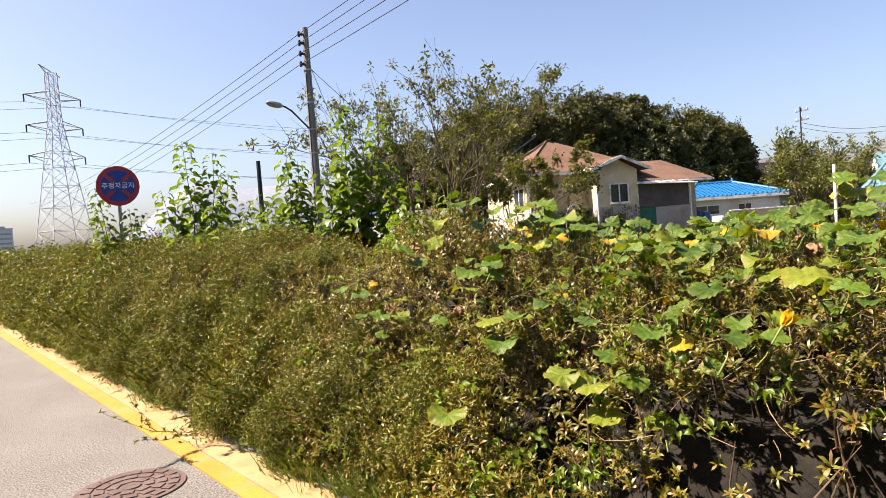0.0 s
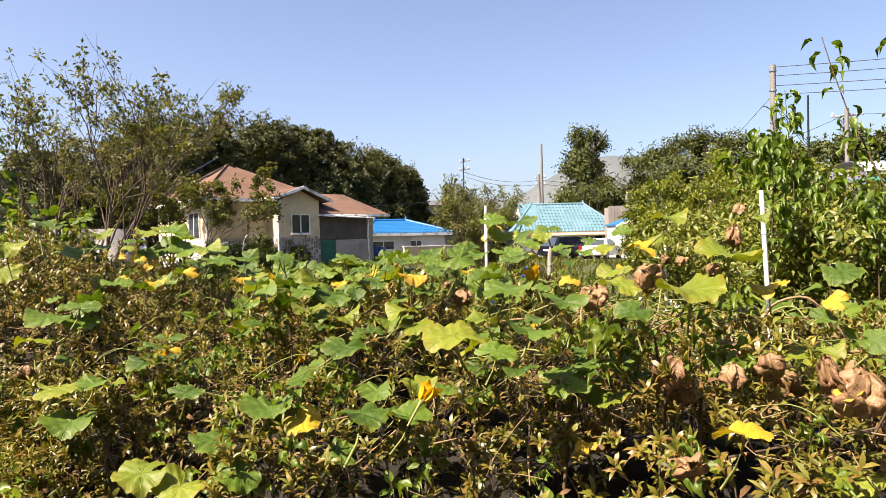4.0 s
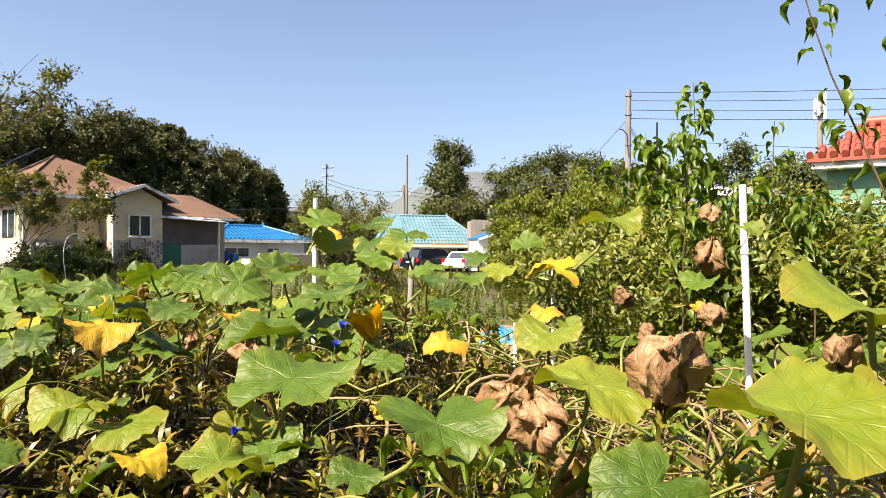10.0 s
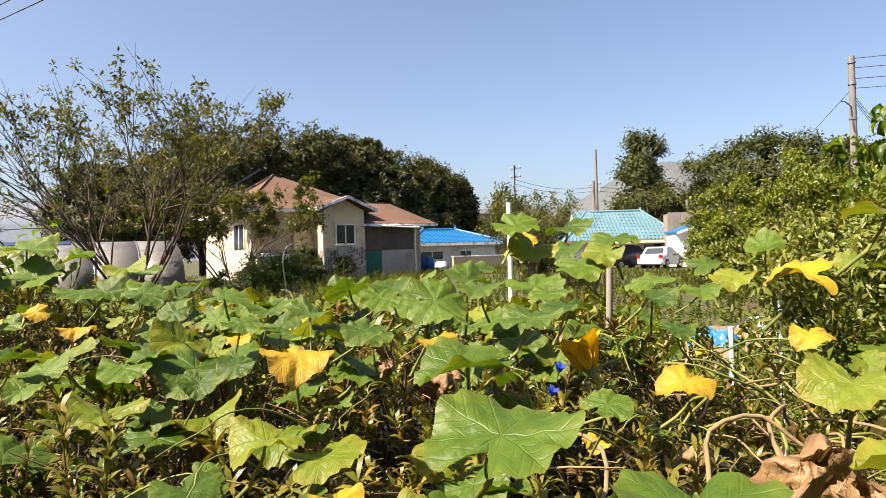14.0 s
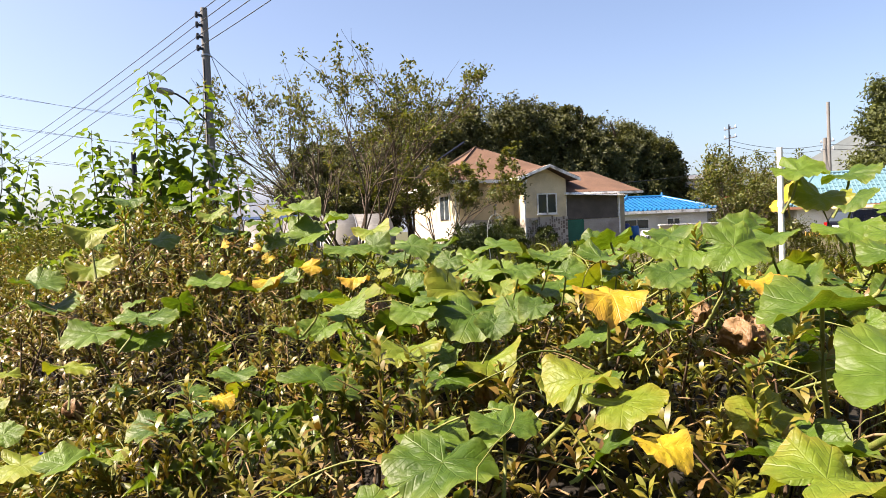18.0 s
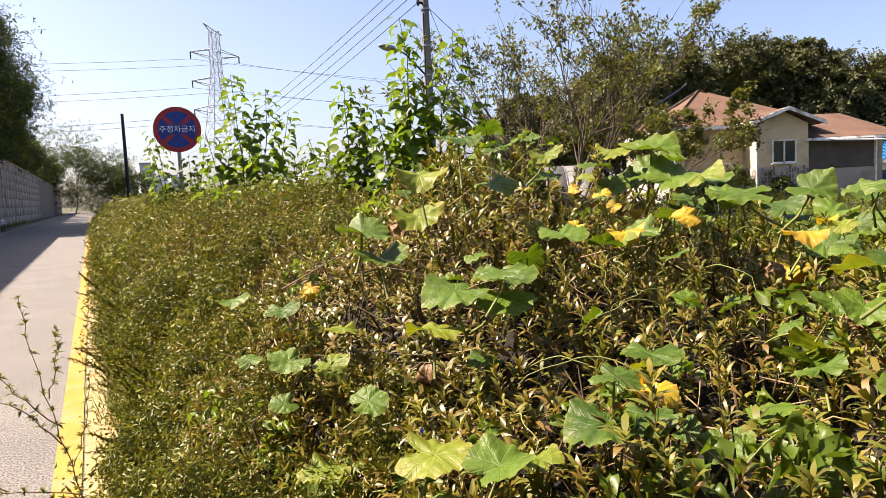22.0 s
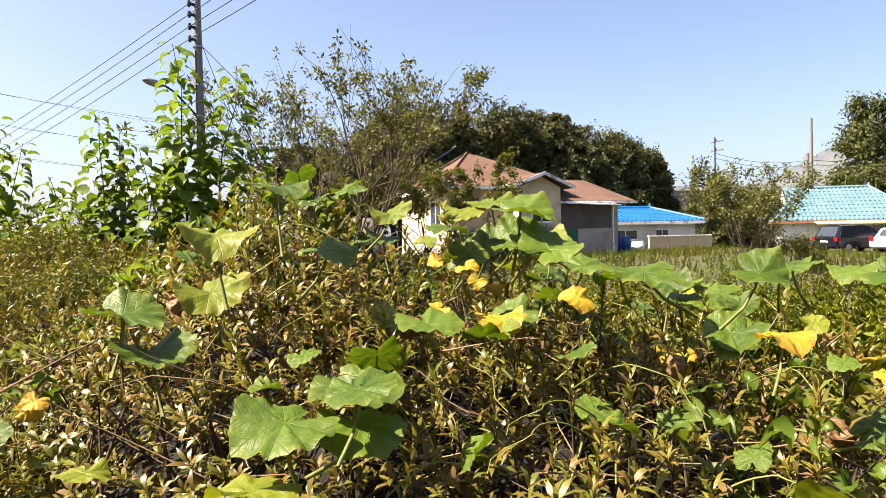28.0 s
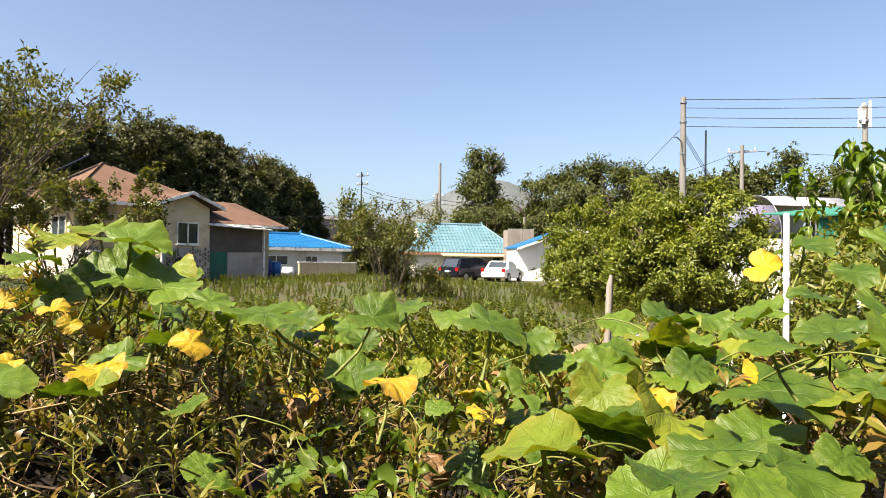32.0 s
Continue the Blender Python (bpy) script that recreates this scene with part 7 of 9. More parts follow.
def crumple(seed):
    """A withered leaf, shrivelled and hanging in folds."""
    rng = np.random.default_rng(seed)
    n, rings = 40, 12
    v, f = [], []
    for k in range(rings + 1):
        t = k / rings
        for i in range(n):
            a = 2 * math.pi * i / n
            r = (0.06 + 0.40 * math.sin(math.pi * min(1, t * 0.85 + 0.05)) ** 0.8) * (1 + 0.36 * math.sin(4 * a + seed + 2 * t) + 0.20 * math.sin(9 * a + 6 * t))
            q = Vector((r * math.cos(a), (0.50 + 0.04 * (seed % 5)) * r * math.sin(a) + 0.10 * math.sin(4 * t + seed), -t * (0.85 + 0.05 * (seed % 7))))
            w = noise.noise_vector(q * 4 + Vector((seed, 0, 0))) * 0.14 + noise.noise_vector(q * 11 + Vector((0, seed, 0))) * 0.05
            v.append(tuple(q + w))
    for k in range(rings):
        for i in range(n):
            a, b = k * n + i, k * n + (i + 1) % n
            f += [(a, a + n, b + n), (a, b + n, b)]
    return mesh_of("withered_leaf", v, f, True)


BLADES = {"green": [blade(11, 0.20, 0.20, 0.10), blade(12, 0.26, 0.28, 0.10), blade(13, 0.05, 0.30, 0.18), blade(14, 0.30, 0.24, 0.16), blade(15, 0.10, 0.20, 0.26), blade(16, 0.22, 0.34, 0.10), blade(17, 0.28, 0.20, 0.24), blade(18, 0.10, 0.24, 0.08)]}
for kind, seeds in (("lime", (21, 22, 23)), ("yellow", (31, 32, 33)), ("orange", (41, 42))):
    BLADES[kind] = [blade(s, 0.10 + (0.10 if kind == "lime" else 0.20) * (s % 10), 0.44, 0.20) for s in seeds]
BLADES["brown"] = [crumple(s) for s in (3, 7, 12, 16, 24)]
for kind, meshes in BLADES.items():
    for me in meshes:
        me.materials.append(M["squash_" + kind])


def stalk_mesh(length, bend, r):
    bm = bmesh.new()
    pts = [(0, 0, 0), (0.02 * bend, 0.05 * bend, -0.25 * length), (0.10 * bend, 0.2 * bend, -0.6 * length), (0.3 * bend, 0.5 * bend, -length)]
    tube(bm, pts, [r * 0.8, r * 0.9, r, r * 1.2], 7, False)
    me = bpy.data.meshes.new("leaf_stalk")
    bm.to_mesh(me)
    bm.free()
    me.materials.append(M["vine_stem"])
    return me


STALKS = [stalk_mesh(0.75, 0.5, 0.024), stalk_mesh(1.0, -0.7, 0.022), stalk_mesh(0.85, 1.0, 0.026), stalk_mesh(0.6, -1.1, 0.022)]


def set_leaf(parent, rng, kind, x, y, z, size, facing=None):
    """One leaf on its stalk; facing: the x and y of the way its upper side looks, else at random."""
    me = rng.choice(BLADES[kind])
    # blades lean to the sun and a little to the road
    up = Vector((-0.20 + rng.gauss(0, 0.36), 0.02 + rng.gauss(0, 0.36), 1.0)).normalized()
    if z < 1.0:
        up = Vector((-0.55 + rng.gauss(0, 0.3), -0.1 + rng.gauss(0, 0.35), 0.9)).normalized()
    if kind == "brown":
        up = Vector((rng.gauss(0, 0.25), rng.gauss(0, 0.25), 1.0)).normalized()
    turn = rng.uniform(0, 6.28)
    if facing and kind != "brown":
        up = Vector((*facing, math.sqrt(max(0.05, 1 - facing[0] ** 2 - facing[1] ** 2))))
        # the tip hangs down the slope of the blade
        turn = math.atan2(facing[1], facing[0]) - math.pi / 2 + rng.gauss(0, 1.1)
    q = Vector((0, 0, 1)).rotation_difference(up).to_matrix().to_4x4() @ Matrix.Rotation(turn, 4, "Z")
    ob = new("withered_leaf" if kind == "brown" else "leaf", me)
    ob.parent = parent
    s = size * 0.95 if facing else size * (0.98 if kind in ("green", "lime") else 0.85 if kind == "brown" else 0.72) * rng.uniform(0.95, 1.08)
    if not facing and kind in ("yellow", "orange") and float(from_stand(np.array(x + parent.location.x), np.array(y + parent.location.y))) < 1.15:
        s *= 0.68
    ob.matrix_basis = Matrix.Translation((x, y, z + (0.45 * size if kind == "brown" else 0))) @ q @ Matrix.Diagonal((s, s * rng.uniform(0.85, 1.1), s, 1))
    words = {"lime": "yellowing green leaf", "yellow": "yellow dying leaf", "orange": "orange-brown dying leaf", "brown": "crumpled brown dead leaf"}
    tagged(ob, words.get(kind, ""))
    if kind != "brown":
        st = new("leaf_stalk", rng.choice(STALKS))
        st.parent = ob
        st.matrix_basis = (q.inverted() @ Matrix.Rotation(rng.uniform(0, 6.28), 4, "Z"))
    return ob


def runner(parent, rng, points):
    """A thick ribbed stem that creeps through the leaves, with thin tendrils."""
    bm = tube(bmesh.new(), points, [0.0030 * (1.2 - 0.5 * k / len(points)) for k in range(len(points))], 7, False)
    part("runner_stem", bm, "vine_stem", parent)


def squash_vine(rows, seed):
    rng = random.Random(seed)
    x0, y0 = rows[0][1], rows[0][2]
    t = thing("squash_vine", "squash vine with large green and yellowing leaves on the hedge", "plant", pose(x0, y0, 0), "squash vines on the hedge")
    bpy.context.view_layer.update()
    for kind, x, y, z, s, *facing in rows:
        set_leaf(t, rng, kind, x - x0, y - y0, z, s, facing)
    # creeping stems below its leaves
    low = [Vector((x - x0, y - y0, max(0.45, z - 0.16 - 0.8 * s))) for kind, x, y, z, s, *_ in rows if float(from_stand(np.array(x), np.array(y))) > 0.34]
    low.sort(key=lambda p: p.y * 0.5 + p.x)
    for k in range(0, len(low) - 3, 5):
        knots = [low[k]]
        for b in low[k + 1:k + 6]:
            if 0.1 < (b - knots[-1]).length < 0.45 and (len(knots) < 2 or (b - knots[-1]).normalized().dot((knots[-1] - knots[-2]).normalized()) > 0.25):
                knots.append(b)
        if len(knots) < 3:
            continue
        pts = []
        for i in range(len(knots) - 1):
            p0, p1, p2, p3 = knots[max(i - 1, 0)], knots[i], knots[i + 1], knots[min(i + 2, len(knots) - 1)]
            for j in range(6):
                u = j / 6
                pts.append(0.5 * ((2 * p1) + (p2 - p0) * u + (2 * p0 - 5 * p1 + 4 * p2 - p3) * u * u + (3 * p1 - p0 - 3 * p2 + p3) * u ** 3) + Vector((0, 0, 0.015 * math.sin(5 * u + i))))
        if all(float(from_stand(np.array(p.x + x0), np.array(p.y + y0))) > 0.6 for p in pts):
            runner(t, rng, pts)


squash_vine([
    ("yellow", 0.59, -1.71, 1.26, 0.063, -0.56, 0.13),
    ("brown", 0.60, -1.74, 1.25, 0.096, 0.00, 0.00),
    ("brown", 0.61, -1.67, 1.28, 0.081, 0.00, 0.00),
    ("lime", 0.71, -1.73, 1.04, 0.130, -0.30, -0.03),
    ("brown", 0.79, -1.57, 1.26, 0.067, 0.00, 0.00),
    ("green", 0.80, -1.79, 1.33, 0.074, -0.67, 0.19),
    ("yellow", 1.07, -1.59, 1.43, 0.111, -0.14, 0.15),
    ("yellow", 1.11, -1.75, 1.39, 0.071, -0.67, 0.21),
    ("green", 1.12, -1.72, 1.34, 0.072, -0.52, 0.02),
    ("brown", 1.13, -1.62, 1.16, 0.106, 0.00, 0.00),
    ("lime", 1.14, -1.70, 1.25, 0.176, -0.27, 0.21),
    ("green", 1.47, -1.81, 1.45, 0.132, -0.51, -0.06),
    ("lime", 2.05, -1.60, 1.64, 0.067, -0.51, 0.12),
], 1)
squash_vine([
    ("yellow", 0.45, -1.52, 1.19, 0.116, 0.05, -0.02),
    ("brown", 0.56, -1.42, 1.06, 0.072, 0.00, 0.00),
    ("green", 0.69, -1.00, 1.24, 0.108, -0.00, 0.04),
    ("brown", 0.79, -1.50, 1.24, 0.054, 0.00, 0.00),
    ("green", 0.80, -0.99, 1.32, 0.161, 0.01, -0.25),
    ("green", 0.84, -1.26, 1.38, 0.104, -0.42, -0.12),
    ("orange", 0.85, -1.13, 1.01, 0.064, -0.36, -0.06),
    ("brown", 0.90, -1.36, 1.21, 0.097, 0.00, 0.00),
    ("brown", 0.91, -1.15, 1.41, 0.071, 0.00, 0.00),
    ("green", 0.92, -0.97, 1.34, 0.065, -0.28, -0.11),
    ("lime", 0.92, -1.40, 1.43, 0.200, -0.13, 0.04),
], 2)
squash_vine([
    ("green", 0.93, -1.07, 1.18, 0.190, -0.34, 0.06),
    ("green", 0.95, -1.09, 1.25, 0.050, -0.44, -0.19),
    ("lime", 0.95, -1.18, 1.13, 0.137, -0.30, 0.06),
    ("green", 0.95, -1.12, 1.22, 0.096, -0.29, 0.02),
    ("lime", 0.96, -1.21, 1.44, 0.135, -0.18, -0.15),
    ("green", 0.96, -1.05, 1.39, 0.145, -0.20, -0.16),
    ("brown", 0.97, -1.30, 1.46, 0.081, 0.00, 0.00),
    ("brown", 0.98, -1.46, 1.48, 0.037, 0.00, 0.00),
    ("lime", 0.98, -1.15, 1.28, 0.107, 0.10, 0.04),
    ("green", 0.99, -1.20, 1.22, 0.083, -0.28, -0.07),
    ("brown", 1.01, -1.13, 1.40, 0.087, 0.00, 0.00),
], 3)
squash_vine([
    ("green", 1.01, -1.26, 1.18, 0.065, -0.41, -0.00),
    ("brown", 1.02, -1.27, 1.49, 0.020, 0.00, 0.00),
    ("lime", 1.02, -1.49, 1.52, 0.171, -0.02, -0.22),
    ("brown", 1.05, -1.35, 1.15, 0.116, 0.00, 0.00),
    ("lime", 1.12, -1.16, 1.47, 0.089, -0.38, 0.06),
    ("brown", 1.15, -1.36, 1.50, 0.030, 0.00, 0.00),
    ("lime", 1.25, -1.18, 1.47, 0.037, -0.61, -0.08),
    ("orange", 1.27, -1.36, 1.50, 0.024, -0.63, 0.07),
    ("orange", 1.29, -0.99, 1.43, 0.073, -0.33, -0.07),
    ("green", 1.34, -0.97, 1.49, 0.063, -0.16, -0.18),
    ("orange", 1.56, -1.13, 1.46, 0.065, -0.41, -0.09),
], 4)
squash_vine([
    ("brown", 1.56, -1.28, 1.49, 0.035, 0.00, 0.00),
    ("green", 1.68, -0.96, 1.52, 0.079, -0.25, 0.05),
    ("green", 1.81, -1.51, 1.50, 0.058, -0.10, 0.09),
    ("green", 1.83, -0.95, 1.56, 0.089, -0.34, 0.04),
    ("green", 1.83, -1.45, 1.51, 0.089, -0.37, 0.10),
    ("lime", 1.89, -1.26, 1.65, 0.146, -0.11, 0.03),
    ("lime", 1.97, -0.99, 1.53, 0.108, -0.31, 0.05),
    ("brown", 1.97, -1.50, 1.57, 0.084, 0.00, 0.00),
    ("lime", 1.99, -1.22, 1.55, 0.093, -0.22, -0.09),
    ("green", 2.03, -1.05, 1.59, 0.105, -0.44, -0.08),
    ("yellow", 2.10, -1.12, 1.53, 0.165, -0.24, -0.03),
    ("brown", 2.12, -1.52, 1.68, 0.049, 0.00, 0.00),
], 5)
squash_vine([
    ("green", 0.68, -0.53, 1.09, 0.159, -0.01, -0.13),
    ("green", 0.70, -0.93, 1.28, 0.119, -0.25, -0.16),
    ("green", 0.72, -0.66, 1.08, 0.146, -0.06, -0.22),
    ("green", 0.72, -0.43, 0.95, 0.124, -0.28, -0.33),
    ("lime", 0.75, -0.79, 1.31, 0.180, -0.20, -0.16),
    ("green", 0.84, -0.73, 1.14, 0.096, 0.00, -0.31),
    ("lime", 0.88, -0.61, 1.14, 0.113, -0.28, -0.28),
    ("green", 0.91, -0.45, 1.10, 0.119, -0.41, -0.08),
    ("lime", 0.96, -0.79, 1.33, 0.109, 0.00, -0.10),
    ("green", 1.01, -0.86, 1.42, 0.168, -0.24, 0.01),
    ("green", 1.09, -0.32, 1.26, 0.121, 0.02, -0.20),
    ("lime", 1.15, -0.42, 1.33, 0.130, -0.14, -0.06),
], 6)
squash_vine([
    ("yellow", 1.17, -0.53, 1.25, 0.089, -0.04, -0.26),
    ("orange", 1.20, -0.44, 1.45, 0.132, -0.07, -0.20),
    ("green", 1.21, -0.91, 1.41, 0.071, -0.32, -0.06),
    ("green", 1.24, -0.71, 1.44, 0.159, -0.09, 0.03),
    ("green", 1.30, -0.62, 1.22, 0.117, 0.23, -0.02),
    ("brown", 1.32, -0.52, 1.41, 0.036, 0.00, 0.00),
    ("green", 1.33, -0.77, 1.50, 0.101, -0.26, -0.00),
    ("orange", 1.34, -0.61, 1.46, 0.074, -0.12, -0.10),
    ("green", 1.35, -0.46, 1.47, 0.086, -0.27, -0.20),
    ("green", 1.42, -0.32, 1.46, 0.079, -0.14, -0.00),
    ("green", 1.43, -0.79, 1.51, 0.086, -0.16, -0.03),
    ("green", 1.45, -0.92, 1.52, 0.075, -0.21, -0.13),
], 7)
squash_vine([
    ("green", 1.46, -0.40, 1.45, 0.088, -0.06, -0.23),
    ("green", 1.56, -0.72, 1.52, 0.086, -0.18, -0.01),
    ("green", 1.56, -0.90, 1.54, 0.091, -0.24, 0.09),
    ("green", 1.60, -0.46, 1.50, 0.157, -0.45, -0.41),
    ("green", 1.80, -0.60, 1.52, 0.133, -0.34, -0.20),
    ("green", 1.87, -0.68, 1.56, 0.133, -0.31, -0.03),
    ("lime", 1.90, -0.73, 1.59, 0.111, -0.41, -0.02),
    ("green", 1.90, -0.42, 1.51, 0.126, -0.17, -0.05),
    ("green", 2.03, -0.72, 1.62, 0.124, -0.29, -0.09),
    ("green", 2.26, -0.37, 1.67, 0.157, -0.34, -0.21),
    ("lime", 2.30, -0.41, 1.60, 0.151, -0.45, -0.32),
    ("green", 2.62, -0.41, 1.60, 0.150, -0.41, 0.08),
    ("green", 2.86, -0.34, 1.68, 0.200, -0.24, 0.14),
], 8)
squash_vine([
    ("lime", 0.50, 0.13, 0.90, 0.176, -0.21, -0.21),
    ("lime", 0.54, 0.02, 0.86, 0.164, -0.27, -0.27),
    ("lime", 0.57, -0.02, 0.74, 0.184, -0.27, -0.12),
    ("green", 0.59, -0.16, 0.91, 0.160, -0.36, -0.41),
    ("green", 0.64, -0.03, 0.98, 0.187, -0.08, -0.16),
    ("green", 0.68, -0.20, 1.08, 0.163, -0.20, -0.06),
    ("green", 0.68, 0.13, 1.10, 0.124, -0.09, -0.14),
    ("lime", 0.69, -0.22, 0.70, 0.144, -0.17, -0.25),
    ("yellow", 0.71, -0.30, 1.04, 0.119, -0.49, -0.28),
    ("green", 0.94, -0.14, 1.11, 0.169, -0.22, 0.09),
    ("green", 1.00, -0.28, 1.22, 0.176, -0.21, -0.19),
], 9)
squash_vine([
    ("green", 1.07, 0.12, 1.27, 0.174, 0.20, -0.20),
    ("green", 1.12, -0.13, 1.20, 0.124, -0.04, -0.09),
    ("green", 1.14, 0.21, 1.42, 0.100, 0.04, 0.01),
    ("lime", 1.20, 0.02, 1.32, 0.141, -0.04, -0.18),
    ("green", 1.21, 0.31, 1.34, 0.089, -0.25, -0.37),
    ("green", 1.21, 0.23, 1.38, 0.111, -0.39, -0.18),
    ("green", 1.23, -0.28, 1.42, 0.065, -0.42, -0.34),
    ("green", 1.24, -0.18, 1.22, 0.077, -0.24, -0.20),
    ("green", 1.25, -0.17, 1.38, 0.073, -0.50, -0.39),
    ("green", 1.26, -0.08, 1.14, 0.155, -0.08, 0.15),
    ("green", 1.26, 0.06, 1.14, 0.074, -0.29, -0.23),
], 10)
squash_vine([
    ("green", 1.27, -0.01, 1.31, 0.061, -0.23, -0.47),
    ("lime", 1.31, -0.14, 1.44, 0.050, -0.41, -0.35),
    ("brown", 1.31, -0.03, 1.15, 0.052, 0.00, 0.00),
    ("green", 1.31, 0.12, 1.38, 0.112, -0.21, -0.29),
    ("lime", 1.34, -0.27, 1.27, 0.135, -0.14, -0.10),
    ("green", 1.38, 0.14, 1.39, 0.121, -0.15, 0.15),
    ("green", 1.40, -0.30, 1.49, 0.103, -0.12, -0.19),
    ("brown", 1.40, -0.00, 1.20, 0.057, 0.00, 0.00),
    ("green", 1.42, -0.21, 1.46, 0.094, -0.28, -0.23),
    ("green", 1.44, 0.06, 1.36, 0.200, -0.16, -0.35),
    ("green", 1.45, -0.15, 1.49, 0.091, -0.13, -0.09),
    ("green", 1.46, -0.06, 1.46, 0.091, -0.20, -0.20),
], 11)
squash_vine([
    ("green", 1.47, 0.26, 1.39, 0.122, -0.32, -0.07),
    ("green", 1.47, -0.03, 1.37, 0.081, -0.52, -0.38),
    ("green", 1.47, 0.16, 1.48, 0.075, -0.52, -0.36),
    ("green", 1.51, 0.03, 1.34, 0.113, -0.10, 0.02),
    ("green", 1.52, 0.05, 1.51, 0.111, -0.19, -0.15),
    ("lime", 1.54, -0.01, 1.31, 0.067, -0.11, 0.16),
    ("green", 1.67, -0.28, 1.50, 0.094, -0.32, -0.35),
    ("green", 1.70, 0.01, 1.41, 0.200, -0.21, 0.07),
    ("yellow", 1.72, 0.20, 1.39, 0.097, -0.24, -0.00),
    ("green", 1.73, -0.27, 1.52, 0.107, -0.33, -0.05),
    ("green", 1.76, 0.14, 1.42, 0.118, -0.20, 0.14),
], 12)
squash_vine([
    ("green", 1.77, -0.16, 1.41, 0.081, -0.34, 0.11),
    ("green", 1.79, 0.29, 1.43, 0.105, -0.17, -0.03),
    ("green", 1.81, 0.15, 1.47, 0.147, -0.25, 0.11),
    ("green", 1.87, -0.26, 1.48, 0.170, -0.50, -0.22),
    ("green", 1.91, -0.15, 1.49, 0.176, -0.18, 0.19),
    ("green", 2.07, 0.14, 1.49, 0.155, -0.10, -0.22),
    ("green", 2.07, -0.30, 1.52, 0.159, -0.12, -0.27),
    ("green", 2.17, 0.05, 1.49, 0.136, -0.28, -0.06),
    ("green", 2.18, -0.07, 1.51, 0.147, -0.20, 0.23),
    ("green", 2.31, -0.22, 1.54, 0.130, -0.13, -0.10),
    ("green", 2.32, 0.24, 1.46, 0.146, -0.36, -0.03),
    ("yellow", 2.73, -0.19, 1.61, 0.146, -0.52, 0.26),
], 13)
squash_vine([
    ("lime", 0.38, 0.78, 0.64, 0.200, -0.15, -0.21),
    ("lime", 0.70, 0.79, 1.06, 0.144, -0.14, -0.16),
    ("green", 0.70, 0.70, 0.95, 0.200, -0.33, -0.17),
    ("green", 0.75, 0.64, 1.08, 0.130, -0.15, -0.04),
    ("green", 0.94, 0.59, 1.13, 0.165, -0.05, -0.08),
    ("green", 1.00, 0.55, 1.14, 0.109, -0.13, -0.18),
    ("green", 1.05, 0.69, 1.17, 0.109, -0.02, -0.15),
    ("yellow", 1.10, 0.63, 1.15, 0.085, -0.05, -0.14),
    ("green", 1.16, 0.61, 0.97, 0.073, -0.32, -0.20),
    ("green", 1.20, 0.74, 1.18, 0.131, -0.04, -0.11),
    ("green", 1.20, 0.48, 0.96, 0.114, -0.20, -0.05),
    ("green", 1.21, 0.36, 1.34, 0.070, -0.24, -0.40),
    ("lime", 1.32, 0.35, 1.39, 0.146, -0.03, 0.09),
], 14)
squash_vine([
    ("green", 1.51, 0.53, 1.39, 0.047, -0.34, -0.14),
    ("orange", 1.53, 0.62, 1.42, 0.108, -0.05, -0.05),
    ("green", 1.57, 0.32, 1.41, 0.067, -0.22, -0.13),
    ("lime", 1.58, 0.56, 1.38, 0.032, -0.55, -0.31),
    ("green", 1.63, 0.47, 1.51, 0.128, -0.24, -0.31),
    ("lime", 1.63, 0.60, 1.43, 0.053, -0.49, -0.30),
    ("green", 1.67, 0.70, 1.51, 0.129, -0.36, -0.38),
    ("green", 1.68, 0.41, 1.48, 0.093, -0.34, -0.17),
    ("green", 1.68, 0.55, 1.52, 0.086, -0.34, 0.07),
    ("lime", 1.70, 0.62, 1.43, 0.036, -0.57, -0.22),
    ("green", 1.71, 0.37, 1.44, 0.090, -0.39, 0.10),
    ("green", 1.94, 0.72, 1.51, 0.136, -0.17, 0.11),
    ("green", 2.06, 0.78, 1.49, 0.142, -0.21, 0.10),
], 15)
squash_vine([
    ("lime", 0.63, 1.26, 0.88, 0.142, 0.12, -0.09),
    ("green", 0.72, 1.48, 0.76, 0.200, -0.12, 0.13),
    ("green", 0.76, 1.28, 1.02, 0.115, -0.24, -0.37),
    ("green", 0.88, 1.28, 0.81, 0.194, -0.12, -0.13),
    ("green", 0.91, 1.34, 0.82, 0.085, -0.23, -0.49),
    ("lime", 0.93, 1.23, 1.19, 0.166, 0.08, 0.04),
    ("green", 0.95, 1.00, 1.00, 0.083, 0.09, -0.23),
    ("brown", 0.96, 1.33, 1.04, 0.073, 0.00, 0.00),
    ("green", 1.01, 1.25, 1.28, 0.195, -0.07, -0.26),
    ("green", 1.08, 1.22, 1.09, 0.104, 0.02, -0.19),
    ("green", 1.11, 1.17, 1.33, 0.135, -0.12, -0.02),
    ("green", 1.14, 1.21, 1.25, 0.175, -0.05, -0.29),
], 16)
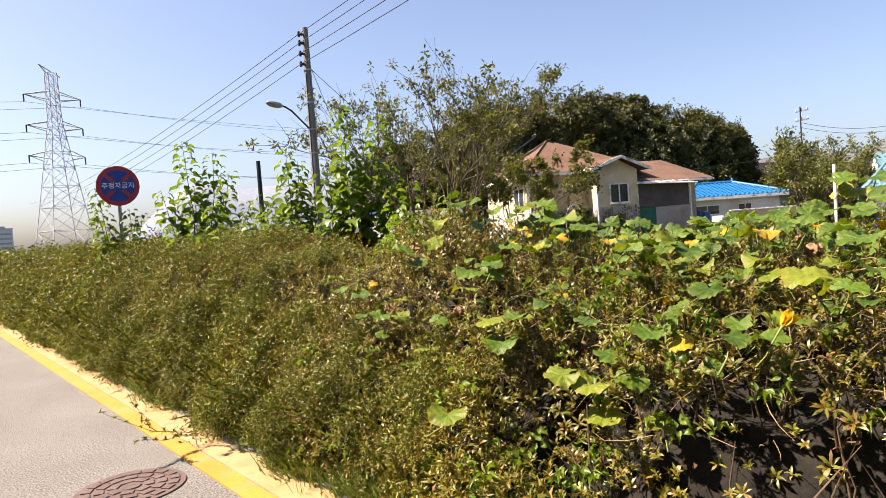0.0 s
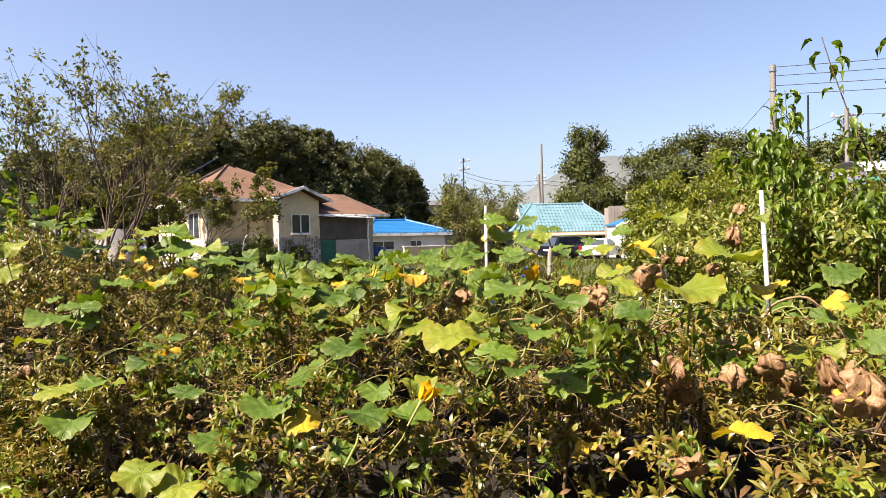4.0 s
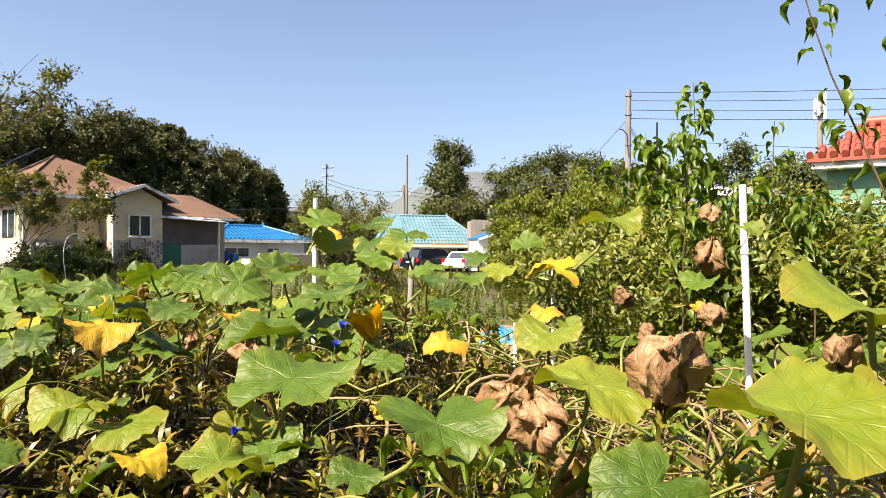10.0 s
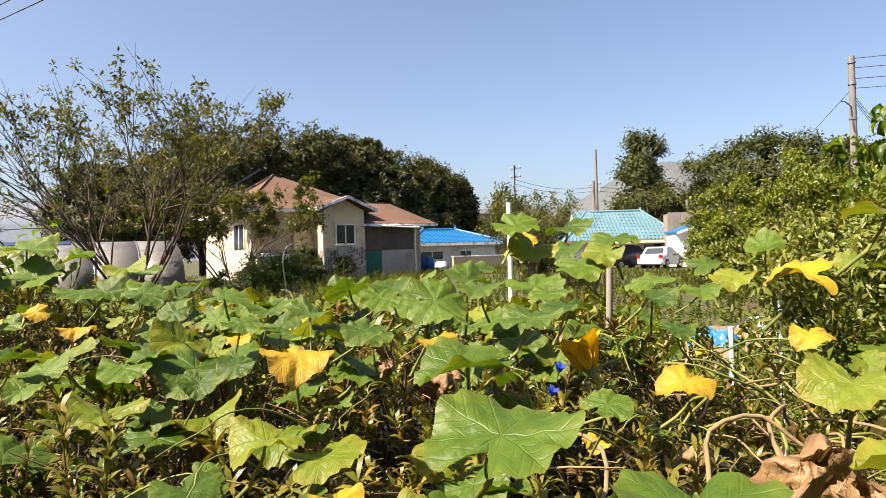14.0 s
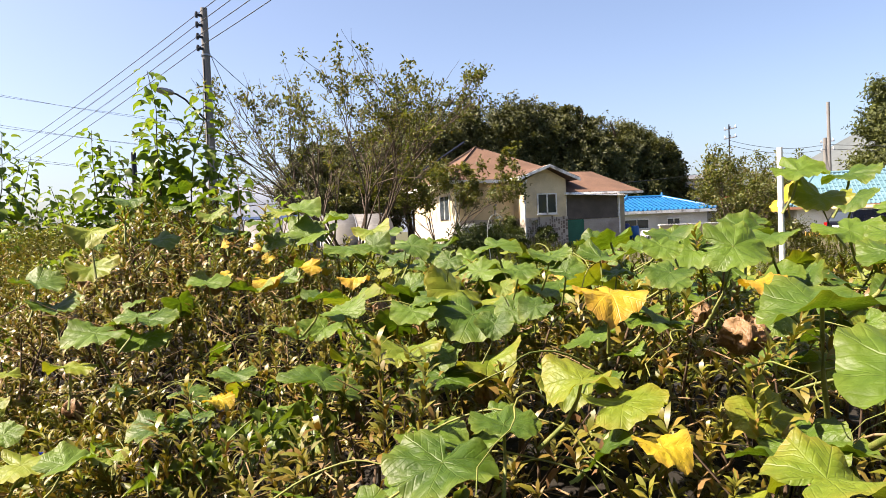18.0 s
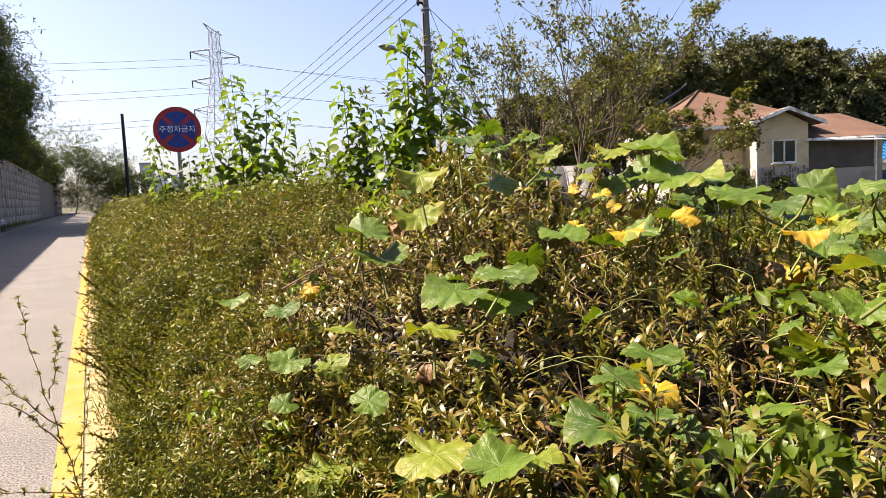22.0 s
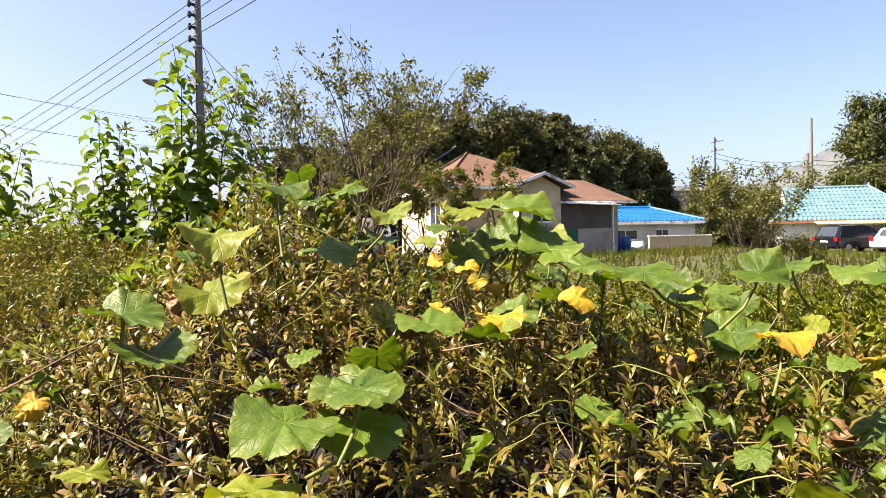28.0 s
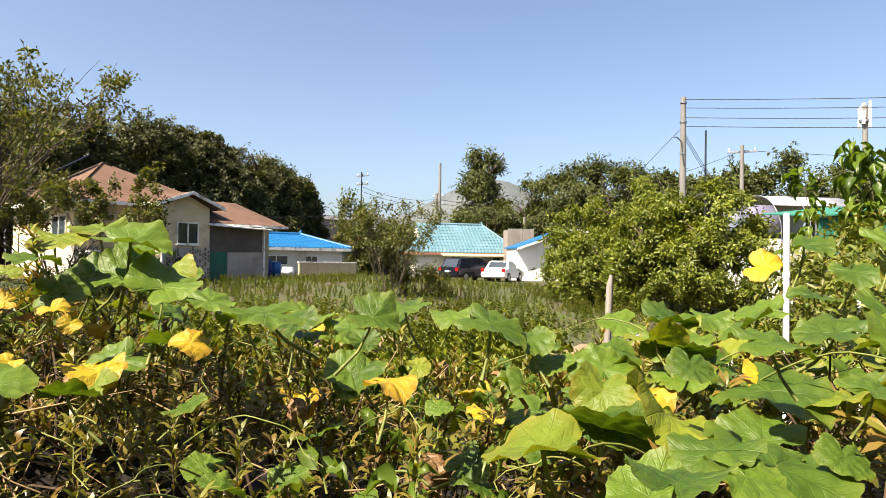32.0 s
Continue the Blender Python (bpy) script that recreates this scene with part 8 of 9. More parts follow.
squash_vine([
    ("green", 1.18, 1.27, 1.30, 0.189, -0.07, -0.13),
    ("green", 1.21, 1.48, 1.34, 0.079, -0.24, -0.08),
    ("green", 1.40, 1.29, 1.40, 0.154, -0.08, -0.20),
    ("yellow", 1.50, 1.35, 1.42, 0.055, -0.33, -0.54),
    ("brown", 1.50, 1.42, 1.37, 0.068, 0.00, 0.00),
    ("orange", 1.51, 1.37, 1.53, 0.050, -0.51, -0.40),
    ("yellow", 1.60, 1.24, 1.39, 0.109, -0.34, -0.15),
    ("yellow", 1.62, 1.37, 1.51, 0.065, -0.32, -0.19),
    ("yellow", 1.63, 1.28, 1.39, 0.128, -0.14, -0.07),
    ("brown", 1.68, 1.38, 1.35, 0.036, 0.00, 0.00),
    ("orange", 1.71, 1.11, 1.44, 0.088, -0.27, -0.45),
    ("yellow", 1.71, 1.41, 1.47, 0.057, -0.53, -0.58),
], 17)
squash_vine([
    ("yellow", 1.73, 1.36, 1.39, 0.084, -0.33, -0.03),
    ("green", 1.79, 1.24, 1.55, 0.174, -0.38, -0.33),
    ("green", 1.80, 0.99, 1.50, 0.188, -0.08, -0.15),
    ("green", 1.82, 1.31, 1.55, 0.163, -0.09, -0.40),
    ("green", 1.82, 1.35, 1.65, 0.183, -0.17, -0.24),
    ("green", 1.83, 1.38, 1.57, 0.172, -0.42, -0.27),
    ("yellow", 1.84, 1.19, 1.42, 0.067, -0.34, -0.19),
    ("orange", 1.89, 1.49, 1.44, 0.064, -0.56, -0.26),
    ("yellow", 2.12, 1.06, 1.26, 0.111, -0.37, -0.18),
    ("green", 2.28, 1.44, 1.48, 0.189, -0.12, -0.22),
    ("green", 2.70, 1.15, 1.37, 0.148, -0.33, -0.16),
    ("green", 2.84, 1.37, 1.39, 0.200, -0.18, -0.19),
    ("green", 2.84, 1.26, 1.34, 0.175, -0.35, -0.36),
], 18)
squash_vine([
    ("green", 0.58, 1.83, 1.04, 0.091, -0.08, -0.29),
    ("green", 0.59, 2.09, 1.20, 0.129, -0.16, -0.03),
    ("green", 0.65, 1.71, 0.92, 0.092, -0.02, -0.48),
    ("green", 0.69, 1.78, 1.03, 0.151, -0.05, -0.32),
    ("green", 0.76, 2.11, 1.14, 0.133, -0.22, -0.28),
    ("lime", 0.81, 1.73, 1.01, 0.125, -0.24, -0.46),
    ("yellow", 0.86, 2.12, 1.19, 0.072, -0.20, -0.66),
    ("orange", 0.87, 2.10, 1.21, 0.068, -0.28, -0.55),
    ("lime", 0.87, 1.78, 1.11, 0.117, 0.07, -0.11),
    ("lime", 0.90, 2.07, 1.06, 0.114, 0.15, 0.10),
    ("green", 1.03, 1.97, 1.41, 0.200, 0.05, -0.25),
    ("green", 1.07, 1.90, 1.32, 0.200, -0.04, -0.14),
    ("lime", 1.17, 1.77, 1.60, 0.187, -0.04, -0.35),
], 19)
squash_vine([
    ("green", 1.18, 1.58, 1.26, 0.095, -0.00, 0.01),
    ("lime", 1.19, 1.84, 1.46, 0.194, -0.17, -0.34),
    ("green", 1.25, 1.63, 1.71, 0.171, -0.00, -0.19),
    ("green", 1.35, 1.57, 1.56, 0.153, -0.13, -0.31),
    ("lime", 1.57, 1.59, 1.65, 0.124, -0.30, -0.24),
    ("green", 1.77, 1.57, 1.61, 0.123, -0.05, -0.14),
    ("lime", 1.90, 1.64, 1.66, 0.160, -0.23, -0.25),
    ("green", 1.98, 1.60, 1.56, 0.163, -0.46, -0.20),
    ("lime", 2.02, 1.61, 1.69, 0.164, -0.23, -0.18),
    ("green", 2.06, 1.66, 1.56, 0.175, -0.28, -0.36),
    ("green", 2.22, 1.65, 1.62, 0.174, -0.19, -0.07),
    ("lime", 2.53, 1.77, 1.56, 0.200, -0.35, -0.12),
    ("green", 2.67, 1.84, 1.54, 0.200, -0.21, -0.08),
], 20)


def filler_leaves():
    """More leaves of the same vines between and behind."""
    rng = random.Random(77)
    for patch in range(9):
        rows = []
        while len(rows) < 15:
            x, y = rng.uniform(0.5, 3.3), rng.uniform(-2.9, 2.6) if rng.random() < 0.45 else rng.uniform(-2.6, 0.9)
            if y > 1.0 and x < 1.1:
                continue
            z = float(hedge_top(x, y)) + rng.uniform(-0.05, 0.06)
            if float(from_stand(np.array(x), np.array(y))) < 0.5 or z < 0.8:
                continue
            dry = y < -0.85 and x > 0.9
            if dry and rng.random() < 0.6:
                continue
            rows.append((rng.choices(("green", "lime", "yellow", "brown"), (5, 3, 3, 9) if dry else (14, 2, 1, 2))[0], round(x, 2), round(y, 2), round(z, 2), rng.uniform(0.06, 0.105)))
        rows.sort(key=lambda r: r[2])
        squash_vine(rows, 300 + patch)


filler_leaves()


def thick_canopy():
    """Where the vines are thickest, broad flat leaves hide the hedge."""
    rng = random.Random(52)
    for patch in range(7):
        rows = []
        while len(rows) < 12:
            x, y = rng.uniform(1.15, 2.7), rng.uniform(-0.7, 0.6)
            z = max(float(hedge_top(x, y)) + 0.03, 1.15) + rng.uniform(-0.04, 0.08)
            if float(from_stand(np.array(x), np.array(y))) < 0.85:
                continue
            rows.append((rng.choices(("green", "lime", "yellow"), (12, 6, 1))[0], round(x, 2), round(y, 2), round(z, 2), rng.uniform(0.09, 0.15)))
        rows.sort(key=lambda r: r[2])
        squash_vine(rows, 350 + patch)


thick_canopy()


def hump_canopy():
    """Smaller leaves that crown the highest part of the hedge."""
    rng = random.Random(64)
    for patch in range(4):
        rows = []
        while len(rows) < 13:
            x, y = rng.uniform(1.3, 2.6), rng.uniform(0.8, 2.4)
            z = float(hedge_top(x, y)) + rng.uniform(0.02, 0.16)
            rows.append((rng.choices(("green", "lime", "yellow"), (14, 3, 1))[0], round(x, 2), round(y, 2), round(z, 2), rng.uniform(0.08, 0.15)))
        rows.sort(key=lambda r: r[2])
        squash_vine(rows, 380 + patch)


hump_canopy()


def creeping_growth():
    """Dry stems, thin tendrils and small soft weeds that fill the gaps below the squash leaves."""
    rng = np.random.default_rng(21)
    t = thing("dry_stems", "tangle of dry straw-coloured stems and shrivelled leaves in the hedge", "dead stems", kind="stuff")
    bm = bmesh.new()
    for k in range(1500):
        x, y = rng.uniform(0.2, 3.0), rng.uniform(-2.8, 2.6)
        h = float(hedge_top(x, y))
        if h < 0.5 or float(from_stand(np.array(x), np.array(y))) < 0.36:
            continue
        a, w = rng.uniform(0, 6.28), rng.uniform(0.10, 0.32)
        d = Vector((math.cos(a), math.sin(a), min(0.6, max(-0.8, rng.normal(0.1, 0.5)))))
        p = Vector((x, y, h - rng.uniform(0.02, 0.22)))
        side = Vector((-d.y, d.x, min(0.6, rng.normal(0, 0.4)))) * max(-0.4, min(0.4, rng.normal(0, 0.22)))
        r = rng.uniform(0.0010, 0.0026)
        tube(bm, [p, p + d * w * 0.35 + side * w * 0.6, p + d * w * 0.7 + side * w * 0.7, p + d * w], [r, r, r * 0.8, r * 0.4], 4, False)
    part("stems", bm, "dead_straw", t)
    n = 4200
    p, nr = hedge_points(rng, n, 0.1, 2.9, -2.8, 2.4, 0.16)
    pl = turns(rng, len(p), nr, 0.9, rng.uniform(0.5, 1.5, len(p)), p)
    v, f = oval_leaf(0.036, 0.013, 0.009, 0.02)
    part_mesh("shreds", mesh_of("shreds", *spread((v, f), pl)), "dry_leaf", t)
    t = thing("soft_weeds", "small soft green weeds growing through the hedge", "weeds", kind="stuff")
    kinds = []
    for count, reach, high in ((5, 0.03, 0.05), (7, 0.035, 0.09), (4, 0.02, 0.02)):
        shape, bags = broad_leaf(rng, 0.042, 0.027), []
        for i in range(count):
            m = np.array(Matrix.Translation((0, 0, high * i / count)) @ Matrix.Rotation(2.4 * i, 4, "Z") @ Matrix.Translation((0, 0.4 * reach, 0)) @ Matrix.Rotation(rng.uniform(-0.4, 0.5), 4, "X") @ Matrix.Rotation(rng.normal(0, 0.3), 4, "Y") @ Matrix.Scale(rng.uniform(0.7, 1.2), 4))
            bags.append((shape[0] @ m[:3, :3].T + m[:3, 3], shape[1]))
        kinds.append(join(bags))
    p, nr = hedge_points(rng, 4200, 0.0, 2.8, -2.8, 3.4, 0.10)
    fade = np.sin(2.3 * p[:, 0] + 1.1 * p[:, 1]) + np.sin(3.1 * p[:, 1] - 0.7 * p[:, 0] + 1) + rng.normal(0, 0.5, len(p))
    p, nr = p[fade > 0.1], nr[fade > 0.1]
    pl = turns(rng, len(p), nr * 0.5 + np.array([0, 0, 0.8]), 0.35, rng.uniform(0.6, 1.3, len(p)), p)
    part_mesh("leaves", mesh_of("leaves", *join([spread(kinds[k], pl[k::3]) for k in range(3)])), "fresh", t)
    # thick bare squash stems where the leaves have died
    t = thing("bare_stems", "thick tan and yellow-green squash stems bare of leaves", "stems", kind="stuff")
    bm, bm2 = bmesh.new(), bmesh.new()
    for k in range(170):
        x, y = rng.uniform(1.2, 2.9), rng.uniform(-2.6, -0.75)
        if float(from_stand(np.array(x), np.array(y))) < 0.85:
            continue
        h, a, w = float(hedge_top(x, y)), rng.uniform(0, 6.28), rng.uniform(0.15, 0.5)
        d = Vector((math.cos(a), math.sin(a), 0))
        p = Vector((x, y, h - 0.06))
        end = p + d * w
        if float(from_stand(np.array(end.x), np.array(end.y))) < 0.8:
            continue
        top, r = rng.uniform(0.04, 0.22), rng.uniform(0.0028, 0.005)
        bow = Vector((-d.y, d.x, 0)) * rng.normal(0, 0.08)
        pts = [p + d * w * u + bow * math.sin(3.1 * u) + Vector((0.008 * math.sin(17 * u + k), 0.008 * math.cos(13 * u), top * math.sin(2.3 * u))) for u in [i / 12 for i in range(13)]]
        tube(bm if k % 2 else bm2, pts, [r * (1 - 0.35 * i / 12) for i in range(13)], 7)
    part("dry_runs", bm, "dead_straw", t)
    part("green_runs", bm2, "vine_stem", t)
    # pale tendrils
    t = thing("tendrils", "pale curling tendrils of the squash vines", "tendrils", kind="stuff")
    bm = bmesh.new()
    for k in range(110):
        x, y = rng.uniform(0.5, 2.6), rng.uniform(-2.2, 2.2)
        h = float(hedge_top(x, y))
        if h < 0.7 or float(from_stand(np.array(x), np.array(y))) < 0.45:
            continue
        a, w = rng.uniform(0, 6.28), rng.uniform(0.15, 0.40)
        pts = []
        for i in range(14):
            u = i / 13
            c = 0.02 * u * u
            pts.append(Vector((x + w * u * math.cos(a) + c * math.cos(16 * u), y + w * u * math.sin(a) + c * math.sin(16 * u), h + 0.02 + 0.22 * w * math.sin(math.pi * u))))
        tube(bm, pts, [0.0022 - 0.0012 * i / 13 for i in range(14)], 4, False)
    part("curls", bm, "vine_stem", t)


creeping_growth()


def far_squash():
    rng = np.random.default_rng(12)
    t = thing("squash_patch", "spreading squash leaves beyond the hedge", "plants", kind="stuff")
    me = BLADES["green"][1]
    v = np.array([tuple(q.co) for q in me.vertices])[: 1 + 60 * 3] * 2.1
    f = [tuple(p.vertices) for p in me.polygons if max(p.vertices) <= 60 * 3]
    n = 700
    x, y = rng.uniform(2.6, 8.5, n), rng.uniform(-7, 1.4, n)
    keep = (y < 0.4 - 0.05 * x) & (np.abs(y + 1.25 - 0.14 * (x - 0.37)) > 0.35 + 0.05 * x)
    x, y = x[keep], y[keep]
    z = 1.22 - 0.13 * (x - 2.6) + rng.uniform(-0.2, 0.08, len(x))
    pl = turns(rng, len(x), np.tile((-0.3, 0.1, 1.0), (len(x), 1)), 0.28, rng.uniform(0.14, 0.22, len(x)), np.stack([x, y, np.maximum(z, 0.2)], -1))
    part_mesh("leaves", mesh_of("leaves", *spread((v, np.array(f)), pl), True), "fresh", t)


far_squash()


# ---- flowers ----
def petal_flower(name, label, x, y, z, size, material, tilt, seed, closed=0.0, group=""):
    rng = np.random.default_rng(seed)
    t = thing(name, label, "flower", pose(x, y, z, tilt[0], tilt[1], rng.uniform(0, 360)), group)
    for k in range(5):
        v, f = [], []
        rows_, cols = 7, 5
        for i in range(rows_ + 1):
            u = i / rows_
            open_ = (0.10 + (0.62 - 0.50 * closed) * u ** 2.6)
            w = (0.10 + 0.62 * math.sin(math.pi * min(1, 0.12 + 0.80 * u)) * (1 - 0.35 * closed)) * (1 - max(0, u - 0.8) * 2.6)
            for j in range(cols):
                s = (j / (cols - 1) - 0.5) * 2
                v.append((s * w * 0.5, open_ + 0.03 * abs(s) + 0.02 * rng.normal() * u, u * (1.0 - 0.25 * u * (1 - closed)) + 0.03 * math.sin(9 * s) * u))
        for i in range(rows_):
            for j in range(cols - 1):
                a = i * cols + j
                f += [(a, a + 1, a + cols + 1), (a, a + cols + 1, a + cols)]
        me = mesh_of("petal", np.array(v) * size, f, True)
        ob = part_mesh("petal", me, material, t)
        ob.rotation_euler = (0, 0, 2 * math.pi * k / 5)
    part("flower_base", tube(bmesh.new(), [(0, 0, -1.3 * size), (0, 0.1 * size, -0.3 * size), (0, 0, 0.0), (0, 0, 0.25 * size)], [0.05 * size, 0.07 * size, 0.14 * size, 0.10 * size], 8), "vine_stem", t)
    return t


M["petal_yellow"] = leafy("petal_yellow", [(0.52, 0.33, 0.008), (0.58, 0.39, 0.012)], 0.35, 0.55, 0.2, (1.2, 1.0, 0.4))
M["petal_blue"] = leafy("petal_blue", [(0.017, 0.04, 0.313), (0.028, 0.057, 0.37)], 0.3, 0.5, 0.2, (1.0, 1.0, 1.3))
for x, y, z, s, tilt, cl in ((1.38, -0.84, 1.42, 0.064, (14, -18), 0.2), (0.64, -0.74, 1.15, 0.06, (40, -20), 0.2), (1.19, 0.76, 1.08, 0.055, (-30, 15), 0.9), (2.15, 1.06, 1.17, 0.09, (10, 10), 0.3), (1.25, 0.10, 1.10, 0.045, (30, 0), 0.6)):
    petal_flower("squash_flower", "golden yellow trumpet-shaped squash blossom", x, y, z, s, "petal_yellow", tilt, int(100 * x) + 7, cl, "squash blossoms")
for x, y, z in ((1.04, -0.91, 1.48), (1.045, -0.90, 1.455), (0.87, -0.86, 1.39), (0.80, 1.05, 1.0)):
    petal_flower("dayflower", "tiny bright blue dayflower", x, y, z, 0.010, "petal_blue", (20, 10), int(1000 * x), 0.1, "dayflowers")


# ---- stakes and climbing plants ----
def stake(x, y, h, r, lean, label):
    t = thing("garden_stake", label, "stake", pose(x, y, 0), "white garden stakes")
    top = Vector((lean[0], lean[1], h))
    part("pipe", tube(bmesh.new(), [(0, 0, -0.2), top * 0.5, top], r, 12), "white_pipe", t)
    for f in (0.90,):
        p = top * f
        part("tie", tube(bmesh.new(), [p - Vector((0, 0, 0.008)), p + Vector((0, 0, 0.008))], r * 1.18, 12), "white_pipe", t)


stake(2.56, -0.22, 1.765, 0.0088, (0.015, 0.0), "white plastic pipe stake tied among squash leaves")
stake(2.19, -1.68, 1.755, 0.0095, (-0.04, 0.075), "leaning white plastic pipe stake among dry vines")
stake(4.4, -1.0, 1.5, 0.0105, (0.0, 0.0), "white plastic pipe stake behind the vines")


def climber(name, label, pts, seed, leaf, gap, material="mulberry", stem=0.0048, hang=0.7):
    rng = np.random.default_rng(seed)
    t = thing(name, label, "climber", pose(*pts[0]), "climbing bean vines")
    base = Vector(pts[0])
    pts = [Vector(p) - base for p in pts]
    fine = []
    for a, b in zip(pts, pts[1:]):
        fine += [a.lerp(b, k / 5) for k in range(5)]
    fine.append(pts[-1])
    part("stem", tube(bmesh.new(), fine, [stem * (1 - 0.6 * k / len(fine)) for k in range(len(fine))], 6), "twig", t)
    bags = []
    shape = broad_leaf(rng, 0.066, 0.034)
    total = sum((b - a).length for a, b in zip(fine, fine[1:]))
    for i in range(int(total / gap)):
        f = rng.uniform(0, 1) * (len(fine) - 1)
        k = min(len(fine) - 2, int(f))
        p = fine[k].lerp(fine[k + 1], f - k)
        m = Matrix.Translation(p) @ Matrix.Rotation(rng.uniform(0, 6.28), 4, "Z") @ Matrix.Translation((0, rng.uniform(0.01, 0.06), 0)) @ Matrix.Rotation(-hang + rng.normal(0, 0.35), 4, "X") @ Matrix.Rotation(rng.normal(0, 0.3), 4, "Y") @ Matrix.Scale(leaf * rng.uniform(0.7, 1.25), 4)
        m = np.array(m)
        bags.append((shape[0] @ m[:3, :3].T + m[:3, 3], shape[1]))
    part_mesh("leaves", mesh_of("leaves", *join(bags)), material, t)


climber("climbing_vine", "bean vine climbing a thin pole", [(2.59, -2.21, 0.3), (2.59, -2.21, 1.37), (2.61, -2.14, 1.72), (2.64, -2.05, 1.97), (2.66, -1.98, 2.16), (2.68, -1.93, 2.34), (2.69, -1.89, 2.5)], 61, 1.0, 0.044, hang=0.7)
climber("climbing_vine", "leafy whip arching over the vines", [(2.65, -2.33, 0.3), (2.65, -2.33, 1.59), (2.66, -2.31, 1.97), (2.68, -2.27, 2.18), (2.69, -2.22, 2.36), (2.71, -2.17, 2.49)], 62, 1.0, 0.044, hang=0.7)
climber("climbing_vine", "bean vine climbing a thin pole", [(4.71, -1.9, 0.3), (4.71, -1.9, 1.54), (4.71, -1.9, 2.01), (4.72, -1.87, 2.3), (4.72, -1.85, 2.65)], 63, 1.2, 0.02, hang=0.8)
climber("climbing_vine", "bean vine climbing a thin pole", [(4.7, -1.97, 0.3), (4.7, -1.97, 1.54), (4.7, -1.99, 1.9), (4.71, -1.93, 2.15)], 64, 1.2, 0.026, hang=0.8)
climber("climbing_vine", "bean vine climbing a thin pole", [(4.13, -1.72, 0.3), (4.13, -1.72, 1.53), (4.13, -1.74, 1.89), (4.13, -1.71, 2.24)], 65, 1.3, 0.025, hang=0.7)
climber("climbing_vine", "bean vine climbing a thin pole", [(4.45, -2.24, 0.3), (4.45, -2.24, 1.5), (4.45, -2.25, 1.91), (4.45, -2.26, 2.34)], 66, 1.1, 0.037, hang=0.7)
climber("climbing_vine", "bean vine climbing a thin pole", [(4.28, -2.08, 0.3), (4.28, -2.08, 1.5), (4.28, -2.06, 1.76), (4.28, -2.08, 1.99)], 69, 1.3, 0.019, hang=0.7)
climber("climbing_vine", "bean vine climbing a thin pole", [(3.82, -2.29, 0.3), (3.82, -2.29, 1.42), (3.83, -2.26, 1.68), (3.83, -2.28, 1.88)], 70, 1.2, 0.019, hang=0.7)
climber("climbing_vine", "bean vine climbing a thin pole", [(7.27, -1.52, 0.3), (7.27, -1.52, 1.49), (7.27, -1.52, 2.01), (7.28, -1.47, 2.53)], 73, 2.0, 0.03, hang=0.7)
climber("climbing_vine", "bean vine climbing a thin pole", [(6.78, -1.77, 0.3), (6.78, -1.77, 1.5), (6.77, -1.79, 2.07), (6.79, -1.73, 2.69)], 74, 2.2, 0.022, hang=0.7)
climber("climbing_vine", "bean vine climbing a thin pole", [(6.74, -1.88, 0.3), (6.74, -1.88, 1.5), (6.74, -1.88, 2.06), (6.76, -1.82, 2.58)], 75, 2.2, 0.025, hang=0.7)


M["bean_leaf"] = leafy("bean_leaf", [(0.05, 0.075, 0.010), (0.105, 0.13, 0.016), (0.16, 0.18, 0.026), (0.075, 0.10, 0.012), (0.18, 0.15, 0.034)], 0.30, 0.45)


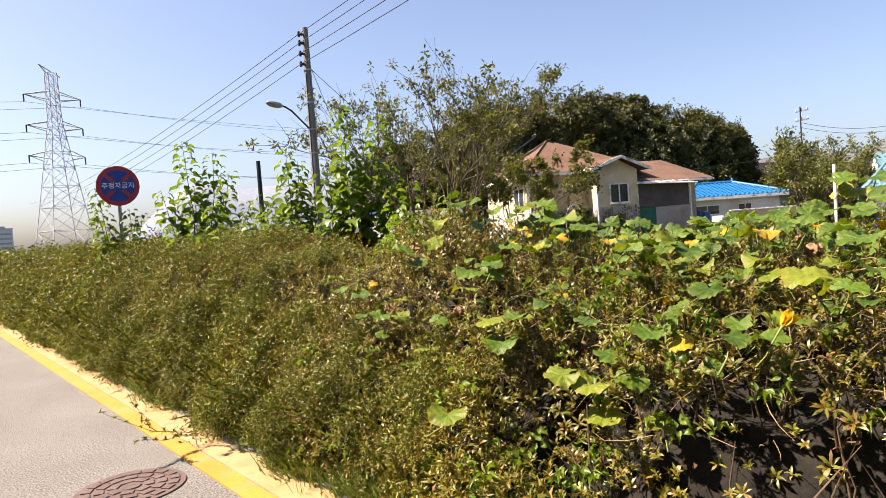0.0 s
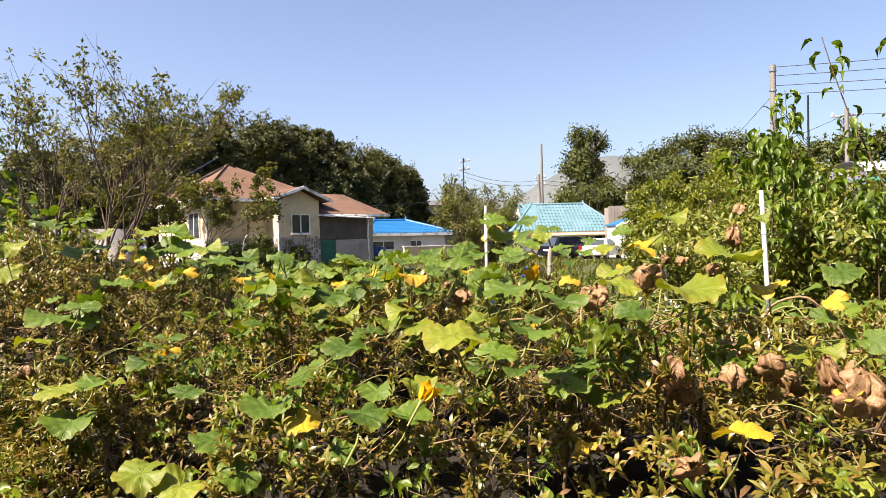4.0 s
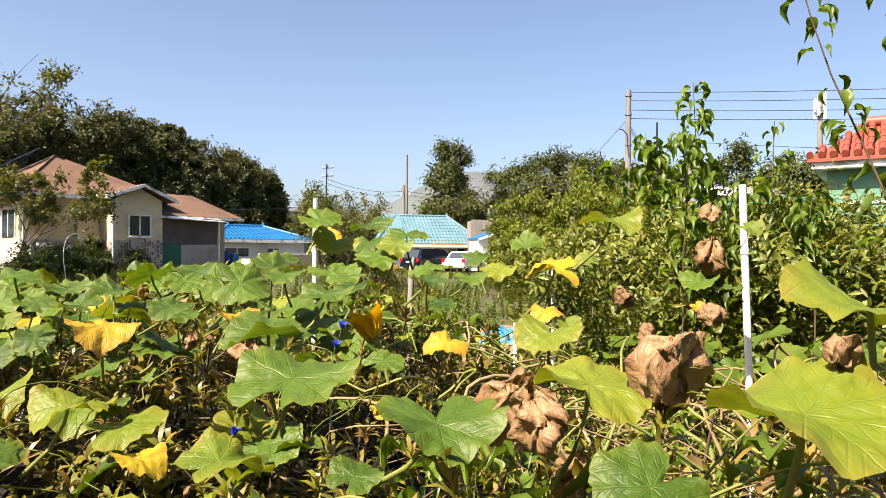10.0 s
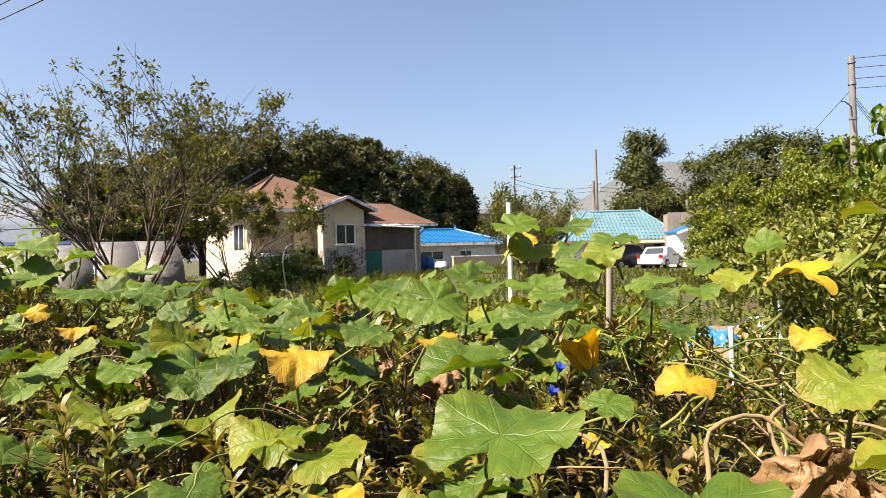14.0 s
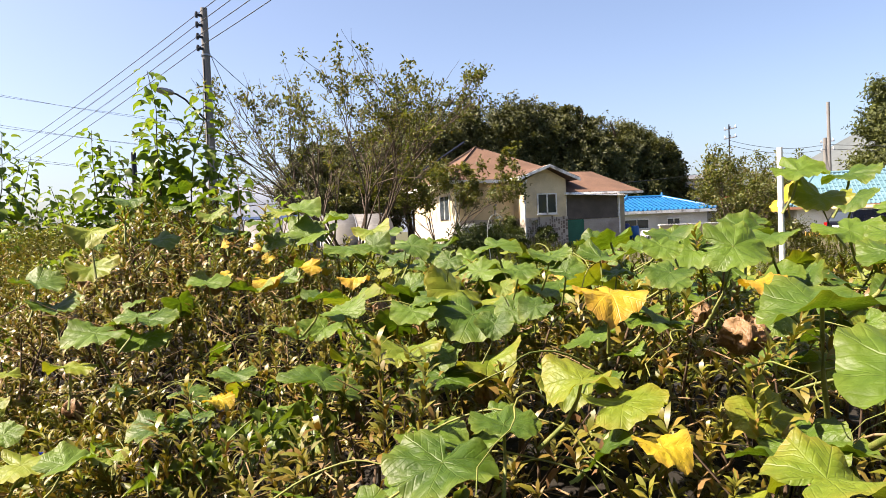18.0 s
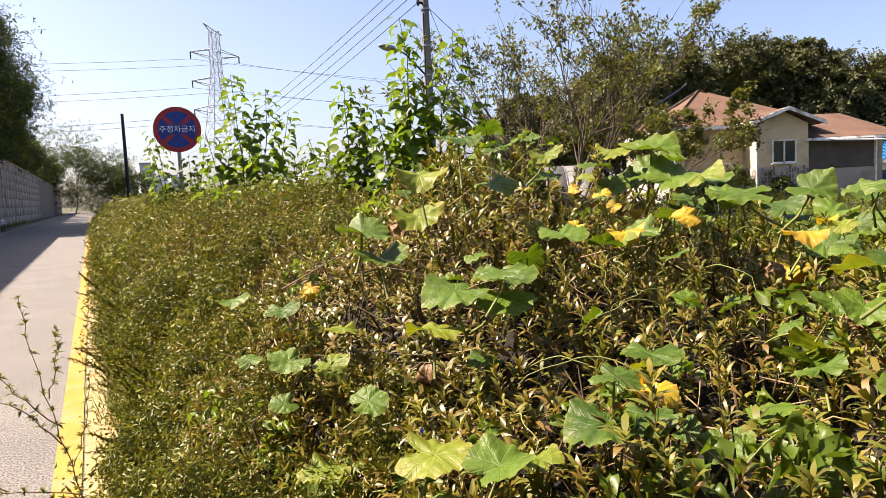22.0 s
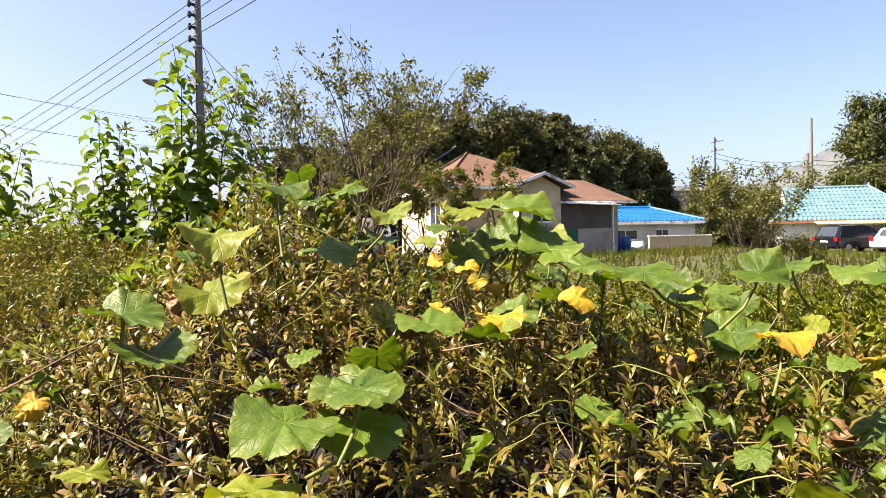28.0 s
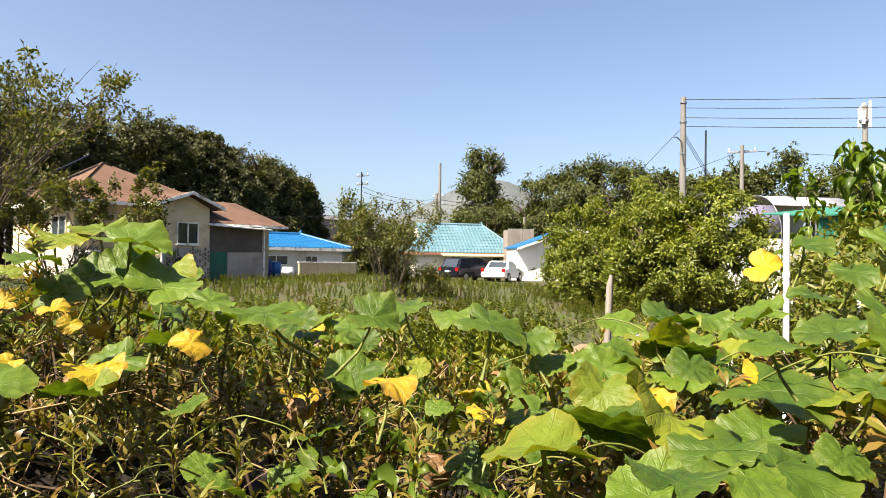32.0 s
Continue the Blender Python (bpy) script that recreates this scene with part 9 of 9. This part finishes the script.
def bushes():
    for i, (x, y, h, r) in enumerate([(4.6, -1.45, 1.75, 0.55), (4.9, -1.95, 1.95, 0.6), (4.3, -2.3, 1.9, 0.5), (5.4, -2.5, 2.05, 0.7), (4.7, -3.0, 1.9, 0.6), (3.9, -2.9, 1.7, 0.5), (5.9, -1.6, 1.95, 0.6)]):
        crown_tree("bean_bush", "tangle of bean and weed leaves on thin poles", x, y, 0, h, [(0, 0, h - r * 0.6, r, r, r * 0.6), (0.1, 0.1, h * 0.45, r * 1.1, r * 1.1, h * 0.42)], "bean_leaf", 1250, 0.062, 0.02, 400 + i, 60, "bean bushes behind the hedge", "bush", 5, 0.26, 0.42, True)


bushes()

# ---- facing stones of the retaining wall ----
def wall_stones():
    rng = random.Random(21)
    shapes = []
    for k in range(6):
        bm = bmesh.new()
        box(bm, 0, 0.03, 0, 1, 0, 1, 0)
        for v in bm.verts:
            if v.co.x > 0.015:
                v.co.y = 0.5 + (v.co.y - 0.5) * rng.uniform(0.994, 0.998)
                v.co.z = 0.5 + (v.co.z - 0.5) * rng.uniform(0.955, 0.985)
                v.co.x += rng.uniform(-0.012, 0.008)
        me = bpy.data.meshes.new("stone")
        bm.to_mesh(me)
        bm.free()
        me.materials.append(M["wall_stone"])
        shapes.append(me)
    rest_v, rest_f, n, single = [], [], 0, 0
    course = WALL_H / 7
    y_end = 120.0
    for c in range(7):
        y = 2.0 + rng.uniform(0, 1.2)
        while y < y_end:
            w = rng.uniform(2.2, 4.6)
            z0, z1 = c * course + 0.014, (c + 1) * course - 0.008
            y0, y1 = y, y + w - 0.006
            me = rng.choice(shapes)
            if 9.0 < y < 58.0 and single < 300:
                ob = new("stone", me)
                ob.parent = wall
                ob.location, ob.scale = (WALL_X - 0.002, y0, z0), (1, y1 - y0, z1 - z0)
                single += 1
            else:
                for v in me.vertices:
                    rest_v.append((WALL_X - 0.002 + v.co.x, y0 + v.co.y * (y1 - y0), z0 + v.co.z * (z1 - z0)))
                for p in me.polygons:
                    q = p.vertices
                    rest_f.extend([(n + q[0], n + q[1], n + q[2]), (n + q[0], n + q[2], n + q[3])])
                n += len(me.vertices)
            y += w
    ob = part_mesh("stones", mesh_of("stones", rest_v, rest_f), "wall_stone", wall)
    tagged(ob, kind="stuff")


wall_stones()
